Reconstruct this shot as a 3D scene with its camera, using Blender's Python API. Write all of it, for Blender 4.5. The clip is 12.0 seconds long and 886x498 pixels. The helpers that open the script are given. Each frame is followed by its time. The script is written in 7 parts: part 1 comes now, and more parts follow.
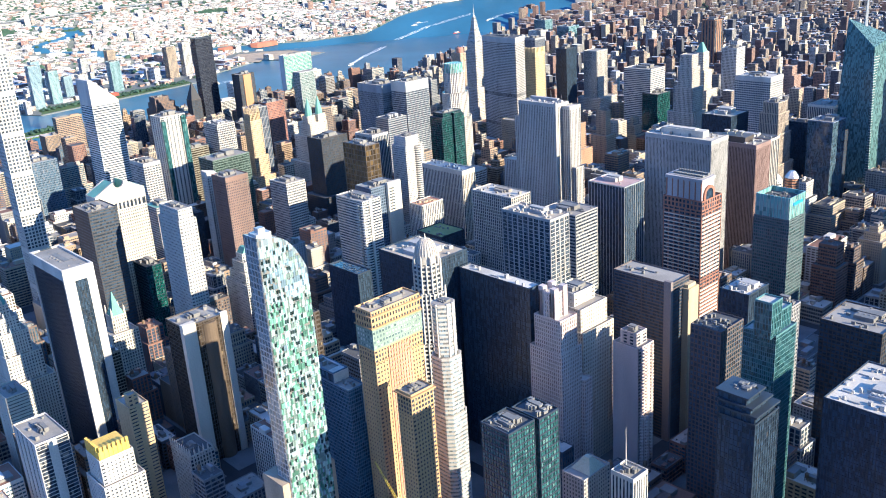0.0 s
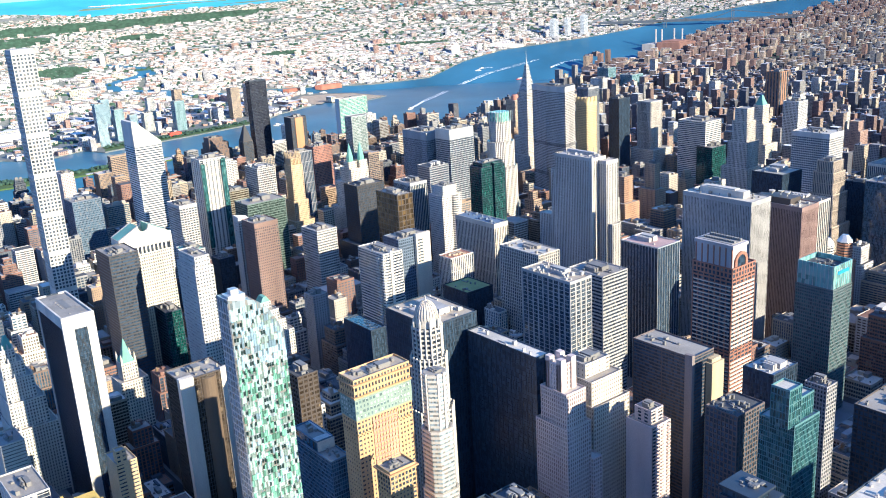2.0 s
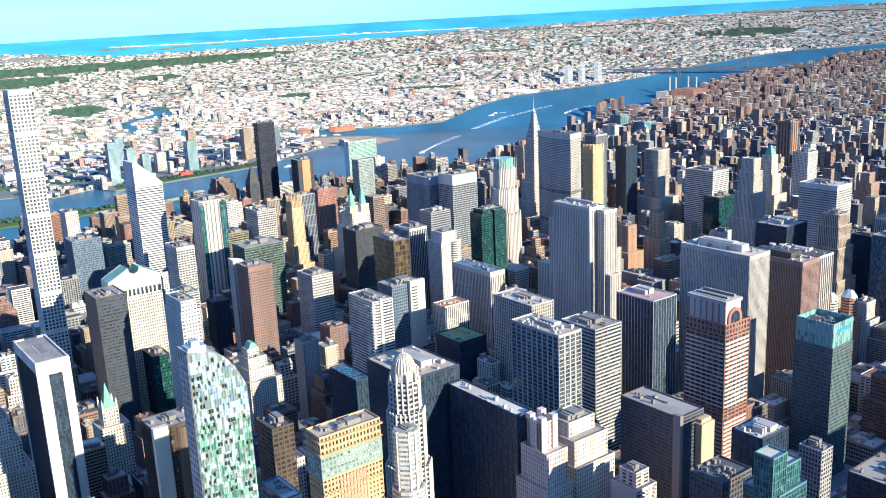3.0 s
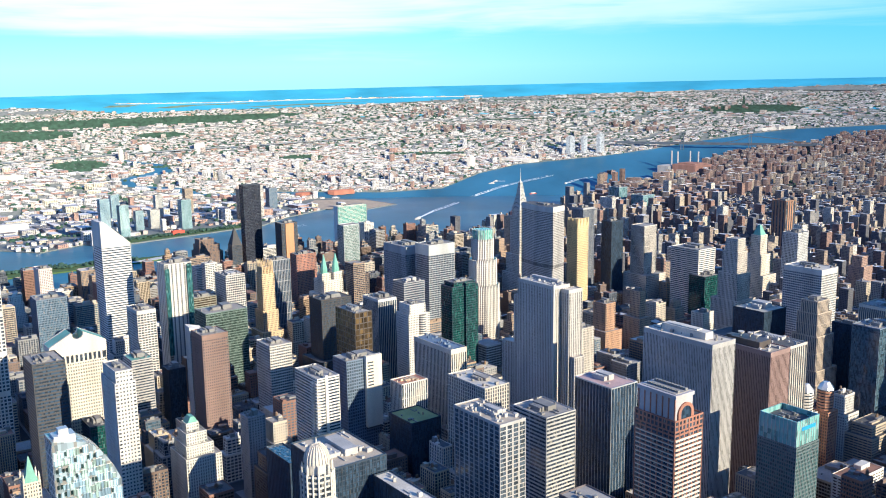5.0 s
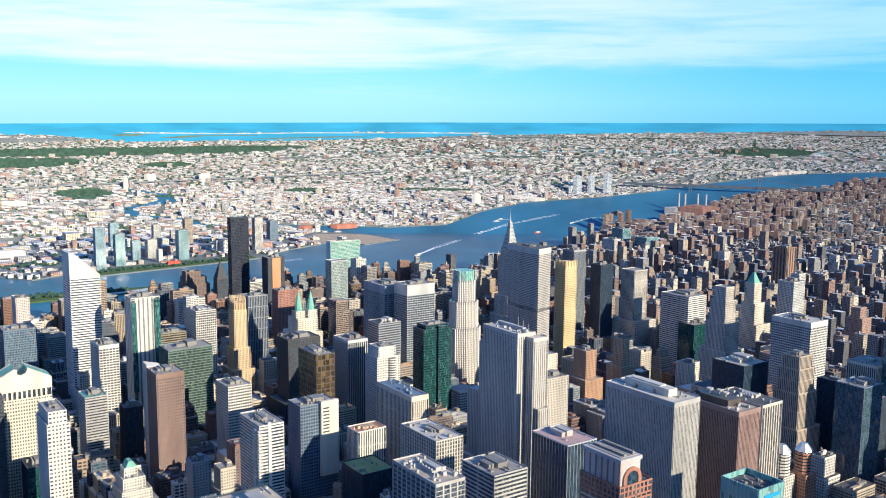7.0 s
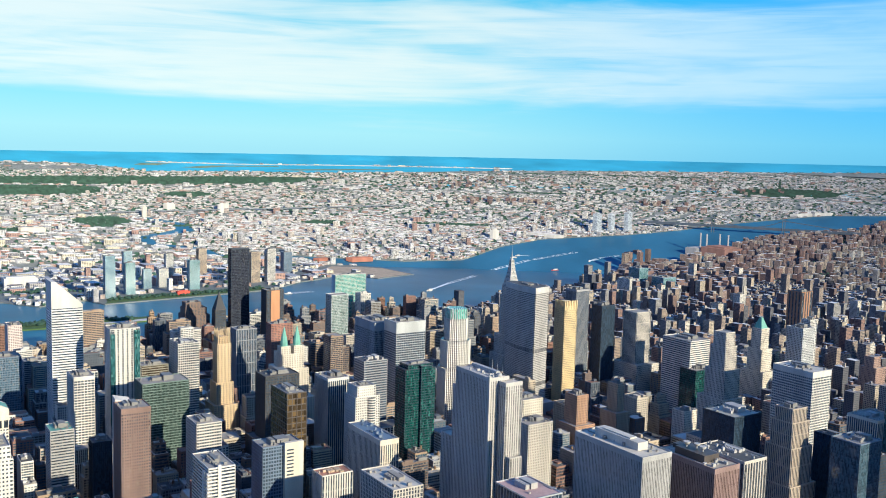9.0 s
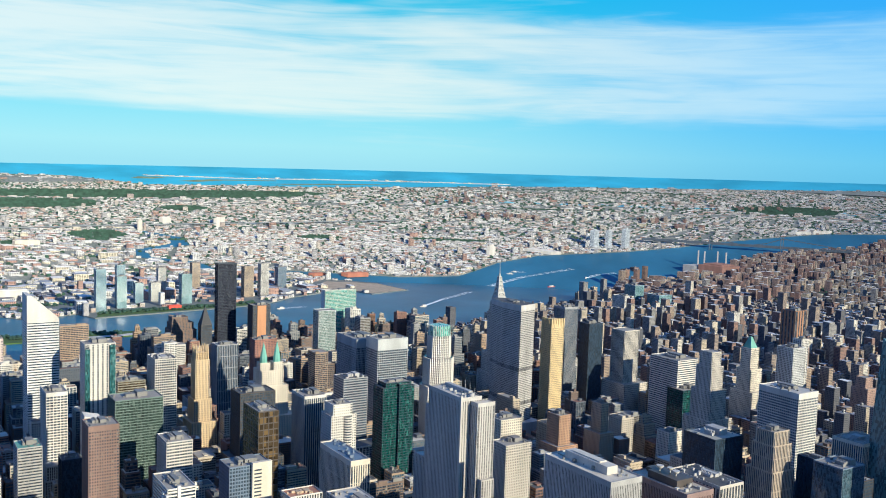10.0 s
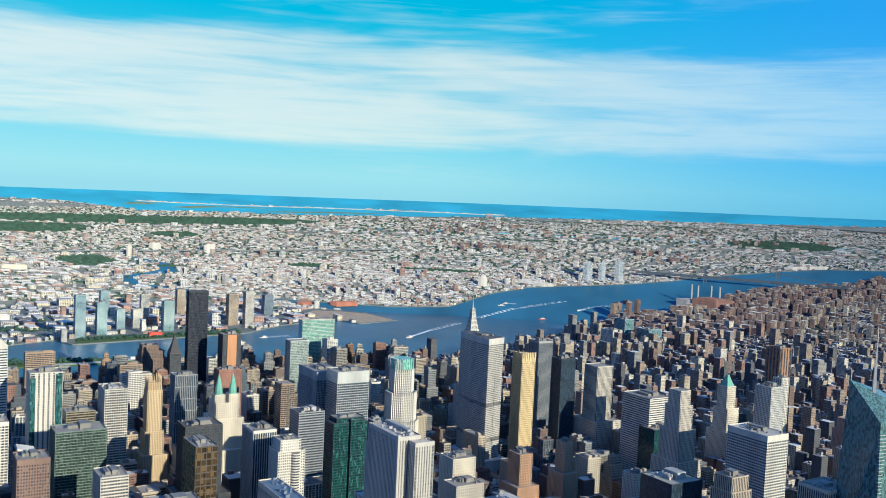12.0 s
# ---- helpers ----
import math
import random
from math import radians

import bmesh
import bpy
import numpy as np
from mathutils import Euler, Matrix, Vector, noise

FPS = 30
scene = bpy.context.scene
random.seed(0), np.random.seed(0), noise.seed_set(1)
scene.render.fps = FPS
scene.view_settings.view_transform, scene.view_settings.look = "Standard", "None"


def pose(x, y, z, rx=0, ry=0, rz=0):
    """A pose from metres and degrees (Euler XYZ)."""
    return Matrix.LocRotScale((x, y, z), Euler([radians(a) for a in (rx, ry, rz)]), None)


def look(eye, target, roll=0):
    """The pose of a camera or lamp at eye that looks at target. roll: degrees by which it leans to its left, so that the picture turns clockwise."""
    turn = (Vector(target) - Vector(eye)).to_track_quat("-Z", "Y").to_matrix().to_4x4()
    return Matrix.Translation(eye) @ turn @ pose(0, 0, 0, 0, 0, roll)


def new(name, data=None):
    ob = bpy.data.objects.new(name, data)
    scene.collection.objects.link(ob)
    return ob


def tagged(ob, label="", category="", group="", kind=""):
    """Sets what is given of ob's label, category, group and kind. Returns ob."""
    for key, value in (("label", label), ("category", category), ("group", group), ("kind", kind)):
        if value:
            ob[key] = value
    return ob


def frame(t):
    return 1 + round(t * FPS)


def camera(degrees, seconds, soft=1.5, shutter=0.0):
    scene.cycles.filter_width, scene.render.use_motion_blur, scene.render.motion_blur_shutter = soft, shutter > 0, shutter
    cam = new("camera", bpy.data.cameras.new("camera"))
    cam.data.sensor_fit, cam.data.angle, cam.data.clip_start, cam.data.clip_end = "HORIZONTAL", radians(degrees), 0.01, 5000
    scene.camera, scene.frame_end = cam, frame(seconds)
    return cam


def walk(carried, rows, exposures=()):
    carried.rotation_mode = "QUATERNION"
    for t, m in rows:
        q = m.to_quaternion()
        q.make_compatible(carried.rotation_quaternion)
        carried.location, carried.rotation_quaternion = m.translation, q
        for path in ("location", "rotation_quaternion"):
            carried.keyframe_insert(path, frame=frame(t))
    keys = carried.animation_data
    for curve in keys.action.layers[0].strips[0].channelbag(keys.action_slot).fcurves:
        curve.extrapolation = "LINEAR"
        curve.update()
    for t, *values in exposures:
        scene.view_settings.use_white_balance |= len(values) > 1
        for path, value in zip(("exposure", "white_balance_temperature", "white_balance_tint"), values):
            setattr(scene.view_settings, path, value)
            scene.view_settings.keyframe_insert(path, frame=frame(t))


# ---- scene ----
cam = camera(51.49, 12.0, soft=1.0)
PATH = [
    (0.0, pose(-817.5, 1024.9, 465.3, 70.238, 3.759, -133.255)),
    (0.5, pose(-818.2, 1008.5, 465.3, 70.568, 3.927, -131.481)),
    (1.0, pose(-818.9, 992.0, 465.3, 71.133, 3.836, -130.174)),
    (1.5, pose(-819.7, 975.4, 465.2, 71.992, 3.626, -129.317)),
    (2.0, pose(-820.6, 958.8, 465.2, 73.114, 3.256, -128.565)),
    (2.5, pose(-821.6, 942.0, 465.2, 74.435, 2.935, -127.823)),
    (3.0, pose(-822.5, 924.8, 465.3, 75.814, 2.541, -127.253)),
    (5.0, pose(-825.4, 850.4, 467.4, 79.812, 0.789, -126.175)),
    (5.5, pose(-825.9, 831.3, 467.9, 80.399, 0.476, -125.932)),
    (6.0, pose(-826.4, 812.2, 468.3, 80.922, 0.150, -125.670)),
    (6.5, pose(-827.0, 793.1, 468.7, 81.458, -0.160, -125.357)),
    (7.0, pose(-827.6, 774.0, 469.0, 82.003, -0.535, -124.855)),
    (9.0, pose(-831.1, 697.6, 469.1, 84.099, -1.546, -122.736)),
    (9.5, pose(-832.0, 678.2, 469.2, 84.584, -1.704, -122.538)),
    (10.0, pose(-832.7, 658.6, 469.5, 85.049, -1.921, -122.446)),
    (10.5, pose(-833.4, 639.0, 469.8, 85.522, -2.118, -122.342)),
    (11.0, pose(-834.0, 619.3, 470.1, 86.010, -2.288, -122.221)),
    (11.5, pose(-834.6, 599.6, 470.4, 86.468, -2.523, -122.086)),
    (12.0, pose(-835.2, 580.1, 470.6, 86.892, -2.700, -121.944)),
]
walk(cam, PATH, exposures=[(0.0, 1.30, 5430, 7), (3.0, 1.12, 5430, 6), (6.0, 0.82, 5520, 6), (9.0, 0.58, 5400, 3), (12.0, 0.38, 5260, 0)])

# ---- sky and sun ----
SUN_AZ, SUN_EL = radians(194), radians(19)          # towards the sun, from +x anticlockwise
sun_dir = Vector((math.cos(SUN_AZ) * math.cos(SUN_EL), math.sin(SUN_AZ) * math.cos(SUN_EL), math.sin(SUN_EL)))
sun = new("sun", bpy.data.lights.new("sun", "SUN"))
sun.data.energy, sun.data.angle, sun.data.color = 5.0, radians(0.5), (1.0, 0.80, 0.54)
sun.matrix_world = look(sun_dir * 3000, (0, 0, 0))

world = bpy.data.worlds.new("sky")
scene.world = world
world.use_nodes = True
wt = world.node_tree
wt.nodes.clear()


def wnode(kind, **values):
    n = wt.nodes.new(kind)
    for k, v in values.items():
        n.inputs[k].default_value = v
    return n


def wmath(op, *args):
    n = wt.nodes.new("ShaderNodeMath")
    n.operation = op
    for k, v in enumerate(args):
        if isinstance(v, (int, float)):
            n.inputs[k].default_value = v
        else:
            wt.links.new(v, n.inputs[k])
    return n.outputs[0]


def wramp(value, *stops):
    n = wt.nodes.new("ShaderNodeValToRGB")
    wt.links.new(value, n.inputs[0])
    el = n.color_ramp.elements
    for k, (place, colour) in enumerate(stops):
        c = (*colour, 1) if isinstance(colour, tuple) else (colour, colour, colour, 1)
        if k < 2:
            el[k].position, el[k].color = place, c
        else:
            el.new(place).color = c
    return n.outputs[0]


def wmix(factor, a, b):
    n = wt.nodes.new("ShaderNodeMix")
    n.data_type = "RGBA"
    wt.links.new(factor, n.inputs["Factor"])
    for k, v in ((6, a), (7, b)):
        if isinstance(v, tuple):
            n.inputs[k].default_value = v
        else:
            wt.links.new(v, n.inputs[k])
    return n.outputs[2]


def wspan(value, a, b):
    n = wt.nodes.new("ShaderNodeMapRange")
    n.interpolation_type = "SMOOTHSTEP"
    n.inputs["From Min"].default_value, n.inputs["From Max"].default_value = a, b
    wt.links.new(value, n.inputs["Value"])
    return n.outputs[0]


sky = wt.nodes.new("ShaderNodeTexSky")
sky.sky_type, sky.sun_disc = "NISHITA", False
sky.sun_elevation, sky.sun_rotation = SUN_EL, radians(90) - SUN_AZ
sky.altitude, sky.air_density, sky.dust_density, sky.ozone_density = 400, 1.0, 0.2, 2.0
coord = wt.nodes.new("ShaderNodeTexCoord")
sep = wt.nodes.new("ShaderNodeSeparateXYZ")
wt.links.new(coord.outputs["Generated"], sep.inputs[0])


def streaks(scale, flat, detail, turn, distort):
    mp = wt.nodes.new("ShaderNodeMapping")
    mp.inputs["Rotation"].default_value = (radians(turn), 0, radians(35))
    mp.inputs["Scale"].default_value = (1.0, 1.0, flat)
    wt.links.new(coord.outputs["Generated"], mp.inputs[0])
    n = wnode("ShaderNodeTexNoise", Scale=scale, Detail=detail, Roughness=0.6, Distortion=distort)
    wt.links.new(mp.outputs[0], n.inputs["Vector"])
    return n.outputs["Fac"]


height, side = sep.outputs["Z"], wmath("MULTIPLY", sep.outputs["Y"], -1.0)
soft, fine = streaks(2.2, 7.0, 4.0, 3, 0.3), streaks(5.0, 16.0, 9.0, -2, 0.9)
bank = wramp(height, (0.0, 0.30), (0.40, 0.30), (0.045, 0.32), (0.06, 0.60), (0.085, 0.76), (0.15, 0.66), (0.178, 0.36), (0.20, 0.40), (0.225, 0.52), (0.30, 0.36))
amount = wmath("ADD", wmath("ADD", wmath("MULTIPLY", soft, 0.72), wmath("MULTIPLY", fine, 0.38)), bank)
cover = wspan(amount, 0.94, 1.36)
left_air = wramp(height, (0.0, (0.36, 0.74, 0.80)), (0.7, (0.10, 0.21, 0.58)), (0.02, (0.42, 0.79, 0.80)), (0.05, (0.32, 0.75, 0.79)), (0.09, (0.10, 0.63, 0.76)), (0.20, (0.01, 0.52, 0.68)), (0.30, (0.01, 0.42, 0.66)), (0.40, (0.02, 0.26, 0.58)))
right_air = wramp(height, (0.0, (0.11, 0.52, 0.76)), (0.7, (0.10, 0.21, 0.58)), (0.02, (0.14, 0.56, 0.80)), (0.06, (0.09, 0.50, 0.86)), (0.20, (0.06, 0.38, 0.88)), (0.30, (0.06, 0.32, 0.72)))
north_air = wramp(height, (0.0, (0.15, 0.28, 0.50)), (0.8, (0.10, 0.21, 0.58)), (0.25, (0.11, 0.26, 0.64)))
air = wmix(wspan(side, 0.48, 0.92), left_air, right_air)
air = wmix(wspan(side, 0.05, -0.35), air, north_air)
puff = wmix(wspan(side, 0.50, 0.95), (0.92, 0.91, 0.76, 1), (0.42, 0.70, 0.88, 1))
puff = wmix(wspan(side, 0.05, -0.35), puff, (0.16, 0.32, 0.66, 1))
low = wt.nodes.new("ShaderNodeBackground")
low.inputs["Strength"].default_value = 0.80
wt.links.new(wmix(cover, air, puff), low.inputs["Color"])
high = wt.nodes.new("ShaderNodeBackground")
high.inputs["Strength"].default_value = 0.05
wt.links.new(sky.outputs[0], high.inputs["Color"])
both = wt.nodes.new("ShaderNodeMixShader")
both.inputs[0].default_value = 0.25
wt.links.new(low.outputs[0], both.inputs[1])
wt.links.new(high.outputs[0], both.inputs[2])
wt.links.new(both.outputs[0], wt.nodes.new("ShaderNodeOutputWorld").inputs["Surface"])


# ---- materials ----
def base_material(name, rough=0.8, metal=0.0):
    m = bpy.data.materials.new(name)
    m.use_nodes = True
    t = m.node_tree
    b = t.nodes["Principled BSDF"]
    b.inputs["Roughness"].default_value, b.inputs["Metallic"].default_value = rough, metal
    return m, t, b


def noise_factor(t, scale, detail=4.0, squash=(1, 1, 1)):
    geo = t.nodes.new("ShaderNodeNewGeometry")
    mp = t.nodes.new("ShaderNodeMapping")
    mp.inputs["Scale"].default_value = squash
    n = t.nodes.new("ShaderNodeTexNoise")
    n.inputs["Scale"].default_value, n.inputs["Detail"].default_value = scale, detail
    t.links.new(geo.outputs["Position"], mp.inputs[0])
    t.links.new(mp.outputs[0], n.inputs["Vector"])
    return n.outputs["Fac"]


def tint(t, colour, factor, low, high):
    """colour times a value from low to high, driven by factor."""
    r = t.nodes.new("ShaderNodeMapRange")
    r.inputs["From Min"].default_value, r.inputs["From Max"].default_value = 0.3, 0.7
    r.inputs["To Min"].default_value, r.inputs["To Max"].default_value = low, high
    t.links.new(factor, r.inputs["Value"])
    x = t.nodes.new("ShaderNodeVectorMath")
    x.operation = "SCALE"
    t.links.new(colour, x.inputs[0])
    t.links.new(r.outputs[0], x.inputs["Scale"])
    return x.outputs[0]


def rgb(t, colour):
    n = t.nodes.new("ShaderNodeRGB")
    n.outputs[0].default_value = (*colour, 1)
    return n.outputs[0]


def bump(t, b, factor, strength=0.3, distance=0.1):
    n = t.nodes.new("ShaderNodeBump")
    n.inputs["Strength"].default_value, n.inputs["Distance"].default_value = strength, distance
    t.links.new(factor, n.inputs["Height"])
    t.links.new(n.outputs[0], b.inputs["Normal"])


MATS = {}


def stone(key, colour, rough=0.8, metal=0.0):
    """Masonry, concrete or metal cladding: soot streaks, panel tone and grain."""
    if key not in MATS:
        m, t, b = base_material(key, rough, metal)
        c = tint(t, rgb(t, colour), noise_factor(t, 0.05, 3.0, (1, 1, 0.18)), 0.80, 1.14)
        c = tint(t, c, noise_factor(t, 0.9, 5.0), 0.88, 1.10)
        t.links.new(c, b.inputs["Base Color"])
        bump(t, b, noise_factor(t, 2.5, 4.0), 0.25, 0.08)
        MATS[key] = m
    return MATS[key]


def glass(key, colour, rough=0.12, blinds=0.10, pale=(0.22, 0.21, 0.19), size=(1.6, 1.6, 3.8), spec=0.5):
    """Window glass of a facade: tone changes pane by pane, some with blinds drawn."""
    if key not in MATS:
        m, t, b = base_material(key, rough)
        geo = t.nodes.new("ShaderNodeNewGeometry")
        div = t.nodes.new("ShaderNodeVectorMath")
        div.operation = "DIVIDE"
        div.inputs[1].default_value = size
        t.links.new(geo.outputs["Position"], div.inputs[0])
        fl = t.nodes.new("ShaderNodeVectorMath")
        fl.operation = "FLOOR"
        t.links.new(div.outputs[0], fl.inputs[0])
        wn = t.nodes.new("ShaderNodeTexWhiteNoise")
        t.links.new(fl.outputs[0], wn.inputs["Vector"])
        lt = t.nodes.new("ShaderNodeMath")
        lt.operation = "LESS_THAN"
        lt.inputs[1].default_value = blinds
        t.links.new(wn.outputs["Value"], lt.inputs[0])
        mix = t.nodes.new("ShaderNodeMix")
        mix.data_type = "RGBA"
        t.links.new(lt.outputs[0], mix.inputs["Factor"])
        shade = tint(t, rgb(t, colour), wn.outputs["Value"], 0.6, 1.5)
        t.links.new(shade, mix.inputs[6])
        mix.inputs[7].default_value = (*pale, 1)
        t.links.new(mix.outputs[2], b.inputs["Base Color"])
        b.inputs["Specular IOR Level"].default_value = spec
        bump(t, b, noise_factor(t, 0.25, 2.0), 0.05, 0.3)
        MATS[key] = m
    return MATS[key]


def windowed(key, colours, win=(0.03, 0.035, 0.05), bay=3.2, storey=3.4, roof=(0.30, 0.29, 0.28), light_roofs=0.3):
    """Far city stuff: walls in several colours with window openings, and flat roofs."""
    m, t, b = base_material(key, 0.85)
    geo = t.nodes.new("ShaderNodeNewGeometry")
    ramp = t.nodes.new("ShaderNodeValToRGB")
    ramp.color_ramp.interpolation = "CONSTANT"
    el = ramp.color_ramp.elements
    el[0].position, el[0].color = 0.0, (*colours[0], 1)
    el[1].position, el[1].color = 1.0 / len(colours), (*colours[1], 1)
    for i, c in enumerate(colours[2:], 2):
        el.new(i / len(colours)).color = (*c, 1)
    t.links.new(geo.outputs["Random Per Island"], ramp.inputs[0])

    def math_node(op, a, bb):
        n = t.nodes.new("ShaderNodeMath")
        n.operation = op
        for i, v in enumerate((a, bb)):
            if isinstance(v, (int, float)):
                n.inputs[i].default_value = v
            else:
                t.links.new(v, n.inputs[i])
        return n.outputs[0]

    pos, nor = t.nodes.new("ShaderNodeSeparateXYZ"), t.nodes.new("ShaderNodeSeparateXYZ")
    t.links.new(geo.outputs["Position"], pos.inputs[0])
    t.links.new(geo.outputs["Normal"], nor.inputs[0])
    ax, ay = math_node("ABSOLUTE", nor.outputs[0], 0), math_node("ABSOLUTE", nor.outputs[1], 0)
    u = math_node("ADD", math_node("MULTIPLY", pos.outputs[0], ay), math_node("MULTIPLY", pos.outputs[1], ax))
    fu = math_node("FRACT", math_node("DIVIDE", u, bay), 0)
    fz = math_node("FRACT", math_node("DIVIDE", pos.outputs[2], storey), 0)
    hole = math_node("MULTIPLY", math_node("GREATER_THAN", fu, 0.42), math_node("GREATER_THAN", fz, 0.42))
    flat = math_node("GREATER_THAN", nor.outputs[2], 0.6)
    hole = math_node("MULTIPLY", hole, math_node("SUBTRACT", 1.0, flat))
    mixw = t.nodes.new("ShaderNodeMix")
    mixw.data_type = "RGBA"
    t.links.new(hole, mixw.inputs["Factor"])
    t.links.new(tint(t, ramp.outputs[0], noise_factor(t, 0.06, 4.0), 0.8, 1.15), mixw.inputs[6])
    mixw.inputs[7].default_value = (*win, 1)
    wn = t.nodes.new("ShaderNodeTexWhiteNoise")
    wn.noise_dimensions = "1D"
    t.links.new(geo.outputs["Random Per Island"], wn.inputs["W"])
    rr = t.nodes.new("ShaderNodeValToRGB")
    rr.color_ramp.interpolation = "CONSTANT"
    q = rr.color_ramp.elements
    q[0].position, q[0].color = 0.0, (0.76, 0.73, 0.68, 1)
    q[1].position, q[1].color = light_roofs, (*roof, 1)
    q.new(light_roofs + (1 - light_roofs) * 0.45).color = (roof[0] * 0.55, roof[1] * 0.5, roof[2] * 0.48, 1)
    q.new(light_roofs + (1 - light_roofs) * 0.75).color = (0.44, 0.44, 0.45, 1)
    t.links.new(wn.outputs["Value"], rr.inputs[0])
    mixr = t.nodes.new("ShaderNodeMix")
    mixr.data_type = "RGBA"
    t.links.new(flat, mixr.inputs["Factor"])
    t.links.new(mixw.outputs[2], mixr.inputs[6])
    t.links.new(tint(t, rr.outputs[0], noise_factor(t, 0.3, 4.0), 0.7, 1.2), mixr.inputs[7])
    t.links.new(mixr.outputs[2], b.inputs["Base Color"])
    return m


ASPHALT = stone("asphalt", (0.05, 0.05, 0.052), 0.9)
PAVING = stone("paving", (0.20, 0.195, 0.185), 0.9)
GRAVEL = stone("roof_gravel", (0.33, 0.30, 0.26), 0.95)
TAR = stone("roof_tar", (0.10, 0.10, 0.10), 0.9)
TANROOF = stone("roof_tan", (0.48, 0.40, 0.30), 0.9)
WHITEROOF = stone("roof_white", (0.58, 0.53, 0.45), 0.9)
STEEL = stone("plant_steel", (0.22, 0.21, 0.195), 0.6)
WHITE = stone("white_stone", (0.63, 0.585, 0.515))
CREAM = stone("cream_stone", (0.66, 0.58, 0.46))
LIME = stone("limestone", (0.56, 0.50, 0.42))
GREY = stone("grey_stone", (0.34, 0.33, 0.33))
CONC = stone("concrete", (0.42, 0.40, 0.375))
TAN = stone("tan_brick", (0.47, 0.36, 0.25))
GOLD = stone("golden_brick", (0.52, 0.31, 0.15))
RED = stone("red_granite", (0.33, 0.15, 0.10), 0.6)
BROWN = stone("brown_granite", (0.27, 0.16, 0.12), 0.55)
PINK = stone("pink_granite", (0.66, 0.53, 0.47), 0.6)
BLACK = stone("black_metal", (0.042, 0.056, 0.078), 0.35, 0.0)
DARKB = stone("dark_bronze", (0.085, 0.070, 0.062), 0.45)
ALU = stone("aluminium", (0.62, 0.62, 0.61), 0.4, 0.5)
COPPER = stone("green_copper", (0.17, 0.38, 0.30), 0.7)
SLATE = stone("slate_blue_panel", (0.16, 0.20, 0.26), 0.5)
G_DARK = glass("dark_glass", (0.044, 0.054, 0.072))
G_BLUE = glass("blue_glass", (0.05, 0.09, 0.13), blinds=0.08)
G_GREEN = glass("green_glass", (0.006, 0.050, 0.043), blinds=0.10, pale=(0.06, 0.20, 0.17))
G_OLIVE = glass("grey_green_pane", (0.028, 0.045, 0.040), blinds=0.10, pale=(0.12, 0.15, 0.13))
G_TEAL = glass("teal_glass", (0.030, 0.088, 0.092), blinds=0.08, pale=(0.12, 0.22, 0.21))
G_BRONZE = glass("bronze_glass", (0.055, 0.042, 0.030), blinds=0.06, pale=(0.22, 0.17, 0.11))
G_PALE = glass("pale_glass", (0.20, 0.24, 0.26), blinds=0.25)
G_SMOKE = glass("smoke_glass", (0.075, 0.080, 0.090), blinds=0.05)
G_BLACK = glass("black_glass", (0.028, 0.048, 0.076), rough=0.3, blinds=0.012, pale=(0.06, 0.06, 0.06))


# ---- geometry helpers ----
class Shape:
    """Gathers boxes and prisms for one mesh."""

    def __init__(self):
        self.v, self.f = [], []

    def box(self, x0, x1, y0, y1, z0, z1):
        n = len(self.v)
        self.v += [(x0, y0, z0), (x1, y0, z0), (x1, y1, z0), (x0, y1, z0), (x0, y0, z1), (x1, y0, z1), (x1, y1, z1), (x0, y1, z1)]
        self.f += [(n, n + 3, n + 2, n + 1), (n + 4, n + 5, n + 6, n + 7), (n, n + 1, n + 5, n + 4), (n + 1, n + 2, n + 6, n + 5), (n + 2, n + 3, n + 7, n + 6), (n + 3, n, n + 4, n + 7)]
        return self

    def pile(self, x0, x1, y0, y1, z0, z1):
        """A box that stands on or in something: no underside."""
        self.box(x0, x1, y0, y1, z0, z1)
        del self.f[-6]
        return self

    def loft(self, rings, close=True):
        """Rings of points, bottom to top, each the same length."""
        n, k = len(self.v), len(rings[0])
        for r in rings:
            self.v += [tuple(p) for p in r]
        for i in range(len(rings) - 1):
            for j in range(k):
                a, b = n + i * k + j, n + i * k + (j + 1) % k
                self.f.append((a, b, b + k, a + k))
        if close:
            self.f.append(tuple(n + j for j in reversed(range(k))))
            self.f.append(tuple(n + (len(rings) - 1) * k + j for j in range(k)))
        return self

    def prism(self, poly, z0, z1):
        return self.loft([[(x, y, z0) for x, y in poly], [(x, y, z1) for x, y in poly]])

    def turned(self, x, y, profile, k=16):
        """A turned solid: (radius, height) from bottom to top."""
        return self.loft([[(x + r * math.cos(2 * math.pi * j / k), y + r * math.sin(2 * math.pi * j / k), z) for j in range(k)] for r, z in profile])

    def mesh(self, name, *mats):
        me = bpy.data.meshes.new(name)
        me.from_pydata(self.v, [], self.f)
        for m in mats:
            me.materials.append(m)
        me.update()
        return me


def drawn_in(shape):
    """The shape moved to where the far country lies."""
    shape.v = [tuple(far(*p)) for p in shape.v]
    return shape


def part(name, shape, material, parent, label=""):
    """One mesh object under a thing or a part."""
    ob = new(name, shape.mesh(name, material))
    ob.parent = parent
    if parent.type == "EMPTY":
        ob.matrix_parent_inverse = Matrix.Translation(-parent.location)
    return tagged(ob, label)


def oct_ring(x0, x1, y0, y1, c):
    """Counter-clockwise rectangle with cut corners."""
    return [(x0 + c, y0), (x1 - c, y0), (x1, y0 + c), (x1, y1 - c), (x1 - c, y1), (x0 + c, y1), (x0, y1 - c), (x0, y0 + c)]


FOOTPRINTS = []


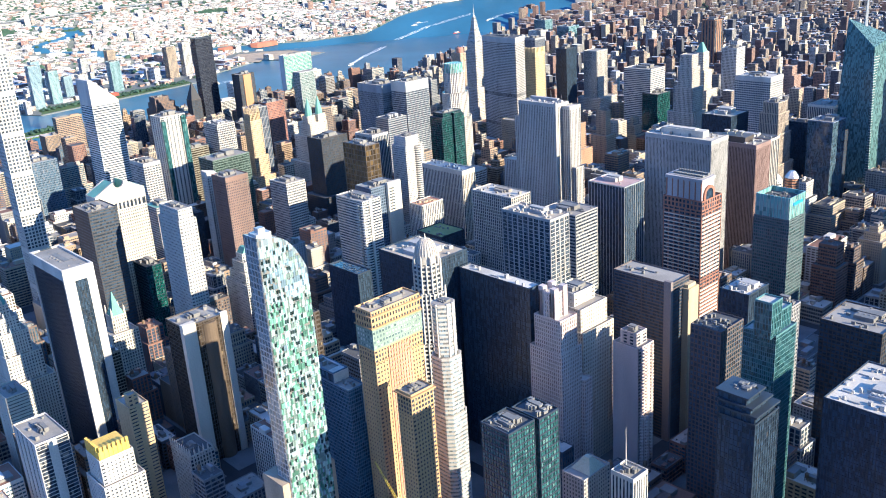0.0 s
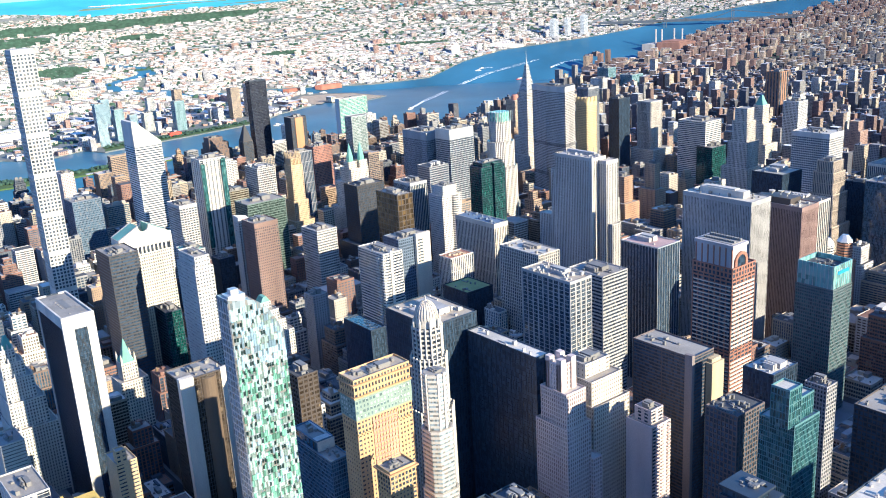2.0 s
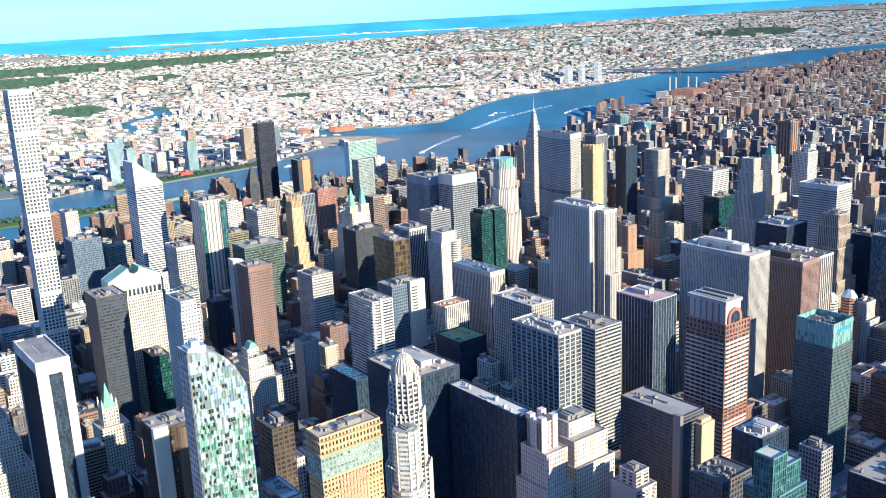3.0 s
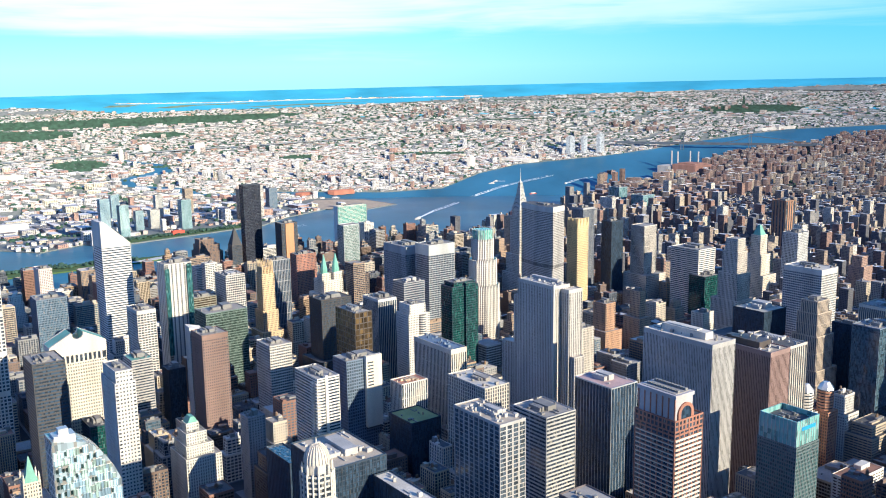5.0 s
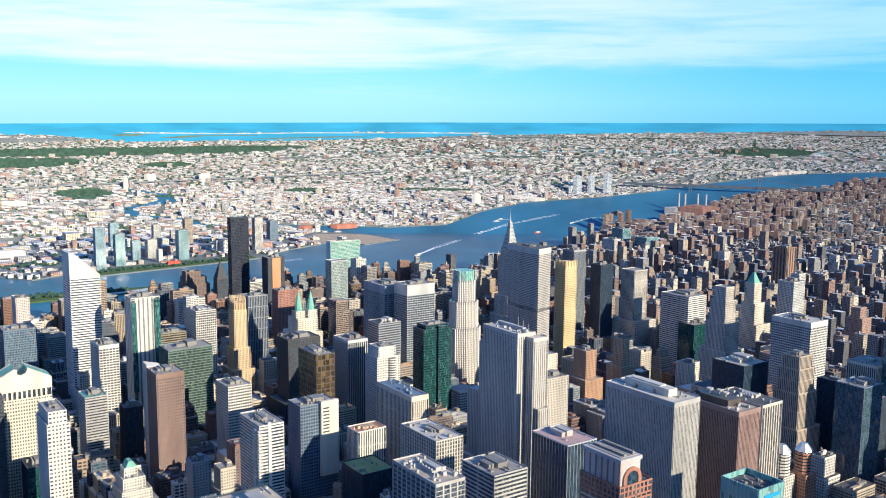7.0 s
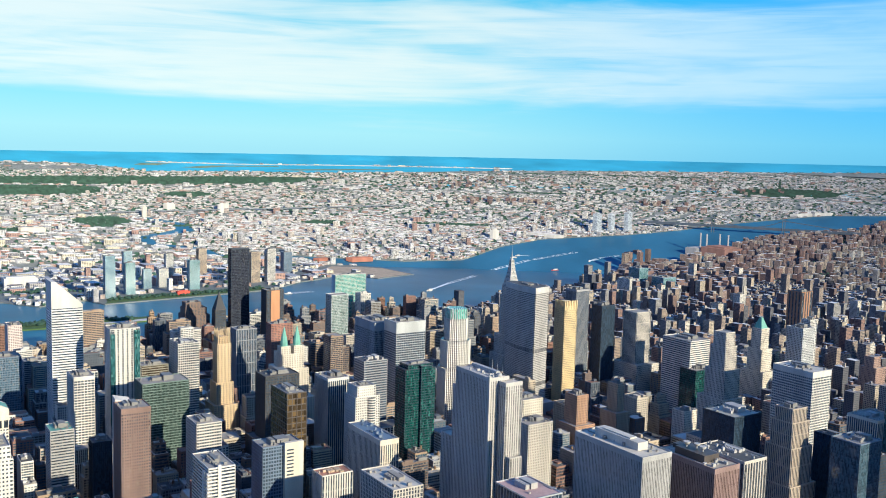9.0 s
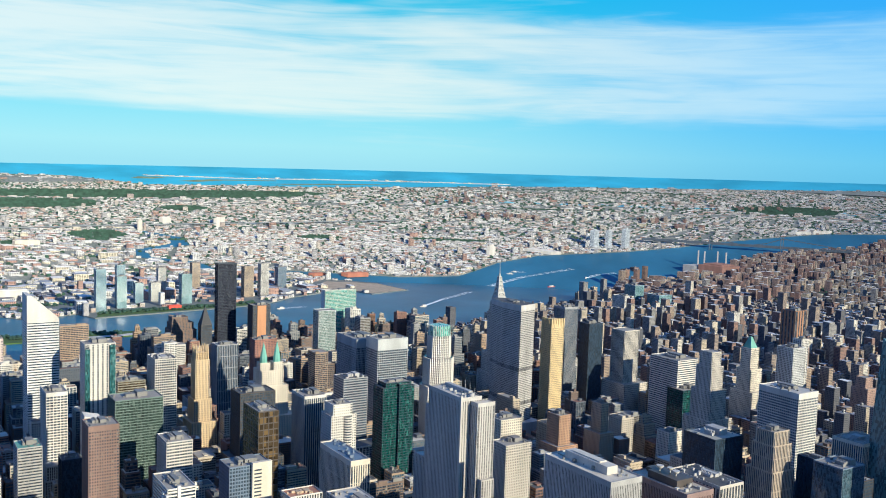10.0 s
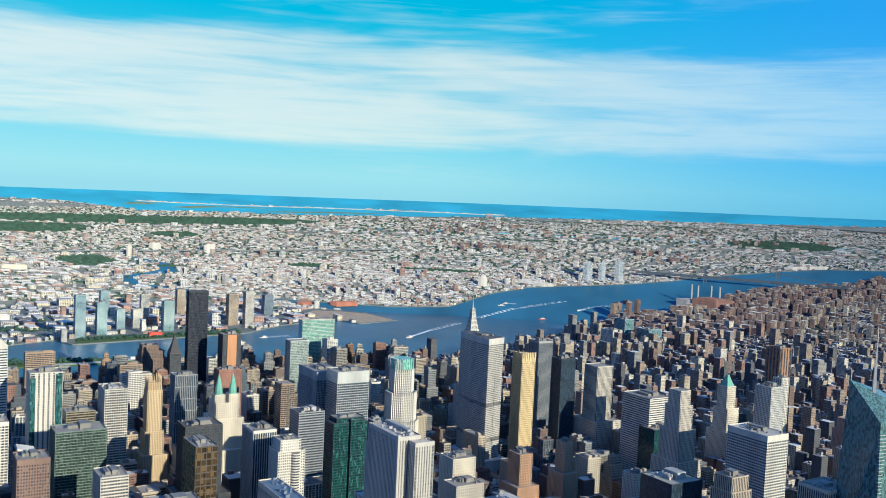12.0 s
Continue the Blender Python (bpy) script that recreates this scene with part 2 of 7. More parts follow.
class Tower:
    """A tall building: wall grid over a glazed core, roofs with parapets, plant on top."""

    def __init__(self, name, label, wall, pane, x, y, category="skyscraper", group=""):
        self.root = new(name)
        self.root.location = (x, y, 0)
        tagged(self.root, label, category, group)
        self.name, self.wall_mat, self.pane_mat = name, wall, pane
        self.wall, self.core, self.roof, self.plant, self.house = Shape(), Shape(), Shape(), Shape(), Shape()
        self.rand = random.Random(int(x * 7 + y * 13) + 5)
        self.decks = []

    def tier(self, x0, x1, y0, y1, z0, z1, storey=3.8, bay=3.0, pier=1.0, sill=1.3, deep=0.35, blank="", parapet=1.4, crown=0.0):
        """One block. storey, bay: the grid; pier, sill: widths of the uprights and the floor bands; blank: sides without windows."""
        if z0 < 5:
            FOOTPRINTS.append((x0, x1, y0, y1, z1))
        w, d = self.wall, deep
        self.core.box(x0 + d, x1 - d, y0 + d, y1 - d, z0, z1 - parapet - 0.1)
        n = max(1, round((z1 - z0 - crown) / storey))
        step = (z1 - z0 - crown) / n
        if sill > 0:
            for i in range(n + 1):
                z = z0 + i * step
                lo, hi = max(z0, z - sill / 2), min(z1 - parapet - 0.12, z + sill / 2)
                if hi > lo:
                    w.pile(x0 + 0.1, x1 - 0.1, y0 + 0.1, y1 - 0.1, lo, hi)
        if pier > 0:
            nx, ny = max(1, round((x1 - x0 - pier) / bay)), max(1, round((y1 - y0 - pier) / bay))
            for i in range(nx + 1):
                px = x0 + (x1 - x0 - pier) * i / nx
                w.pile(px, px + pier, y0, y0 + d + 0.2, z0, z1)
                w.pile(px, px + pier, y1 - d - 0.2, y1, z0, z1)
            for i in range(1, ny):
                py = y0 + (y1 - y0 - pier) * i / ny
                w.pile(x0, x0 + d + 0.2, py, py + pier, z0, z1)
                w.pile(x1 - d - 0.2, x1, py, py + pier, z0, z1)
        if crown > 0:
            w.pile(x0 + 0.05, x1 - 0.05, y0 + 0.05, y1 - 0.05, z1 - crown, z1 - parapet - 0.12)
        for side in blank:
            a = {"w": (x0 - 0.1, x0 + 0.5, y0, y1), "e": (x1 - 0.5, x1 + 0.1, y0, y1), "s": (x0, x1, y0 - 0.1, y0 + 0.5), "n": (x0, x1, y1 - 0.5, y1 + 0.1)}[side]
            w.pile(*a, z0, z1)
        t = 0.5
        for a in ((x0 + 0.02, x1 - 0.02, y0 + 0.02, y0 + t), (x0 + 0.02, x1 - 0.02, y1 - t, y1 - 0.02), (x0 + 0.02, x0 + t, y0 + t, y1 - t), (x1 - t, x1 - 0.02, y0 + t, y1 - t)):
            w.pile(*a, z1 - parapet, z1 + 0.05)
        self.decks.append(Shape().box(x0 + t, x1 - t, y0 + t, y1 - t, z1 - parapet - 0.3, z1 - parapet + 0.25))
        return self

    def gear(self, x0, x1, y0, y1, z, big=0.45, tall=6.0, small=10):
        """A plant house with fans, ducts and tanks round it."""
        r = self.rand
        w, h = (x1 - x0), (y1 - y0)
        if big > 0:
            a, b = x0 + w * (0.5 - big / 2) + r.uniform(-0.1, 0.1) * w, y0 + h * (0.5 - big / 2) + r.uniform(-0.1, 0.1) * h
            cut = r.uniform(0.4, 0.7)
            self.house.box(a, a + w * big, b, b + h * big * cut, z - 1.4, z + tall * r.uniform(0.5, 0.9))
            self.house.box(a + w * big * r.uniform(0, 0.3), a + w * big * r.uniform(0.5, 1.0), b + h * big * (cut + 0.08), b + h * big, z - 1.4, z + tall * r.uniform(0.3, 0.6))
            for k in range(4):
                self.plant.turned(a + w * big * (0.15 + 0.22 * k), b + h * big * (cut + 0.25), ((0.9, z - 1.4), (0.9, z + tall * 0.62), (0.6, z + tall * 0.62 + 0.3)), 8)
        for i in range(small):
            s, u = r.uniform(1, 3.2), r.uniform(1, 4)
            a, b = r.uniform(x0 + 1.5, x1 - 1.5 - s), r.uniform(y0 + 1.5, y1 - 1.5 - u)
            if i % 4 == 3:
                self.plant.turned(a + 1, b + 1, ((1.1, z - 1.4), (1.1, z + 0.5), (0.85, z + 0.6)), 8)
            elif i % 5 == 1:
                n = min(r.uniform(6, 14), (x1 - x0) * 0.5)
                a = r.uniform(x0 + 1, x1 - n - 1)
                self.plant.box(a, a + n, b, b + 0.7, z - 1.4, z - 0.2)
            else:
                self.plant.box(a, a + s, b, b + u, z - 1.4, z + r.uniform(0.4, 2.4))
        return self

    def done(self, roof=None, plant=None):
        if self.wall.v:
            tagged(part("facade_grid", self.wall, self.wall_mat, self.root), kind="stuff")
        if self.core.v:
            part("glazing", self.core, self.pane_mat, self.root)
        top = self.root
        for deck in self.decks + [self.roof]:
            if deck.v:
                top = part("roof", deck, roof or GRAVEL, self.root)
        if self.plant.v:
            tagged(part("roof_plant", self.plant, plant or STEEL, top), kind="stuff")
        if self.house.v:
            part("plant_house", self.house, plant or STEEL, top)
        return self


def office(label, wall, pane, x0, x1, y0, y1, h, name="office_tower", roof=None, gear=(0.45, 6.0, 10), plant=None, base=None, **grid):
    """A plain slab tower on an optional wider base: base = (grow, height)."""
    b = Tower(name, label, wall, pane, (x0 + x1) / 2, (y0 + y1) / 2)
    if base:
        g, bh = base
        b.tier(x0 - g, x1 + g, y0 - g, y1 + g, 0, bh, **grid)
        b.tier(x0, x1, y0, y1, bh - 1.0, h, **grid)
        FOOTPRINTS[-1] = (x0 - g, x1 + g, y0 - g, y1 + g, bh)
    else:
        b.tier(x0, x1, y0, y1, 0, h, **grid)
    if gear:
        b.gear(x0, x1, y0, y1, h, *gear)
    return b.done(roof, plant)


# ---- land and water ----
HUB, NEAR, RISE = Vector((-830, 710, 469)), 3800.0, 0.469
TILT = ([-62, -47, -33, -20, -8, 4], [0.40, 0.31, 0.21, 0.08, -0.06, -0.14])   # degrees by bearing: the lie of the far country


def far_array(p):
    """Beyond NEAR metres from HUB the country is drawn in, along one gentle rising slope, so that the horizon lies 1000 m further."""
    d = p - np.array(HUB)
    r = np.linalg.norm(d, axis=1)
    k = np.where(r <= NEAR, r, (HUB.z + RISE * NEAR) / (RISE + HUB.z / r)) / r
    q = np.array(HUB) + d * k[:, None]
    s = np.clip((r - NEAR) / 10000, 0, 1)
    up = np.interp(np.degrees(np.arctan2(d[:, 1], d[:, 0])), *TILT) * s * s * (3 - 2 * s)
    q[:, 2] += np.hypot(d[:, 0], d[:, 1]) * k * np.tan(np.radians(up))
    return q


def far(x, y, z=0.0):
    return Vector(far_array(np.array([(x, y, z)], float))[0])


# shorelines: the island's east bank, from north to south
EAST_BANK = [(1335, 2600), (1335, 300), (1345, -500), (1480, -900), (1700, -1450), (1860, -1850), (1950, -1950), (2050, -2140), (2060, -2340), (1960, -2390), (2200, -2560), (2120, -2760), (2330, -3050), (2600, -3500), (2770, -3940), (2850, -4300), (2840, -4650), (2900, -5000), (3050, -5400), (3200, -5800), (3150, -6200), (2800, -6900), (2300, -7600)]
# the far bank, from north to south, with the sandy point
FAR_BANK = [(2500, 2400), (2240, 900), (2110, 330), (1995, 250), (2060, 110), (1965, 75), (2010, -230), (2050, -480), (2180, -640), (2300, -900), (2160, -950), (2215, -1140), (2440, -1120), (2620, -985), (2900, -900), (2960, -960), (2600, -1330), (2560, -1600), (2716, -1800), (2990, -2135), (3250, -2606), (3290, -3050), (3310, -3360), (3480, -4030), (3700, -4650), (3940, -5740), (4050, -6400), (3700, -7400), (2900, -9000)]


def along(points, step):
    out = []
    for (ax, ay), (bx, by) in zip(points, points[1:]):
        n = max(1, int(math.hypot(bx - ax, by - ay) / step))
        out += [(ax + (bx - ax) * i / n, ay + (by - ay) * i / n) for i in range(n)]
    return out + [points[-1]]


def sheet(name, outline, z, skirt, material, rings, label, category):
    """A piece of land or water, cut into triangles fine enough to follow the country."""
    from mathutils import geometry
    pts = [Vector(p) for p in outline]
    n = len(pts)
    xs, ys = [p.x for p in pts], [p.y for p in pts]
    extra = []
    for r in rings:
        for k in range(90):
            a = radians(-125 + k * 160 / 89)
            q = (HUB.x + r * math.cos(a), HUB.y + r * math.sin(a))
            if min(xs) < q[0] < max(xs) and min(ys) < q[1] < max(ys):
                extra.append(Vector(q))
    v, e, f, *_ = geometry.delaunay_2d_cdt(pts + extra, [], [list(range(n))], 1, 0.01)
    s = Shape()
    s.v = [tuple(far(p.x, p.y, z)) for p in v]
    s.f = [tuple(t) for t in f]
    if skirt:
        rim = [far(p.x, p.y, z) for p in pts]
        k = len(s.v)
        s.v += [tuple(p) for p in rim] + [(p.x, p.y, p.z - skirt) for p in rim]
        s.f += [(k + i, k + (i + 1) % n, k + n + (i + 1) % n, k + n + i) for i in range(n)]
    ob = new(name, s.mesh(name, material))
    return tagged(ob, label, category, kind="structure")


def arc(r, a0, a1, n):
    return [(HUB.x + r * math.cos(radians(a0 + (a1 - a0) * i / n)), HUB.y + r * math.sin(radians(a0 + (a1 - a0) * i / n))) for i in range(n + 1)]


RINGS = [700, 1400, 2100, 2800, 3400, 3800, 4000, 4250, 4600, 5000, 5600, 6400, 7500, 9000, 11000, 14000, 18000, 24000, 34000, 50000]

m_water, t, b = base_material("river_water", 0.34)
c = tint(t, rgb(t, (0.040, 0.135, 0.220)), noise_factor(t, 0.004, 4.0), 0.75, 1.25)
t.links.new(c, b.inputs["Base Color"])
b.inputs["Specular IOR Level"].default_value = 0.38
bump(t, b, noise_factor(t, 0.06, 6.0), 0.35, 1.2)
# distant water: sky reflection and haze are put into the pale base colour
m_sea, t, b = base_material("sky_tinted_sea", 0.4)
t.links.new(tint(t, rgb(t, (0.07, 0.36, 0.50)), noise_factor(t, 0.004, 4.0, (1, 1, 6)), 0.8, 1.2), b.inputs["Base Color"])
sheet("water", arc(12500, -100, 20, 60) + arc(72000, -100, 20, 60)[::-1], -1.5, 0, m_sea, RINGS[-5:], "open sea under the horizon, reflected sky put into its pale blue", "sea")
sheet("water", arc(13000, -125, 35, 80) + [(HUB.x - 2500, HUB.y + 2500), (HUB.x - 2500, HUB.y - 3500)], -3.0, 0, m_water, RINGS[:15], "blue tidal river water with faint ripples", "water")

m_land, t, b = base_material("city_ground", 0.95)
mix = t.nodes.new("ShaderNodeMix")
mix.data_type = "RGBA"
t.links.new(noise_factor(t, 0.012, 8.0), mix.inputs["Factor"])
mix.inputs[6].default_value, mix.inputs[7].default_value = (0.07, 0.095, 0.072, 1), (0.30, 0.30, 0.29, 1)
t.links.new(tint(t, mix.outputs[2], noise_factor(t, 0.15, 4.0), 0.7, 1.2), b.inputs["Base Color"])
island = along(EAST_BANK, 60)[::-1] + [(-2600, 2600), (-2600, -2600), (-200, -7200)]
sheet("ground", island, 0.0, 3.5, ASPHALT, RINGS[:12], "dark asphalt street level of the built-up island", "ground")
east = along(FAR_BANK, 60) + [(2600, -11000), (4000, -22000), (9500, -30000), (17200, -28700), (17150, -22300), (17420, -20150), (17800, -15200), (17760, -13300), (16650, -10600), (15650, -8000), (15580, -6730), (16230, -5390), (16540, -3880), (19160, -4160), (24570, -4130), (26300, -2750), (27500, 2600), (9000, 4000)]
sheet("ground", east, 0.0, 3.5, m_land, sorted(RINGS + list(range(2900, 7000, 170))), "low built-up river bank reaching the horizon", "ground")
m_dune = stone("beach_sand", (0.62, 0.58, 0.50), 0.95)
BEACH = [(27600, -7000), (26450, -7320), (24100, -8870), (23750, -11350), (22700, -12840), (21880, -13980), (20300, -15200)]
sheet("ground", along(BEACH, 500) + along([(p[0] * 0.955, p[1] * 0.955) for p in BEACH[::-1]], 500), 0.0, 2.0, m_dune, [], "thin pale barrier beach under the horizon", "ground")
m_marsh = stone("salt_marsh", (0.16, 0.21, 0.13), 0.95)
for pts in ([(19800, -5600), (21800, -7000), (21300, -8600), (20600, -8300), (20700, -7000), (19000, -5800)], [(17900, -7000), (18700, -9300), (18400, -10400), (17700, -9200), (17200, -7200)], [(22300, -5200), (24600, -6000), (24200, -6700), (22000, -5700)]):
    sheet("ground", along(pts, 300), 0.0, 1.0, m_marsh, [], "low green salt marsh island in the bay", "ground")

# the low green island in the river
m_grass = stone("park_grass", (0.075, 0.13, 0.035), 0.95)
isle = [(1655, 420), (1650, 60), (1668, -30), (1690, -42), (1712, -20), (1730, 120), (1760, 420), (1800, 900), (1700, 900)]
sheet("ground", along(isle, 40), 0.2, 3.5, m_grass, [], "narrow grassy island with a stone sea wall", "ground")
# sandy point on the far bank
m_sand = stone("bare_sand", (0.46, 0.36, 0.25), 0.95)
sheet("ground", along([(2250, -860), (2310, -915), (2175, -957), (2222, -1128), (2420, -1112), (2560, -960), (2400, -800)], 50), 0.35, 0.3, m_sand, [], "bare sandy building site on the river point", "ground")
# green bank in front of the riverside towers
sheet("ground", along([(2000, 60), (1975, 72), (2020, -225), (2058, -470), (2110, -480), (2110, -230), (2060, 50)], 50), 0.35, 0.3, m_grass, [], "riverside lawn behind the sea wall", "ground")
# the creek
CREEK = [(2900, -930), (3082, -660), (3340, -690), (3620, -545), (3900, -590), (3960, -640), (4250, -930), (4750, -1030), (5290, -950), (5290, -900), (4760, -960), (4330, -840), (3990, -540), (3640, -480), (3330, -620), (3060, -580), (2860, -860)]
sheet("water", along(CREEK, 60), 2.0, 0.0, m_water, [], "narrow blue creek between warehouses", "water")


# ---- city grid ----
AVENUES = [-1192, -932, -672, -410, -150, 150, 289, 436, 583, 730, 935, 1153, 1340]


def street(n):
    return 157 + (n - 50) * 76.4


def bank_x(y):
    for (ax, ay), (bx, by) in zip(EAST_BANK, EAST_BANK[1:]):
        if by <= y <= ay:
            return ax + (bx - ax) * (ay - y) / (ay - by)
    return EAST_BANK[0][0]


def in_sight(x, y, margin=150):
    """Within the country that the flight overlooks."""
    a, c = math.atan2(y - 1025, x + 817), math.atan2(y - 580, x + 835)
    return a < radians(5) and max(a, c) > radians(-70) - margin / (abs(x + 825) + abs(y - 800) + 1)


pave = Shape()
for i in range(len(AVENUES) - 1):
    for n in range(25, 62):
        x0, x1 = AVENUES[i] + 13, AVENUES[i + 1] - 13
        y0, y1 = street(n) + 6, street(n + 1) - 6
        if x1 < bank_x(y0) and in_sight((x0 + x1) / 2, y0, 400):
            pave.box(x0, x1, y0, y1, 0.0, 0.15)
tagged(new("pavement", pave.mesh("pavement", PAVING)), "grey concrete pavements round the city blocks", "pavement", kind="structure")


# ---- landmark towers, nearest first ----
def piece_grid(parent, name, mats, boxes):
    """Panes set one by one: (kind, (x0, x1, y0, y1, z0, z1)), sharing meshes of one size by material."""
    cache = {}
    for kind, a in boxes:
        m = mats[kind]
        size = tuple(round(v, 2) for v in (a[1] - a[0], a[3] - a[2], a[5] - a[4]))
        key = (m.name, size)
        if key not in cache:
            cache[key] = Shape().box(0, size[0], 0, size[1], 0, size[2]).mesh(name, m)
        ob = new(name, cache[key])
        ob.parent = parent
        ob.location = Vector((a[0], a[2], a[4])) - parent.location


def curved_tower():
    """Glass tower with a rounded shoulder and a patchwork of panes."""
    x0, x1, y0, y1 = -340, -323, 716, 750
    b = Tower("glass_skyscraper", "tall round-topped glass tower with patchwork pale and green panes", ALU, G_PALE, (x0 + x1) / 2, (y0 + y1) / 2)
    top = 285

    def shoulder(y):
        u = max(0.0, (y1 - 9 - y) / (y1 - 9 - y0))
        return top - 24 * u ** 2.6 - 3 * u
    n = 12
    sh = Shape()
    prof = [(y1, top + 2), (y1 - 9, top)] + [(y1 - 9 - (y1 - 9 - y0) * i / n, shoulder(y1 - 9 - (y1 - 9 - y0) * i / n)) for i in range(1, n + 1)]
    ringa = [(x0 + 0.4, y, z) for y, z in prof] + [(x0 + 0.4, y0, 0), (x0 + 0.4, y1, 0)]
    ringb = [(x1 - 0.4, y, z) for y, z in prof] + [(x1 - 0.4, y0, 0), (x1 - 0.4, y1, 0)]
    sh.loft([ringa, ringb])
    part("glazed_core", sh, G_PALE, b.root)
    FOOTPRINTS.append((x0, x1, y0, y1, top))
    white, green, dark, pale = glass("pane_white", (0.30, 0.40, 0.36), 0.2, 0.0), glass("pane_green", (0.13, 0.28, 0.21), 0.15, 0.0), glass("pane_dark", (0.025, 0.045, 0.045), 0.1, 0.0), glass("pane_blue", (0.26, 0.37, 0.44), 0.12, 0.0)
    near, rest = [], [Shape() for _ in range(4)]
    mats = [white, green, dark, pale]
    r = random.Random(11)
    fl, wy = 4.4, 1.6
    for k in range(int(top / fl)):
        for j in range(int((y1 - y0) / wy)):
            ya = y0 + j * wy
            z = k * fl
            if z + fl > shoulder(ya):
                continue
            band = math.sin(z * 0.09 + ya * 0.21) + math.sin(z * 0.037 - ya * 0.3 + 2)
            kind = r.choices(range(4), weights=(6, 5 + 3 * band, 3, 0.6) if z < 240 else (4, 0, 2.4, 6))[0]
            low, tall = (0.9, fl * 0.72) if kind == 2 else (0.1, fl - 0.25 if r.random() < 0.7 else fl * 0.66)
            box = (x0 - 0.15, x0 + 0.5, ya + 0.08, ya + wy - (0.45 if kind == 2 else 0.1), z + low, z + tall)
            if 170 < z < 262 and len(near) < 300:
                near.append((kind, box))
            else:
                rest[kind].box(*box)
    piece_grid(b.root, "pane", mats, near)
    for kind, name in enumerate(("pale_pane", "green_pane", "dark_pane", "blue_pane")):
        tagged(part(name, rest[kind], mats[kind], b.root), kind="stuff")
    # north side: slim strips of blue and bronze
    fins = Shape()
    for k in range(int(top / fl)):
        fins.box(x0 + 1, x1 - 1, y1 - 0.3, y1 + 0.12, k * fl, k * fl + 0.9)
    for k in range(5):
        fins.box(x0 + 1 + k * 3.4, x0 + 1.4 + k * 3.4, y1 - 0.3, y1 + 0.25, 0, top)
    part("fin", fins, ALU, b.root)
    crest = Shape().box(x0 + 4, x1 - 4, y1 - 13, y1 - 2, top - 3, top + 3).box(x0 + 6, x1 - 6, y1 - 10, y1 - 5, top + 3, top + 6)
    part("crest", crest, ALU, b.root)
    f = Shape()
    for g, h in ((10, 110), (16, 60)):
        f.box(x0 + 2, x1 + g, y0 - 4, y1 + 6, 0, h)
    part("stepped_foot", f, TAN, b.root)
    FOOTPRINTS.append((x0, x1 + 16, y0 - 4, y1 + 6, 110))


curved_tower()


def brick_tower():
    """Slim golden brick tower with green glazed bands, and its lower twin."""
    b = Tower("brick_skyscraper", "slim golden brick tower with green glazed upper band and projecting cornice", stone("yellow_brick", (0.56, 0.36, 0.18)), G_DARK, -340, 660)
    b.tier(-351, -333, 632, 677, 0, 176, storey=3.3, bay=2.7, pier=1.5, sill=1.9)
    b.tier(-351, -333, 632, 677, 175, 186, storey=3.6, bay=2.6, pier=1.2, sill=1.5)
    b.tier(-351, -333, 632, 677, 201, 215, storey=4.4, bay=2.6, pier=1.2, sill=2.0)
    b.gear(-350, -334, 634, 675, 214.5, 0.4, 3, 12)
    b.done(TANROOF)
    tile = stone("verdigris_tile", (0.24, 0.31, 0.26))
    part("green_band", Shape().box(-351.3, -332.7, 631.7, 677.3, 186, 201), tile, b.root, "grey green tiled band")
    slit = Shape()
    for k in range(4):
        for n in range(16):
            y = 634 + n * 2.75
            slit.box(-351.5, -351.2, y, y + (1.6 if k % 2 else 0.9), 187.4 + k * 3.5, 189.2 + k * 3.5)
            if n < 6:
                slit.box(-350 + n * 2.8, -348.8 + n * 2.8, 677.2, 677.5, 187.4 + k * 3.5, 189.2 + k * 3.5)
    tagged(part("band_window", slit, glass("band_glass", (0.10, 0.14, 0.14), 0.2, 0.45, (0.55, 0.58, 0.52), (2, 2.7, 3.5)), b.root, "small bright windows in the green band"), kind="stuff")
    terra = Shape()
    for k in range(9):
        terra.box(-351.6, -350.8, 644.6 + k * 2.45, 645.2 + k * 2.45, 60, 184)
    for k in range(37):
        terra.box(-351.45, -350.8, 644.6, 664.8, 60 + k * 3.35, 61.2 + k * 3.35)
    tagged(part("centre_bay", terra, stone("rose_stone", (0.50, 0.28, 0.20)), b.root, "rose stone centre bays"), kind="stuff")
    lip = Shape().box(-352.3, -331.7, 630.7, 678.3, 210.6, 211.6).box(-351.9, -332, 631, 678, 202.0, 202.7)
    part("cornice", lip, GOLD, b.root)
    b = Tower("brick_skyscraper", "lower golden brick tower with dark window grid beside its taller twin", stone("yellow_brick", (0.56, 0.36, 0.18)), G_DARK, -385, 672)
    b.tier(-393, -378, 662, 682, 0, 152, storey=3.3, bay=2.5, pier=1.3, sill=1.7)
    b.tier(-393, -378, 662, 682, 151, 168, storey=3.5, bay=2.6, pier=0.8, sill=1.2)
    b.gear(-392, -379, 663, 681, 168, 0.3, 2, 10)
    b.done(GRAVEL)
    part("cornice", Shape().box(-394.5, -376.5, 660.5, 683.5, 165.6, 166.6), GOLD, b.root)


brick_tower()


DOMESTONE = stone("weathered_ivory", (0.54, 0.50, 0.435))


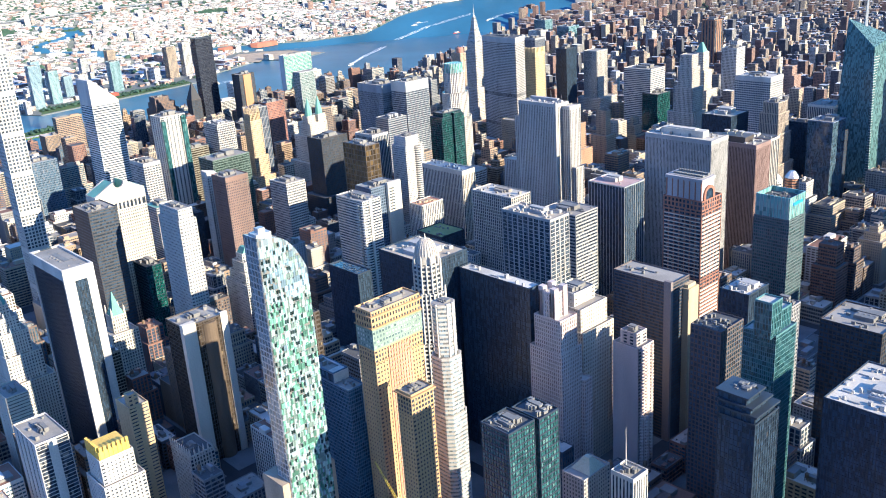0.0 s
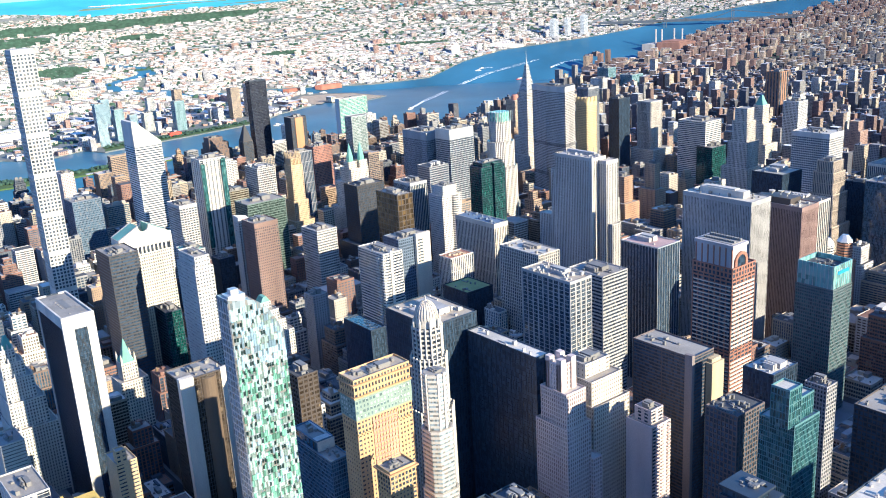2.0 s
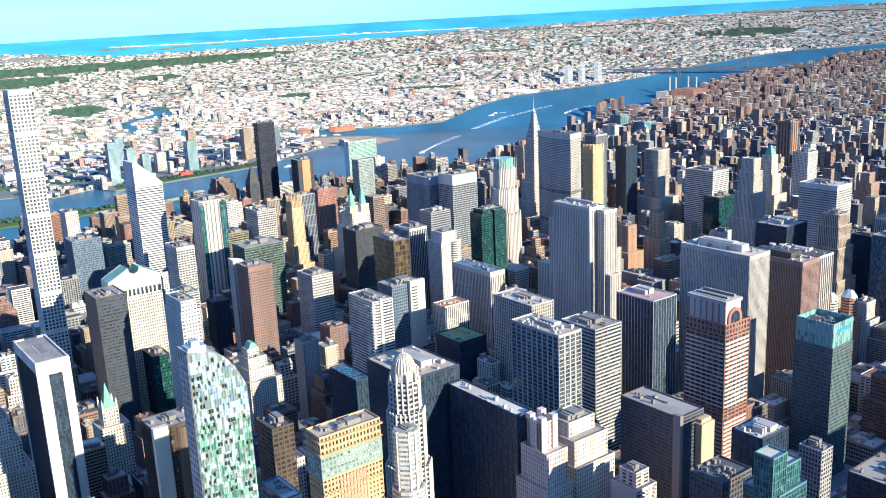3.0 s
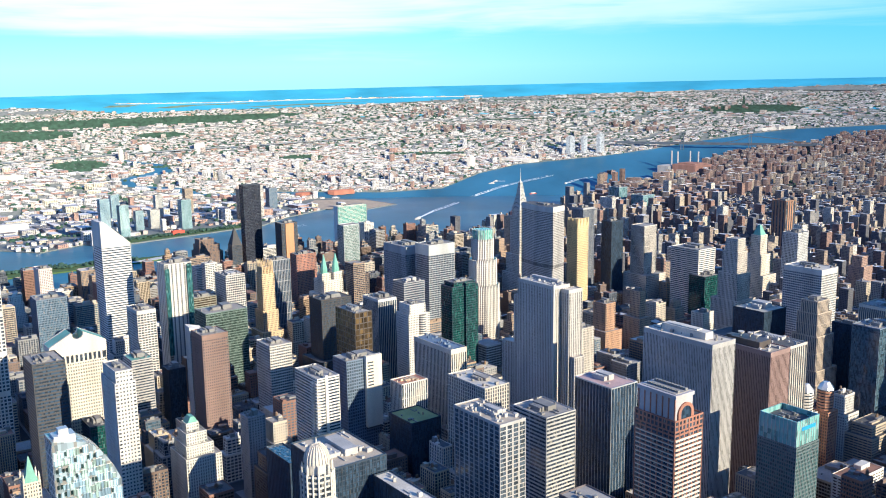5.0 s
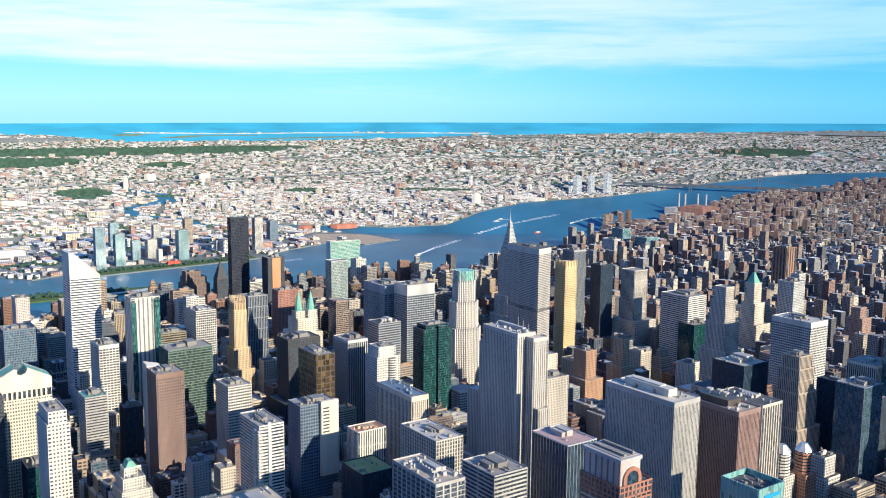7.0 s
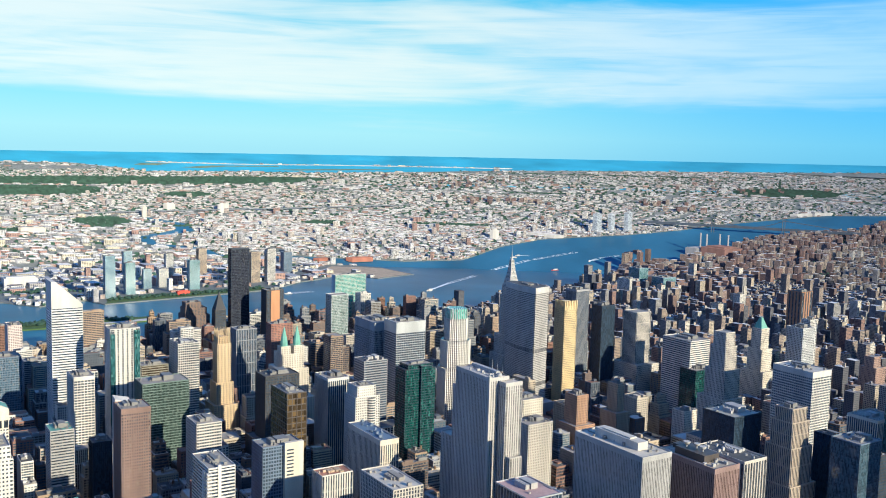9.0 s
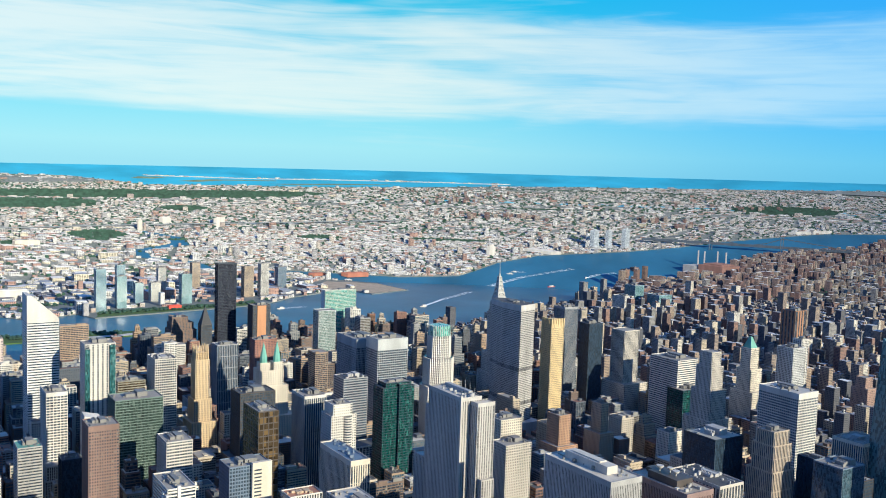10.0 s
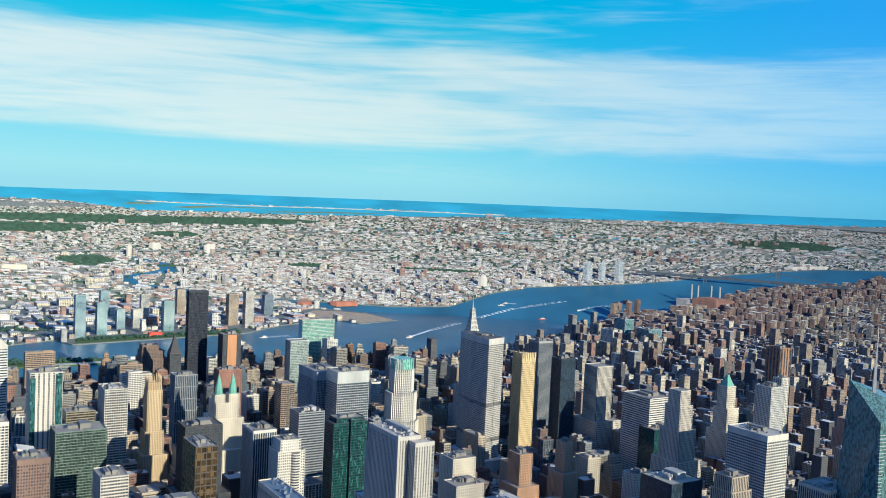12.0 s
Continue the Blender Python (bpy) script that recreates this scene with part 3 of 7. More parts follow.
def domed_tower():
    """Octagonal pale stone tower under a ribbed dome, with a banded lower tower in front."""
    b = Tower("domed_skyscraper", "pale stone octagonal tower with bright ribbed dome and finial", DOMESTONE, G_DARK, -292, 572)
    cx, cy = -292, 572
    for r, z0, z1 in ((16, 0, 140), (13, 139, 183), (10.5, 182, 207)):
        poly = oct_ring(cx - r, cx + r, cy - r, cy + r, r * 0.55)
        b.core.prism([(cx + (x - cx) * 0.96, cy + (y - cy) * 0.96) for x, y in poly], z0, z1)
        n = int((z1 - z0) / 3.8)
        for i in range(n + 1):
            z = z0 + (z1 - z0 - 1.6) * i / n
            b.wall.prism(poly, z, z + 1.4)
        for k, (px, py) in enumerate(poly):
            qx, qy = poly[(k + 1) % 8]
            m = max(2, int(math.hypot(qx - px, qy - py) / 3.2))
            for i in range(m):
                ux, uy = px + (qx - px) * i / m, py + (qy - py) * i / m
                b.wall.box(ux - 0.55, ux + 0.55, uy - 0.55, uy + 0.55, z0, z1 + 1)
    FOOTPRINTS.append((cx - 16, cx + 16, cy - 16, cy + 16, 140))
    b.done()
    dome = Shape().turned(cx, cy, [(8.6, 206), (8.6, 214)] + [(8.6 * math.cos(radians(a)), 214 + 13 * math.sin(radians(a))) for a in range(8, 86, 8)] + [(0.7, 227.6), (0.3, 231)], 24)
    part("dome", dome, DOMESTONE, b.root, "bright ribbed dome")
    ribs = Shape()
    for k in range(24):
        a = 2 * math.pi * k / 24
        for j in range(0, 80, 10):
            p, q = radians(j), radians(j + 10)
            r0, r1 = 8.8 * math.cos(p), 8.8 * math.cos(q)
            ribs.loft([[(cx + (r + o) * math.cos(a + s), cy + (r + o) * math.sin(a + s), 214 + 13.2 * math.sin(w)) for o, s in ((-0.5, -0.03), (0.4, -0.03), (0.4, 0.03), (-0.5, 0.03))] for r, w in ((r0, p), (r1, q))])
    part("rib", ribs, LIME, b.root)
    for k in range(8):
        a = radians(22.5 + 45 * k)
        part("pinnacle", Shape().turned(cx + 10.2 * math.cos(a), cy + 10.2 * math.sin(a), ((1.1, 205), (1.0, 212), (0.1, 215)), 8), DOMESTONE, b.root)
    b = Tower("stone_skyscraper", "slender banded tower of pale stone with rounded glazed corners", DOMESTONE, G_PALE, -360, 618)
    cx, cy = -361, 619
    for r, s, z0, z1 in ((10.5, 11, 0, 118), (9.5, 10, 117, 165), (7.5, 8.5, 164, 206)):
        poly = oct_ring(cx - r, cx + r, cy - s, cy + s, 4.2)
        b.core.prism([(cx + (x - cx) * 0.95, cy + (y - cy) * 0.95) for x, y in poly], z0, z1)
        n = int((z1 - z0) / 3.3)
        for i in range(n + 1):
            z = z0 + (z1 - z0 - 1.5) * i / n
            b.wall.prism(poly, z, z + 1.6)
        b.roof.prism([(cx + (x - cx) * 0.9, cy + (y - cy) * 0.9) for x, y in poly], z1 - 0.2, z1 + 0.6)
    for px, py in ((cx - 7.6, cy - 2), (cx - 7.6, cy + 3), (cx - 2, cy + 8.6)):
        b.wall.box(px - 0.5, px + 0.5, py - 0.8, py + 0.8, 164, 207)
    FOOTPRINTS.append((cx - 11, cx + 11, cy - 11, cy + 11, 118))
    b.gear(cx - 6, cx + 6, cy - 6, cy + 6, 207, 0.5, 2, 4)
    b.done()


domed_tower()

# white framed slab with dark glass panels
b = Tower("framed_skyscraper", "black glass slab tower in a broad white travertine frame", BLACK, G_BLACK, 0, 757)
b.tier(-40, 36, 744, 770, 0, 201, storey=4.0, bay=2.6, pier=0.2, sill=0.3)
b.gear(-36, 32, 746, 768, 198, 0.45, 4, 60)
b.done(stone("grey_felt_roof", (0.30, 0.28, 0.25), 0.9))
for a in ((-40.6, -38.2, 761.5, 770.9), (-40.6, -38.2, 743.1, 750.5), (34.6, 36.6, 761.5, 770.9), (34.6, 36.6, 743.1, 750.5)):
    part("frame_column", Shape().box(*a, 0, 201.3), WHITE, b.root, "broad white stone column")
part("frame_head", Shape().box(-40.55, -38.3, 750.5, 761.5, 189, 201.3), WHITE, b.root)
for a in ((-38.2, 34.6, 769.3, 770.85), (-38.2, 34.6, 743.15, 744.7)):
    part("frame_rail", Shape().box(*a, 191, 201.3), WHITE, b.root)
brace = Shape()
for i in range(7):
    z = 20 + i * 24
    for ya, yb in ((750.6, 761.0), (761.0, 750.6)):
        brace.loft([[(-40.15, ya, z), (-40.15, ya + 0.5, z), (-39.9, ya + 0.5, z), (-39.9, ya, z)], [(-40.15, yb, z + 24), (-40.15, yb + 0.5, z + 24), (-39.9, yb + 0.5, z + 24), (-39.9, yb, z + 24)]])
tagged(part("brace", brace, stone("brace_steel", (0.035, 0.04, 0.05), 0.5), b.root, "faint diagonal braces behind glass"), kind="stuff")

# bronze tower with a cream corner
b = Tower("office_tower", "bronze glass tower with plain cream corner and curved bronze bay", DARKB, G_BRONZE, -98, 682)
b.tier(-108, -75, 659, 702, 0, 142, storey=3.8, bay=2.5, pier=0.4, sill=0.5)
b.gear(-106, -77, 661, 700, 142, 0.3, 3, 12)
b.done(GRAVEL)
part("corner_pier", Shape().box(-109, -103, 690, 702.6, 0, 143.5).box(-109, -106, 658, 665, 0, 143.5), CREAM, b.root, "plain cream stone corner")
part("curved_bay", Shape().turned(-104, 676, ((8, 0), (8, 139)), 20), stone("bronze_panel", (0.17, 0.125, 0.085), 0.4), b.root)

office("dark brown gridded tower with a rooftop plant house", DARKB, G_BRONZE, -205, -176, 622, 641, 158, storey=4.2, bay=4.8, pier=1.2, sill=1.6, roof=TAR)

# blue ribbed tower with a white cap
b = Tower("glass_tower", "blue ribbed glass tower with white stepped cap and thin white edge", stone("blue_rib", (0.10, 0.17, 0.24), 0.5), glass("deep_blue_glass", (0.03, 0.075, 0.12), 0.12, 0.04, (0.10, 0.16, 0.22)), -302, 679)
b.tier(-327, -276, 671, 686, 0, 150, storey=3.1, bay=1.8, pier=0.15, sill=0.7)
b.tier(-309, -277, 672, 685.5, 149, 158, storey=9, bay=50, pier=0.3, sill=0.3)
b.gear(-308, -278, 673, 684, 158, 0.0, 2, 6)
b.gear(-326, -310, 673, 684, 150, 0.0, 2, 5)
b.done(GRAVEL)
part("cap", Shape().box(-309.4, -301, 671.6, 685, 149.4, 157).box(-301, -276.6, 671.5, 674, 151, 157.5), WHITE, b.root, "white stepped cap")
part("edge_strip", Shape().box(-327.5, -326.6, 670.8, 673.4, 118, 150.6).box(-327.4, -326.7, 670.9, 671.6, 60, 118), WHITE, b.root, "thin white edge strip")

# twin dark green glass blocks
for a in ((-491, -468, 668, 691, 181), (-491, -468, 646, 664, 179)):
    office("dark green glass block with louvred roof plant", BLACK, G_TEAL, *a, roof=TAR, gear=(0.4, 2.5, 18), storey=3.9, bay=2.4, pier=0.18, sill=1.1)
part("link", Shape().box(-486, -470, 663.5, 668.5, 0, 172), G_BLACK, tagged(new("glass_link"), "recessed dark glass link between two green blocks", "building"))

office("black steel and glass office tower with a tan rimmed roof", BLACK, G_BLACK, -258, -193, 494, 543, 188, roof=TANROOF, gear=(0.5, 5, 26), plant=CONC, storey=4.0, bay=3.0, pier=0.5, sill=0.7)
office("long black slab with pale louvred roof edge", BLACK, G_BLACK, -345, -262, 494, 509, 176, roof=WHITEROOF, gear=(0.0, 3, 8), plant=CONC, storey=4.0, bay=6.0, pier=0.25, sill=0.4)

# stepped pink granite tower
b = Tower("stone_skyscraper", "stepped pink granite tower with stacked crown blocks", PINK, glass("rosy_glass", (0.27, 0.21, 0.19)), -365, 500)
b.tier(-380, -346, 486, 512, 0, 128, storey=3.7, bay=2.2, pier=1.0, sill=1.2)
b.tier(-378, -350, 489, 510, 127, 156, storey=3.7, bay=2.2, pier=1.0, sill=1.2)
b.tier(-370, -354, 493, 508, 155, 177, storey=3.7, bay=2.6, pier=1.5, sill=1.2)
for dx, dy in ((0, 0), (12, 0), (0, 11), (12, 11)):
    b.wall.box(-371 + dx, -366 + dx, 492 + dy, 497 + dy, 150, 181)
b.tier(-384, -352, 478, 488, 0, 96, storey=3.7, bay=2.2, pier=1.0, sill=1.2)
b.done(LIME)

# stepped cream stone tower
b = Tower("stone_skyscraper", "stepped cream stone office block with flat roofs", CREAM, glass("sandy_glass", (0.20, 0.18, 0.15)), -350, 450)
b.tier(-372, -328, 432, 474, 0, 130, storey=3.7, bay=2.4, pier=1.2, sill=1.5)
b.tier(-368, -330, 436, 472, 129, 150, storey=3.7, bay=2.4, pier=1.5, sill=1.8)
b.tier(-358, -334, 440, 468, 149, 161, storey=3.7, bay=4, pier=3, sill=2.5)
b.gear(-358, -334, 440, 468, 161, 0.5, 5, 8)
b.done(GRAVEL)

# slim balcony tower
b = Tower("apartment_tower", "slim pale apartment tower with rows of balconies", PINK, G_DARK, -400, 440)
b.tier(-412, -386, 430, 452, 0, 120, storey=3.1, bay=5.2, pier=3.4, sill=1.2, blank="n")
b.tier(-407, -391, 433, 448, 119, 131, storey=3.1, bay=5.2, pier=3.0, sill=1.2)
for k in range(36):
    for y in (431.5, 438.5, 445.5):
        b.wall.box(-413.6, -411.9, y, y + 3.2, 8 + k * 3.1, 9.0 + k * 3.1)
b.gear(-406, -392, 434, 447, 131, 0.5, 4, 6)
b.done(GRAVEL)

# dark banded hotel slab with blank end
b = Tower("hotel_tower", "dark slab with thin horizontal bands and plain tan end walls", stone("dark_umber", (0.13, 0.105, 0.10)), G_BLACK, -370, 375)
b.tier(-402, -341, 362, 391, 0, 156, storey=3.2, bay=40, pier=0.6, sill=1.1)
b.gear(-384, -344, 365, 388, 156, 0.0, 3, 8)
b.done(GRAVEL)
part("end_wall", Shape().box(-403.2, -396, 389, 392.4, 0, 158), stone("grey_brown_panel", (0.24, 0.20, 0.185)), b.root)
part("stair_tower", Shape().box(-408, -399, 356, 372, 0, 146).box(-406, -400, 358, 370, 146, 149), stone("ochre_panel", (0.47, 0.38, 0.24)), b.root, "plain ochre stair tower")

# red granite tower with an arched attic
b = Tower("granite_skyscraper", "red granite tower with white window bands and great arched attic", RED, G_DARK, -345, 278)
x0, x1, y0, y1 = -369, -326, 256, 291
b.tier(x0, x1, y0, y1, 0, 120, storey=3.9, bay=5.6, pier=1.1, sill=1.6)
b.tier(x0, x1, y0, y1, 119, 190, storey=3.9, bay=5.6, pier=1.1, sill=1.6)
b.tier(x0, x1, y0, y1, 189, 199, storey=5, bay=4.0, pier=1.6, sill=1.4)
b.done(TAR)
bands = Shape()
for z0, z1 in ((6, 112), (123, 186)):
    for k in range(int((z1 - z0) / 3.9)):
        z = z0 + k * 3.9
        bands.box(x0 - 0.12, x0 + 0.3, y0 + 1.6, y1 - 1.6, z - 0.8, z + 0.9).box(x0 + 1.6, x1 - 1.6, y1 - 0.3, y1 + 0.12, z - 0.5, z + 0.5)
tagged(part("stone_band", bands, CREAM, b.root, "cream stone window band"), kind="stuff")
att = Shape().box(x0 + 2, x1 - 2, y0 + 12, y1 - 2, 198, 219).box(x0 + 1, x1 - 1, y0 + 11, y1 - 1, 216.5, 219.5)
part("attic", att, stone("attic_stone", (0.44, 0.40, 0.39)), b.root)
fins = Shape()
for k in range(7):
    fins.box(x0 + 2 + k * 6.3, x0 + 3 + k * 6.3, y1 - 2.2, y1 - 1.4, 199, 217)
part("pilaster", fins, RED, b.root)
cy, cz, rr = y0 + 21, 203, 6.2
ring = [(cy - rr, 198.5), (cy - rr, cz)] + [(cy - rr * math.cos(radians(a)), cz + rr * math.sin(radians(a))) for a in range(15, 180, 15)] + [(cy + rr, cz), (cy + rr, 198.5)]
part("arch_opening", Shape().loft([[(x0 + 1.2, y, z) for y, z in ring], [(x0 + 2.6, y, z) for y, z in ring]]), G_BLACK, b.root, "dark arched opening")
outer = [(cy - 9.5, 198.2), (cy - 9.5, cz)] + [(cy - 9.5 * math.cos(radians(a)), cz + 9.5 * math.sin(radians(a)) * 0.95) for a in range(15, 180, 15)] + [(cy + 9.5, cz), (cy + 9.5, 198.2)]
for k in range(len(ring) - 1):
    q = [ring[k], ring[k + 1], outer[k + 1], outer[k]]
    part("arch_block", Shape().loft([[(x0 + 0.6, y, z) for y, z in q], [(x0 + 2.2, y, z) for y, z in q]]), RED, b.root)
part("roof_frame", Shape().box(x0 + 4, x1 - 4, y0 + 13, y1 - 4, 219.4, 219.9), GRAVEL, b.root)
roofgear = Shape()
for k in range(12):
    roofgear.box(x0 + 5 + k * 2.8, x0 + 7 + k * 2.8, y0 + 15, y0 + 17.5, 219.8, 222)
    roofgear.box(x0 + 5 + k * 2.8, x0 + 6.6 + k * 2.8, y0 + 24, y0 + 27, 219.8, 221.5)
part("roof_plant", roofgear, STEEL, b.root)

office("dark slab with thin white uprights and pink gravel roof", ALU, G_BLACK, -212, -160, 160, 198, 165, roof=stone("pink_gravel", (0.50, 0.34, 0.31)), gear=(0.35, 6, 8), plant=CONC, storey=30, bay=4.2, pier=0.35, sill=0.0)
# striped stone slabs along one avenue
slab = office("tall grey slab of narrow limestone and dark window stripes", stone("dark_limestone", (0.40, 0.38, 0.355)), glass("dusky_glass", (0.17, 0.165, 0.16), blinds=0.0), -280, -192, 94, 130, 213, roof=stone("cream_roof", (0.62, 0.55, 0.44)), gear=(0.0, 3, 22), plant=STEEL, storey=60, bay=2.0, pier=1.0, sill=0.0, deep=0.15, crown=5.0)
red_slab = office("tall dark red slab of narrow granite and dark window stripes", stone("dull_red_granite", (0.29, 0.195, 0.17)), glass("plum_glass", (0.115, 0.075, 0.068), blinds=0.0), -290, -218, 14, 48, 192, roof=TANROOF, gear=(0.35, 4, 16), plant=CONC, storey=60, bay=2.0, pier=1.0, sill=0.0, deep=0.15, crown=5.0)
office("slab with wide pale stone stripes and a gridded roof", LIME, G_SMOKE, -262, -200, -62, -28, 178, roof=TAR, gear=(0.3, 4, 20), plant=CONC, storey=60, bay=4.2, pier=1.3, sill=0.0, crown=3.0)
part("roof_house", Shape().box(-262, -206, 106, 118, 211, 219).box(-250, -214, 108, 116, 219, 220.2), WHITEROOF, slab.root, "long white roof house")
part("roof_house", Shape().box(-272, -236, 22, 42, 190, 198).box(-232, -222, 20, 30, 190, 195), DARKB, red_slab.root, "dark roof house")
for x, y, r in ((-262, 33, 3.4), (-252, 30, 3.0), (-244, 35, 3.6)):
    part("dish", Shape().turned(x, y, [(0.5, 198), (0.5, 200)] + [(r * math.sin(radians(a)), 200 + r * (1 - math.cos(radians(a)))) for a in range(12, 85, 12)], 14), WHITE, red_slab.root, "white satellite dish")

# tower with a teal glass head
b = Tower("office_tower", "stone and glass tower under a bright teal glazed head", stone("teal_grey_panel", (0.13, 0.16, 0.165), 0.5), G_TEAL, -358, 118)
b.tier(-379, -338, 99, 135, 0, 134, storey=3.8, bay=2.4, pier=0.8, sill=1.4)
b.tier(-379, -338, 99, 135, 133, 140, storey=3.6, bay=2.0, pier=0.7, sill=1.5)
b.done(TAR)
head = glass("teal_screen", (0.13, 0.27, 0.255), 0.15, 0.35, (0.24, 0.40, 0.375), (3.7, 3.7, 5.0))
for a in ((-378, -377, 100.4, 133.5), (-378, -339, 133.5, 134.6), (-340, -339, 100.4, 133.5), (-378, -339, 99.4, 100.4)):
    part("teal_screen", Shape().box(*a, 140, 164), head, b.root, "bright teal glazed screen")
mull = Shape()
for k in range(10):
    mull.box(-378.3, -377.9, 100 + k * 3.7, 100.3 + k * 3.7, 140, 164.6)
    mull.box(-377 + k * 4.1, -376.7 + k * 4.1, 134.5, 134.9, 140, 164.6)
part("mullion", mull, ALU, b.root)
part("roof", Shape().box(-377, -340, 100, 133.5, 140, 159), TAR, b.root)
b.plant = Shape()
b.gear(-375, -342, 103, 131, 160, 0.3, 3, 16)
part("roof_plant", b.plant, STEEL, b.root)
part("sign", Shape().box(-378.5, -378.2, 106, 127, 154, 157.5), stone("blue_sign", (0.03, 0.30, 0.60)), b.root, "pale blue sign bar")

office("dark framed office tower with open roof plant", stone("dark_umber", (0.13, 0.105, 0.10)), G_BLACK, -494, -468, 432, 464, 164, roof=TAR, gear=(0.0, 3, 22), storey=3.9, bay=3.2, pier=0.8, sill=1.2)
# teal glass tower with a glazed lantern
b = Tower("glass_tower", "slim blue green glass tower with a clear glazed lantern top", stone("teal_mullion", (0.12, 0.24, 0.25), 0.4), G_TEAL, -540, 466)
b.tier(-544, -519, 449, 478, 0, 181, storey=3.6, bay=1.6, pier=0.2, sill=0.5)
b.tier(-543, -530, 470, 484, 180, 207, storey=5, bay=2.2, pier=0.35, sill=0.5)
b.tier(-541, -524, 452, 468, 180, 196, storey=5, bay=2.2, pier=0.35, sill=0.5)
b.done(WHITEROOF)

# stepped black tower with tiered white roofs
b = Tower("office_tower", "black glass tower with tiers of pale roof terraces", BLACK, G_BLACK, -562, 548)
b.tier(-575, -549, 530, 560, 0, 160, storey=4, bay=3, pier=0.3, sill=0.5)
for k, z in enumerate((165, 170, 176)):
    b.tier(-574 + k * 3, -550 + k, 534 + k * 4, 559, z - 6, z, storey=5, bay=8, pier=0.5, sill=0.9)
    b.wall.box(-576 + k * 3, -549 + k, 531 + k * 4, 560.5, z - 0.8, z + 0.6)
b.gear(-570, -552, 540, 556, 176, 0.3, 3, 20)
b.done(WHITEROOF, STEEL)

office("broad dark glass block with white parapet and busy roof", BLACK, G_BLACK, -640, -592, 440, 506, 163, roof=WHITEROOF, gear=(0.3, 4, 40), plant=CONC, storey=4, bay=2, pier=0.22, sill=0.4)
office("dark banded office block with flat grey roof", DARKB, G_BLACK, -565, -515, 300, 347, 140, roof=GRAVEL, gear=(0.4, 4, 18), storey=4, bay=3.6, pier=0.5, sill=1.2)
office("low dark block with bright roof plant", BLACK, G_BLACK, -478, -452, 364, 396, 167, roof=WHITEROOF, gear=(0.5, 6, 18), plant=CONC, storey=4, bay=3, pier=0.3, sill=0.8)
office("cream and grey office block beside darker neighbours", GREY, G_DARK, -468, -448, 284, 300, 121, roof=GRAVEL, storey=3.8, bay=2.8, pier=1.0, sill=1.4)

# gridded blocks with recessed corner bays
office("grey stone tower with tall corner recesses and tan roof", CONC, glass("steel_blue_glass", (0.06, 0.075, 0.095), blinds=0.05), -258, -193, 352, 381, 184, roof=TANROOF, gear=(0.3, 5, 30), plant=CONC, storey=4.0, bay=7.2, pier=1.5, sill=0.7, crown=2.5)
office("grey stone tower with horizontal bands and deep parapet", CONC, G_DARK, -211, -162, 246, 285, 154, roof=GRAVEL, gear=(0.45, 5, 20), storey=3.9, bay=30, pier=0.8, sill=1.8)
office("stone striped block with white and ochre flat roof", LIME, G_DARK, -113, -48, 248, 281, 156, roof=WHITEROOF, gear=(0.35, 3, 16), plant=GRAVEL, storey=4, bay=3.2, pier=1.1, sill=0.8)
office("pale stone slab with blue tinted roof sheds", CREAM, G_DARK, 44, 124, 184, 208, 148, roof=SLATE, gear=(0.0, 3, 24), plant=SLATE, storey=20, bay=3.0, pier=1.5, sill=0.6, crown=6)
office("small pale block with white uprights and brick roof", WHITE, G_DARK, 55, 80, 236, 274, 115, roof=stone("brick_roof", (0.40, 0.20, 0.13)), gear=(0.4, 2, 8), plant=TAN, storey=20, bay=3.0, pier=1.5, sill=0.5)
b = office("dark blue shaft with a sunlit yellow louvred slab attached", SLATE, G_BLACK, 87, 120, 283, 330, 146, roof=GRAVEL, storey=3.9, bay=3, pier=0.8, sill=1.4)
part("louvred_slab", Shape().box(82, 86.8, 284, 306, 60, 149), CREAM, b.root, "plain sunlit end slab")
lou = Shape()
for k in range(8):
    lou.box(81.6, 82.2, 296, 304, 112 + k * 4, 113.6 + k * 4)
part("louvre", lou, BLACK, b.root)
# ribbed apartment tower with white balcony edges
b = Tower("apartment_tower", "pale banded apartment tower with notched balcony corner", WHITE, G_DARK, 5, 412)
b.tier(-20, 30, 400, 426, 0, 172, storey=3.3, bay=40, pier=0.5, sill=1.5)
for k in range(50):
    b.wall.box(-22.5, -18, 423, 428, 4 + k * 3.3, 5.4 + k * 3.3)
    b.wall.box(-14, -8, 425, 428.2, 4 + k * 3.3, 5.4 + k * 3.3)
b.wall.box(-21, -18.5, 414, 417, 0, 174)
b.gear(-18, 28, 402, 424, 172, 0.4, 4, 16)
b.done(GRAVEL)
office("plain grey brick hotel block", GREY, G_DARK, 97, 118, 432, 453, 102, storey=3.2, bay=3, pier=1.6, sill=1.7)
office("dark glass low tower with green planted roof", BLACK, G_BLACK, -22, 24, 272, 312, 98, roof=stone("green_roof", (0.30, 0.33, 0.12)), gear=(0.0, 2, 8), storey=4, bay=3, pier=0.2, sill=0.4)
office("low dark block with white rimmed glazed roof", BLACK, G_BLACK, -93, -42, 478, 496, 124, roof=G_BLUE, gear=None, storey=4, bay=3.2, pier=0.35, sill=0.4)

# tower with punched windows
b = Tower("stone_skyscraper", "slim white stone tower with punched square windows", WHITE, G_DARK, 106, 589)
b.tier(82, 130, 578, 599, 0, 176, storey=3.9, bay=3.0, pier=1.6, sill=2.1)
b.tier(84, 128, 580, 597, 175, 188, storey=3.9, bay=3.0, pier=1.6, sill=2.6)
b.gear(86, 126, 582, 595, 188, 0.4, 3, 10)
b.done(GRAVEL)

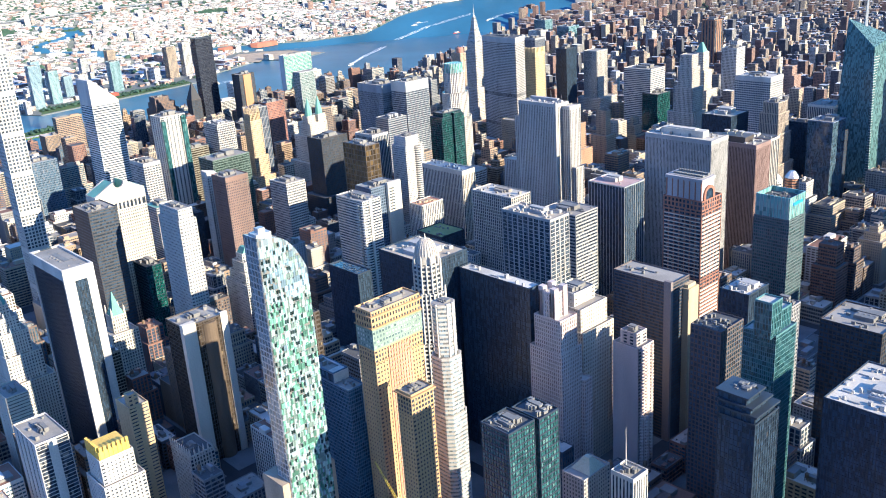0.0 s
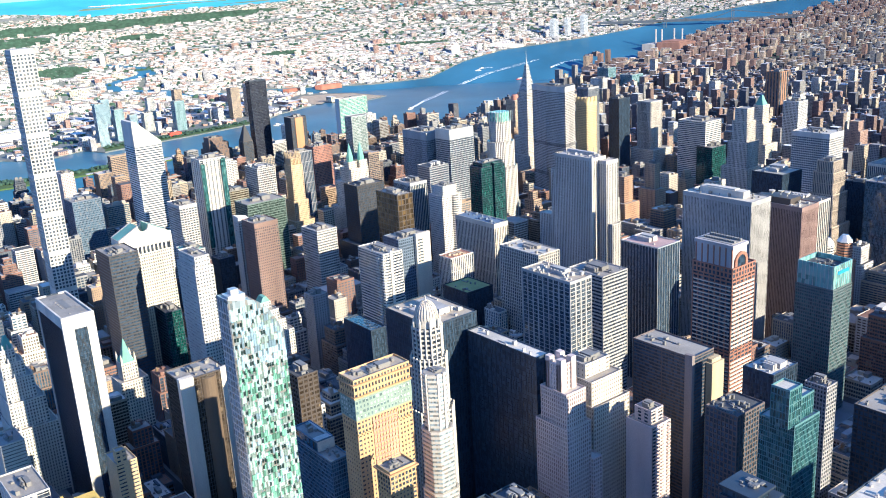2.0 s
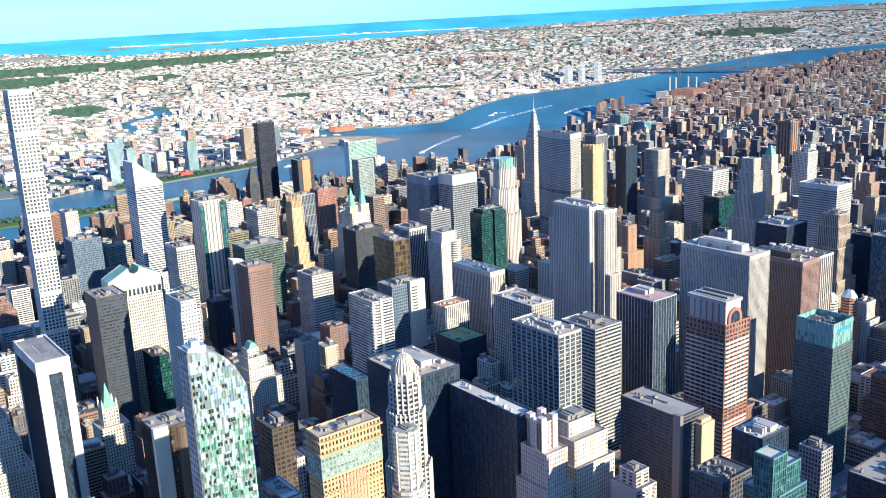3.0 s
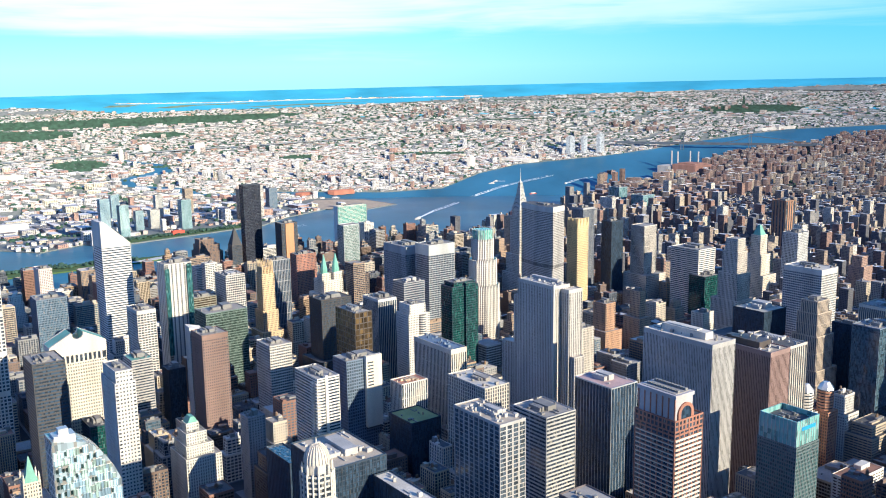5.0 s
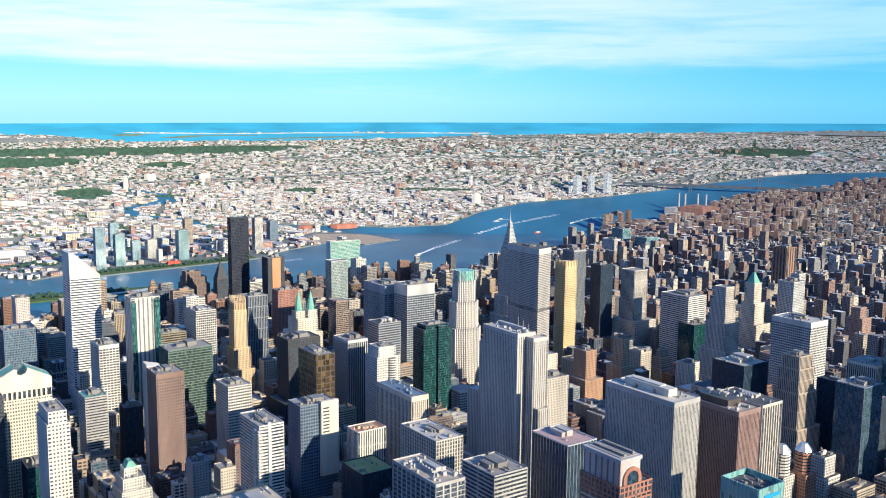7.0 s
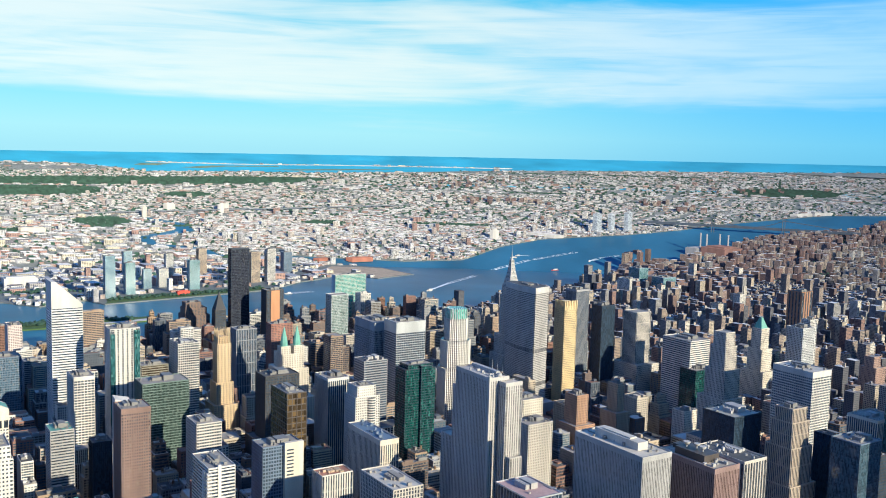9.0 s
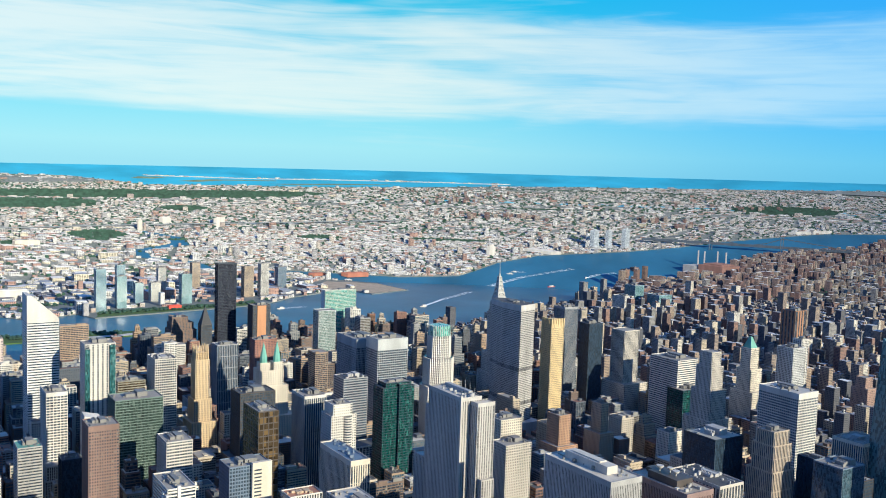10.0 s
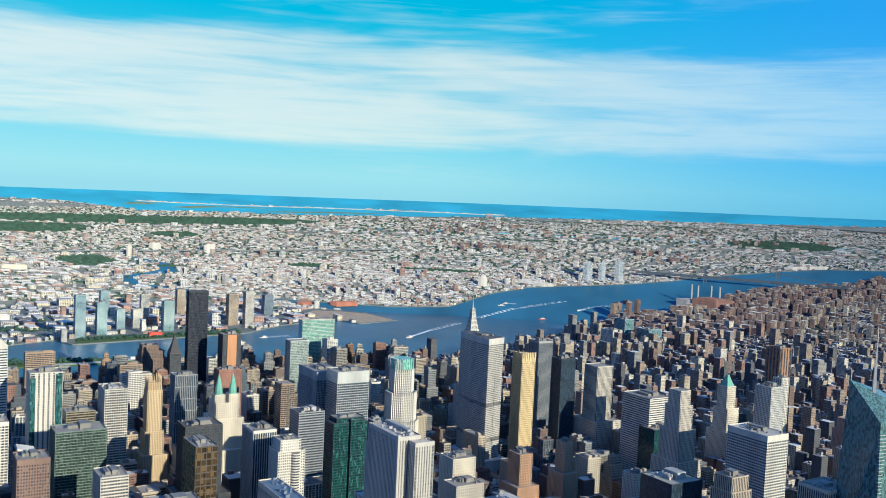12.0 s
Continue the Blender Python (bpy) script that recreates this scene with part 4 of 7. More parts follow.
office("dark faceted granite tower with flat roof", stone("dark_granite", (0.062, 0.058, 0.062), 0.5), G_BLACK, 194, 240, 618, 652, 179, roof=GRAVEL, gear=(0.4, 4, 14), storey=3.9, bay=60, pier=0.5, sill=1.9)
office("dark green glass block with a stepped face", BLACK, G_GREEN, 187, 222, 580, 600, 99, roof=TAR, storey=3.9, bay=2, pier=0.15, sill=0.5)

# tower with a broken pediment
b = Tower("stone_skyscraper", "pinkish cream stone tower under a broken classical pediment", CREAM, G_DARK, 254, 591)
x0, x1, y0, y1 = 241, 268, 561, 623
b.tier(x0, x1, y0, y1, 0, 160, storey=3.9, bay=2.7, pier=1.25, sill=1.7)
b.tier(x0, x1, y0, y1, 159, 170, storey=11, bay=5.2, pier=2.0, sill=0.0)
b.wall.box(x0 - 0.3, x1 + 0.3, y0 - 0.3, y1 + 0.3, 169, 181)
b.done(TAR)
mid = (y0 + y1) / 2
for s in (-1, 1):
    e = [(mid + s * 31.3, 181), (mid + s * 6.3, 194.5), (mid + s * 6.3, 191.5), (mid + s * 4.2, 188), (mid, 186.3), (mid, 181)]
    if s > 0:
        e.reverse()
    for xa, xb in ((x0 - 0.3, x0 + 3), (x1 - 3, x1 + 0.3)):
        part("pediment", Shape().loft([[(xa, y, z) for y, z in e], [(xb, y, z) for y, z in e]]), CREAM, b.root, "half of a broken stone pediment with round notch")
for s in (-1, 1):
    slope = [(mid + s * 31, 181.2), (mid + s * 6.3, 194.2), (mid + s * 6.3, 181.2)]
    if s > 0:
        slope.reverse()
    part("copper_roof", Shape().loft([[(x0 + 3, y, z) for y, z in slope], [(x1 - 3, y, z) for y, z in slope]]), COPPER, b.root, "green copper roof slope")

# super slim white grid tower
b = Tower("apartment_skyscraper", "very tall slim white concrete tower with a grid of square windows", WHITE, glass("tower_window", (0.065, 0.08, 0.10), blinds=0.1), 385.5, 657.5, "skyscraper")
for k in range(8):
    z0 = k * 50.4
    b.tier(372, 399, 644, 671, z0, z0 + 46, storey=4.6, bay=4.35, pier=1.5, sill=1.6, deep=0.6)
    b.wall.box(372.3, 398.7, 644.3, 670.7, z0 + 46, z0 + 50.4)
b.done(WHITEROOF)

# white tower with a slanted crown
b = Tower("office_skyscraper", "white aluminium tower with ribbon windows and steep slanted crown", stone("silver_panel", (0.66, 0.65, 0.62), 0.5), G_DARK, 659, 427)
x0, x1, y0, y1 = 635, 681, 404, 449
b.tier(x0, x1, y0, y1, 30, 222, storey=3.9, bay=60, pier=0.4, sill=2.1)
b.done(WHITEROOF)
FOOTPRINTS.append((x0, x1, y0, y1, 222))
part("slanted_crown", Shape().loft([[(x, y0, 221), (x, y1, 221), (x, y1, 262), (x, y1 - 6, 262), (x, y0, 226)] for x in (x0, x1)]), WHITE, b.root, "plain white wedge crown")
legs = Shape()
for a in ((x0 + 18, x1 - 18, y0, y0 + 8), (x0 + 18, x1 - 18, y1 - 8, y1), (x0, x0 + 8, y0 + 18, y1 - 18), (x1 - 8, x1, y0 + 18, y1 - 18)):
    legs.box(*a, 0, 31)
part("leg", legs, WHITE, b.root)


# ---- mid-town towers further off ----
def great_slab():
    """Long limestone slab with stepped ends and vertical window stripes."""
    b = Tower("stone_skyscraper", "huge grey limestone slab tower with stepped ends and vertical window stripes", stone("weathered_limestone", (0.50, 0.465, 0.42)), glass("stripe_glass", (0.13, 0.125, 0.125), blinds=0.0), -20, 118)
    kw = dict(storey=3.7, bay=2.9, pier=1.6, sill=0.5, deep=0.3)
    b.tier(-58, 6, 108, 134, 0, 234, crown=4, **kw)
    b.tier(-71, -57, 100, 122, 0, 230, crown=4, **kw)
    b.tier(5, 15, 110, 132, 0, 212, **kw)
    b.tier(-78, -70, 103, 119, 0, 150, **kw)
    b.tier(14, 40, 112, 130, 0, 150, **kw)
    b.tier(-40, 60, 133, 139, 0, 70, **kw)
    b.wall.box(-58.8, -56.6, 132.4, 134.8, 0, 236)
    b.gear(-54, 2, 109, 130, 234, 0.0, 4, 26)
    b.house.box(-46, 0, 112, 117, 233, 237)
    for k in range(3):
        b.house.turned(-50 + k * 9, 112, ((0.3, 235), (0.15, 240 + k * 2), (0.05, 243 + k * 2)), 6)
    b.plant.turned(-56, 120, [(2.6 * math.cos(radians(a)), 232 + 2.6 + 2.6 * math.sin(radians(a))) for a in range(-80, 90, 20)], 12)
    b.done(LIME, CONC)


great_slab()


def octagon_slab():
    """Broad concrete slab with tapered ends and a dark belt."""
    b = Tower("office_skyscraper", "broad grey precast tower with tapered ends, dark belts and louvred top", stone("precast", (0.50, 0.47, 0.43)), glass("grey_ribbon_glass", (0.12, 0.12, 0.125), blinds=0.0), 448, -317)
    ring = [(420, -338), (474, -340), (498, -332), (508, -320), (506, -307), (460, -298.5), (410, -300), (415, -319)]

    def inset(k):
        return [(460 + (x - 460) * k, -319 + (y + 319) * k) for x, y in ring]
    b.core.prism(inset(0.985), 0, 240)
    n = 62
    for i in range(n):
        z = 38 + i * 3.15
        if 28 <= i <= 29 or i in (9, 10):
            continue
        b.wall.prism(ring, z, z + 1.5)
    for k in range(8):
        (px, py), (qx, qy) = ring[k], ring[(k + 1) % 8]
        m = max(2, int(math.hypot(qx - px, qy - py) / 2.6))
        for i in range(m + 1):
            ux, uy = px + (qx - px) * i / m, py + (qy - py) * i / m
            b.wall.box(ux - 0.18, ux + 0.18, uy - 0.18, uy + 0.18, 38, 232)
    b.wall.prism(inset(1.01), 231, 241)
    b.wall.box(402, 512, -345, -290, 0, 36)
    b.roof.prism(inset(0.97), 240.5, 241.3)
    b.gear(430, 486, -330, -306, 242, 0.5, 3, 20)
    FOOTPRINTS.append((392, 504, -345, -290, 36))
    b.done(TAR)
    part("sign", Shape().turned(0, 0, ((2.6, 0), (2.6, 0.4)), 12), WHITE, b.root, "small pale round emblem")
    s = b.root.children[-1]
    s.matrix_basis = Matrix.Translation((412.0, -310, 236)) @ Matrix.Rotation(radians(90), 4, "Z") @ Matrix.Rotation(radians(-90), 4, "X")


octagon_slab()


def spire_tower():
    """Stepped brick tower with nested arches of steel and a needle."""
    cx, cy = 641, -421
    b = Tower("spire_skyscraper", "slender pale brick tower with tiered steel crown and needle spire", LIME, G_DARK, cx, cy)
    kw = dict(storey=3.5, bay=2.8, pier=1.3, sill=1.3)
    b.tier(cx - 28, cx + 28, cy - 28, cy + 28, 0, 70, **kw)
    b.tier(cx - 22, cx + 22, cy - 22, cy + 22, 69, 110, **kw)
    b.tier(cx - 15.5, cx + 15.5, cy - 15.5, cy + 15.5, 109, 190, **kw)
    b.tier(cx - 13, cx + 13, cy - 13, cy + 13, 189, 205, **kw)
    b.done()
    steel = stone("bright_steel", (0.38, 0.365, 0.34), 0.4, 0.3)
    r, z = 13.0, 203.0
    arch_dark = Shape()
    for k in range(7):
        h, r2 = 10.2 - k * 0.45, r * 0.81
        prof = [(r, z)] + [(r2 + (r - r2) * math.cos(radians(a)), z + h * 0.95 * math.sin(radians(a)) + 0.5) for a in (20, 40, 60, 80)] + [(r2, z + h)]
        c = Shape().loft([[(cx - q, cy - q, w), (cx + q, cy - q, w), (cx + q, cy + q, w), (cx - q, cy + q, w)] for q, w in prof])
        part("crown_tier", c, steel, b.root, "curved bright steel tier")
        m = max(2, 6 - k)
        for i in range(m):
            u = (i + 0.5) / m * 2 - 1
            zz = z + 1 + (1 - u * u) * h * 0.45
            q = r * 0.97
            for dx, dy in ((-1, 0), (1, 0), (0, -1), (0, 1)):
                px, py = cx + dx * q + (0 if dx else u * q * 0.8), cy + dy * q + (0 if dy else u * q * 0.8)
                arch_dark.loft([[(px - 0.7, py - 0.7, zz), (px + 0.7, py - 0.7, zz), (px + 0.7, py + 0.7, zz), (px - 0.7, py + 0.7, zz)], [(px - 0.1, py - 0.1, zz + 3)] * 4])
        r, z = r2, z + h * 0.93
    tagged(part("crown_window", arch_dark, G_BLACK, b.root, "small dark triangular windows"), kind="stuff")
    part("needle", Shape().turned(cx, cy, ((r, z - 1), (1.1, z + 6), (0.5, z + 16), (0.1, 291)), 8), steel, b.root, "steel needle")


spire_tower()


def ribbed_crown_tower():
    """Orange brick tower with a lacy stone crown."""
    cx, cy = 549, 214
    b = Tower("brick_skyscraper", "slim golden stone tower with tall lacy stone crown", stone("golden_stone", (0.58, 0.43, 0.25)), G_DARK, cx, cy)
    kw = dict(storey=3.4, bay=2.4, pier=1.3, sill=1.2)
    b.tier(cx - 22, cx + 22, cy - 20, cy + 20, 0, 70, **kw)
    b.tier(cx - 14, cx + 16, cy - 14, cy + 14, 69, 104, **kw)
    b.tier(cx - 10.5, cx + 12, cy - 11, cy + 11, 103, 165, **kw)
    b.tier(cx - 8.5, cx + 10, cy - 9, cy + 9, 164, 176, **kw)
    for k in range(8):
        for s in (-1, 1):
            b.wall.turned(cx - 9 + k * 2.7, cy + s * 9.5, ((0.6, 160), (0.5, 180 + (k % 2) * 4), (0.05, 186 + (k % 2) * 3)), 6)
            b.wall.turned(cx + s * 9.5, cy - 9 + k * 2.6, ((0.6, 160), (0.5, 180 + (k % 2) * 4), (0.05, 186 + (k % 2) * 3)), 6)
    b.done(TAN)


ribbed_crown_tower()


def twin_cupola_hotel():
    """Stepped cream hotel with two copper cupolas."""
    b = Tower("hotel_tower", "stepped cream stone hotel with twin green copper cupolas", CREAM, G_DARK, 515, 115)
    kw = dict(storey=3.3, bay=2.8, pier=1.5, sill=1.5)
    b.tier(478, 552, 84, 146, 0, 80, **kw)
    b.tier(490, 540, 92, 140, 79, 125, **kw)
    b.tier(496, 532, 98, 134, 124, 148, **kw)
    for dy in (-11, 11):
        b.tier(500, 516, 108 + dy, 124 + dy, 147, 160, **kw)
        cu = Shape().turned(508, 116 + dy, ((6.0, 159), (6.0, 166), (5.2, 170), (3.6, 178), (1.8, 185), (0.3, 191)), 8)
        part("cupola", cu, COPPER, b.root, "green copper cupola")
    b.done(LIME)


twin_cupola_hotel()

# tower with a green glass lantern
b = Tower("stone_skyscraper", "pale granite octagonal tower with a green glass lantern", WHITE, G_DARK, 415, -138)
for s, z0, z1 in ((26, 0, 120), (22, 119, 165), (17, 164, 201)):
    poly = oct_ring(415 - s, 415 + s, -138 - s, -138 + s, s * 0.5)
    b.core.prism([(415 + (x - 415) * 0.97, -138 + (y + 138) * 0.97) for x, y in poly], z0, z1)
    for i in range(int((z1 - z0) / 3.9)):
        b.wall.prism(poly, z0 + i * 3.9, z0 + i * 3.9 + 1.7)
    for k in range(8):
        (px, py), (qx, qy) = poly[k], poly[(k + 1) % 8]
        m = max(2, int(math.hypot(qx - px, qy - py) / 3.0))
        for i in range(m):
            ux, uy = px + (qx - px) * i / m, py + (qy - py) * i / m
            b.wall.box(ux - 0.65, ux + 0.65, uy - 0.65, uy + 0.65, z0, z1)
FOOTPRINTS.append((389, 441, -164, -112, 120))
b.done()
part("lantern", Shape().prism(oct_ring(399, 431, -154, -122, 8), 200, 217), glass("lantern_glass", (0.16, 0.36, 0.30), 0.2, 0.0), b.root, "green glass lantern")
rib = Shape()
for k in range(9):
    rib.box(398.6, 399.4, -154 + k * 4, -153.5 + k * 4, 200, 219).box(399 + k * 4, 399.5 + k * 4, -122.4, -121.6, 200, 219)
part("lantern_rib", rib, ALU, b.root)

# emerald glass tower
b = Tower("glass_skyscraper", "emerald green glass tower with a notched front", BLACK, G_GREEN, 249, 38)
b.tier(236, 264, 14, 63, 0, 172, storey=3.7, bay=2.0, pier=0.22, sill=0.7)
b.tier(232, 240, 22, 40, 0, 176, storey=3.7, bay=2.0, pier=0.22, sill=0.7)
b.tier(238, 262, 18, 58, 171, 178, storey=3.7, bay=2.0, pier=0.22, sill=0.7)
b.gear(240, 260, 20, 56, 178, 0.5, 3, 14)
b.done(GRAVEL)

V = dict(storey=60, sill=0.0)
office("brown brick slab with regular square windows", stone("brown_brick", (0.24, 0.155, 0.125)), G_DARK, 264, 301, 402, 437, 158, storey=3.7, bay=2.8, pier=1.4, sill=1.7, crown=6)
office("white gridded office tower with a stepped white cap", WHITE, G_DARK, 255, 298, 317, 349, 130, storey=3.8, bay=3.0, pier=0.5, sill=1.7)
office("wide green tinted glass slab with thin pale floor lines", stone("green_spandrel", (0.16, 0.21, 0.18), 0.5), G_OLIVE, 412, 455, 309, 373, 147, roof=GRAVEL, storey=3.8, bay=1.8, pier=0.12, sill=0.9)
office("white framed gridded tower with dark top band", WHITE, G_DARK, 544, 590, 252, 285, 170, roof=TAR, gear=(0.4, 2, 20), plant=CONC, storey=3.8, bay=3.3, pier=0.55, sill=1.2)
b = office("white tower with a projecting teal glass bay", WHITE, G_DARK, 531, 565, 345, 388, 203, storey=3.6, bay=7, pier=4.0, sill=0.9)
part("teal_bay", Shape().box(528, 531.5, 346, 354, 40, 200).box(528, 531.5, 381, 388, 60, 196), G_TEAL, b.root, "projecting teal glass bay")
office("pale stone tower with continuous uprights", WHITE, G_DARK, 492, 540, 418, 446, 147, storey=3.8, bay=4.4, pier=0.9, sill=1.4, crown=5)
office("blue glass block with white vertical fins along the top", SLATE, G_BLUE, 754, 800, 477, 527, 127, storey=3.8, bay=2.4, pier=0.5, sill=1.0)
office("grey banded block with green copper cornice", CONC, G_DARK, 350, 386, 473, 501, 117, roof=COPPER, storey=3.7, bay=40, pier=0.5, sill=1.9)
office("bronze and gold glass tower with flat roof", DARKB, glass("gold_glass", (0.045, 0.032, 0.018), 0.15, 0.22, (0.15, 0.10, 0.045), (4, 4, 7)), 180, 231, 236, 262, 176, roof=GRAVEL, storey=7.6, bay=6, pier=0.9, sill=1.3)
office("dark slab with bright white fins on its end", WHITE, G_BLACK, 314, 358, 110, 143, 151, roof=GRAVEL, bay=3.2, pier=0.8, crown=4, **V)
b = Tower("apartment_tower", "cream tower with bowed front and punched windows", WHITE, G_DARK, 258, 118)
b.tier(243, 276, 99, 136, 0, 140, storey=3.5, bay=2.8, pier=1.3, sill=1.7)
b.tier(246, 274, 104, 132, 139, 154, storey=3.5, bay=2.8, pier=2.0, sill=1.9)
for k in range(38):
    b.wall.turned(243.5, 112, ((6.5, 6 + k * 3.5), (6.5, 7.7 + k * 3.5)), 14)
b.core.turned(243.5, 112, ((6.0, 0), (6.0, 138)), 14)
b.gear(248, 272, 106, 130, 154, 0.4, 3, 8)
b.done()
office("dark brown metal slab with ribbed stepped outline", DARKB, G_BLACK, 331, 369, 179, 229, 160, roof=TAR, base=(10, 70), storey=3.8, bay=2.2, pier=0.5, sill=0.9)
office("dark grey banded office slab", GREY, G_BLACK, 391, 426, 4, 45, 150, roof=TAR, plant=CONC, storey=3.8, bay=50, pier=0.6, sill=1.6)
office("dark slab with pale louvred attic", GREY, G_DARK, 488, 560, -72, -25, 188, roof=GRAVEL, storey=3.8, bay=2.4, pier=0.8, sill=0.9, crown=14)
office("black tower with white gridded end wall", ALU, G_BLACK, 433, 474, -90, -35, 197, roof=GRAVEL, storey=3.8, bay=3.4, pier=0.25, sill=1.0, crown=18)
office("dark narrow slab with light grey uprights", GREY, G_BLACK, 662, 692, 112, 149, 160, storey=20, bay=3, pier=0.8, sill=1.0)
office("brown tower with an orange brick centre panel", DARKB, G_BLACK, 1040, 1072, -98, -58, 163, storey=3.5, bay=3, pier=0.6, sill=0.9)
part("centre_panel", Shape().box(1038.6, 1040.6, -88, -68, 0, 162), stone("orange_panel", (0.48, 0.24, 0.12)), tagged(new("brick_pier"), "tall orange brick panel on a brown tower", "building"))
office("red brown brick apartment block", stone("red_brick", (0.36, 0.17, 0.12)), G_DARK, 802, 830, -16, 28, 136, storey=3.3, bay=3, pier=1.2, sill=1.5)
office("black glass residential slab with scattered lit blinds", BLACK, glass("dark_flat_glass", (0.026, 0.028, 0.042), 0.15, 0.05, (0.08, 0.075, 0.08)), 1133, 1156, -54, -12, 246, name="apartment_skyscraper", roof=TAR, gear=None, storey=3.4, bay=2.6, pier=0.2, sill=0.5)
office("blue green glass slab with white marble end walls", WHITE, glass("aqua_glass", (0.07, 0.24, 0.21), 0.12, 0.12, (0.2, 0.4, 0.36)), 1300, 1322, -441, -351, 150, roof=WHITEROOF, gear=(0.6, 3, 6), storey=3.6, bay=2.6, pier=0.15, sill=0.8, blank="ns")
b = Tower("glass_tower", "pale grey green glass tower with sloping set back", ALU, glass("grey_green_glass", (0.14, 0.19, 0.18), 0.15, 0.15, (0.30, 0.34, 0.32)), 1015, -215)
b.tier(1000, 1030, -237, -195, 0, 150, storey=3.6, bay=2.2, pier=0.12, sill=0.5)
b.done()
b = Tower("brick_skyscraper", "brown brick apartment tower with round terracotta cap", TAN, G_DARK, 915, -636)
b.tier(898, 932, -652, -620, 0, 140, storey=3.2, bay=3, pier=1.4, sill=1.4)
b.house.turned(915, -636, ((9, 139), (9, 150), (6, 153)), 16)
b.done(None, stone("terracotta", (0.48, 0.22, 0.16)))
b = Tower("stone_skyscraper", "yellow sandstone tower with crenellated crown", stone("yellow_stone", (0.66, 0.50, 0.26)), G_DARK, 463, -416)
b.tier(449, 478, -431, -401, 0, 196, storey=3.5, bay=2.6, pier=1.4, sill=1.3)
for k in range(8):
    b.wall.box(448.5, 450, -431 + k * 4, -429 + k * 4, 190, 206).box(449 + k * 3.8, 451 + k * 3.8, -402.5, -400.8, 190, 206)
b.house.box(452, 475, -428, -404, 195, 203)
b.done(TAN, stone("yellow_cap", (0.60, 0.46, 0.26)))
office("dark striped slab behind a yellow tower", GREY, G_BLACK, 556, 590, -556, -522, 205, roof=TAR, bay=2.4, pier=0.7, crown=4, **V)
b = Tower("stone_skyscraper", "tall limestone tower with vertical stripes and setbacks", LIME, G_DARK, 403, -540)
b.tier(386, 421, -559, -522, 0, 186, storey=20, bay=2.8, pier=1.4, sill=0.8)
b.tier(370, 430, -570, -512, 0, 90, storey=3.6, bay=2.8, pier=1.4, sill=1.4)
b.done()
office("black striped slab tower", BLACK, G_BLACK, 424, 452, -503, -470, 196, roof=TAR, bay=2.4, pier=0.6, **V)
office("white banded tower with green glass wing", WHITE, G_DARK, 248, 313, -565, -516, 158, roof=GRAVEL, storey=3.8, bay=50, pier=0.5, sill=1.9)
office("small green glass wing in front of a banded tower", BLACK, G_GREEN, 226, 262, -552, -508, 112, storey=3.8, bay=2, pier=0.12, sill=0.6)
b = Tower("stone_skyscraper", "slender stepped limestone tower with strong uprights", LIME, G_DARK, 110, -436)
for g, z0, z1 in ((30, 0, 60), (20, 59, 105), (10, 104, 150), (4, 149, 186), (0, 185, 208)):
    b.tier(98 - g * 0.5, 122 + g, -446 - g, -425 + g * 0.4, z0, z1, storey=3.5, bay=2.6, pier=1.3, sill=0.9)
b.done()
b = Tower("stone_skyscraper", "stepped cream tower with steep green copper roof", CREAM, G_DARK, 250, -700)
for g, z0, z1 in ((14, 0, 90), (5, 89, 130), (0, 129, 168)):
    b.tier(238 - g, 260 + g, -712 - g, -690 + g * 0.5, z0, z1, storey=3.4, bay=2.6, pier=1.3, sill=1.3)
b.done()
part("pyramid_roof", Shape().loft([[(240, -710, 167), (258, -710, 167), (258, -692, 167), (240, -692, 167)], [(247, -703, 187), (251, -703, 187), (251, -699, 187), (247, -699, 187)]]), COPPER, b.root, "green copper pyramid")
office("white concrete slab with deep horizontal window bands", WHITE, G_BLACK, -50, 17, -477, -434, 177, roof=WHITEROOF, gear=(0.4, 4, 14), storey=3.8, bay=3.4, pier=0.55, sill=1.6, crown=8)
office("black and cream striped office slab", CREAM, G_BLACK, -192, -150, -415, -366, 154, roof=GRAVEL, gear=(0.3, 4, 24), plant=CONC, bay=3.0, pier=1.0, crown=4, **V)
b = Tower("stone_skyscraper", "stepped art deco tower of brown brick with ribbed shafts", stone("sand_brick", (0.46, 0.37, 0.28)), G_DARK, -168, -225)
for g, z0, z1 in ((16, 0, 95), (9, 94, 140), (4, 139, 170), (0, 169, 186)):
    b.tier(-181 - g * 0.4, -157 + g, -238 - g, -211 + g * 0.3, z0, z1, storey=20, bay=2.6, pier=1.3, sill=0.8)
b.gear(-178, -160, -234, -214, 186, 0.6, 5, 4)
b.done()
office("black glass box tower with a pale roof house", BLACK, G_BLACK, -125, -76, -229, -180, 166, roof=stone("khaki_roof", (0.40, 0.37, 0.30)), gear=(0.45, 7, 10), plant=CONC, storey=3.9, bay=2.4, pier=0.15, sill=0.3)
office("brown brick tower turned from the street with vertical ribs", stone("rust_brick", (0.34, 0.18, 0.10)), G_DARK, 505, 545, -1215, -1175, 169, roof=TAR, bay=8, pier=4.5, **V)
office("slim white apartment slab", WHITE, G_DARK, 262, 282, -888, -866, 167, storey=3.2, bay=4.4, pier=1.6, sill=1.0)
office("slim orange brick loft tower with stepped top", TAN, G_DARK, 184, 206, -301, -286, 124, storey=3.6, bay=3, pier=1.4, sill=1.4, base=(7, 80))
office("orange brick loft tower with water tank", stone("orange_brick", (0.46, 0.27, 0.16)), G_DARK, 176, 204, -220, -198, 118, storey=3.6, bay=2.8, pier=1.4, sill=1.5, base=(8, 74))
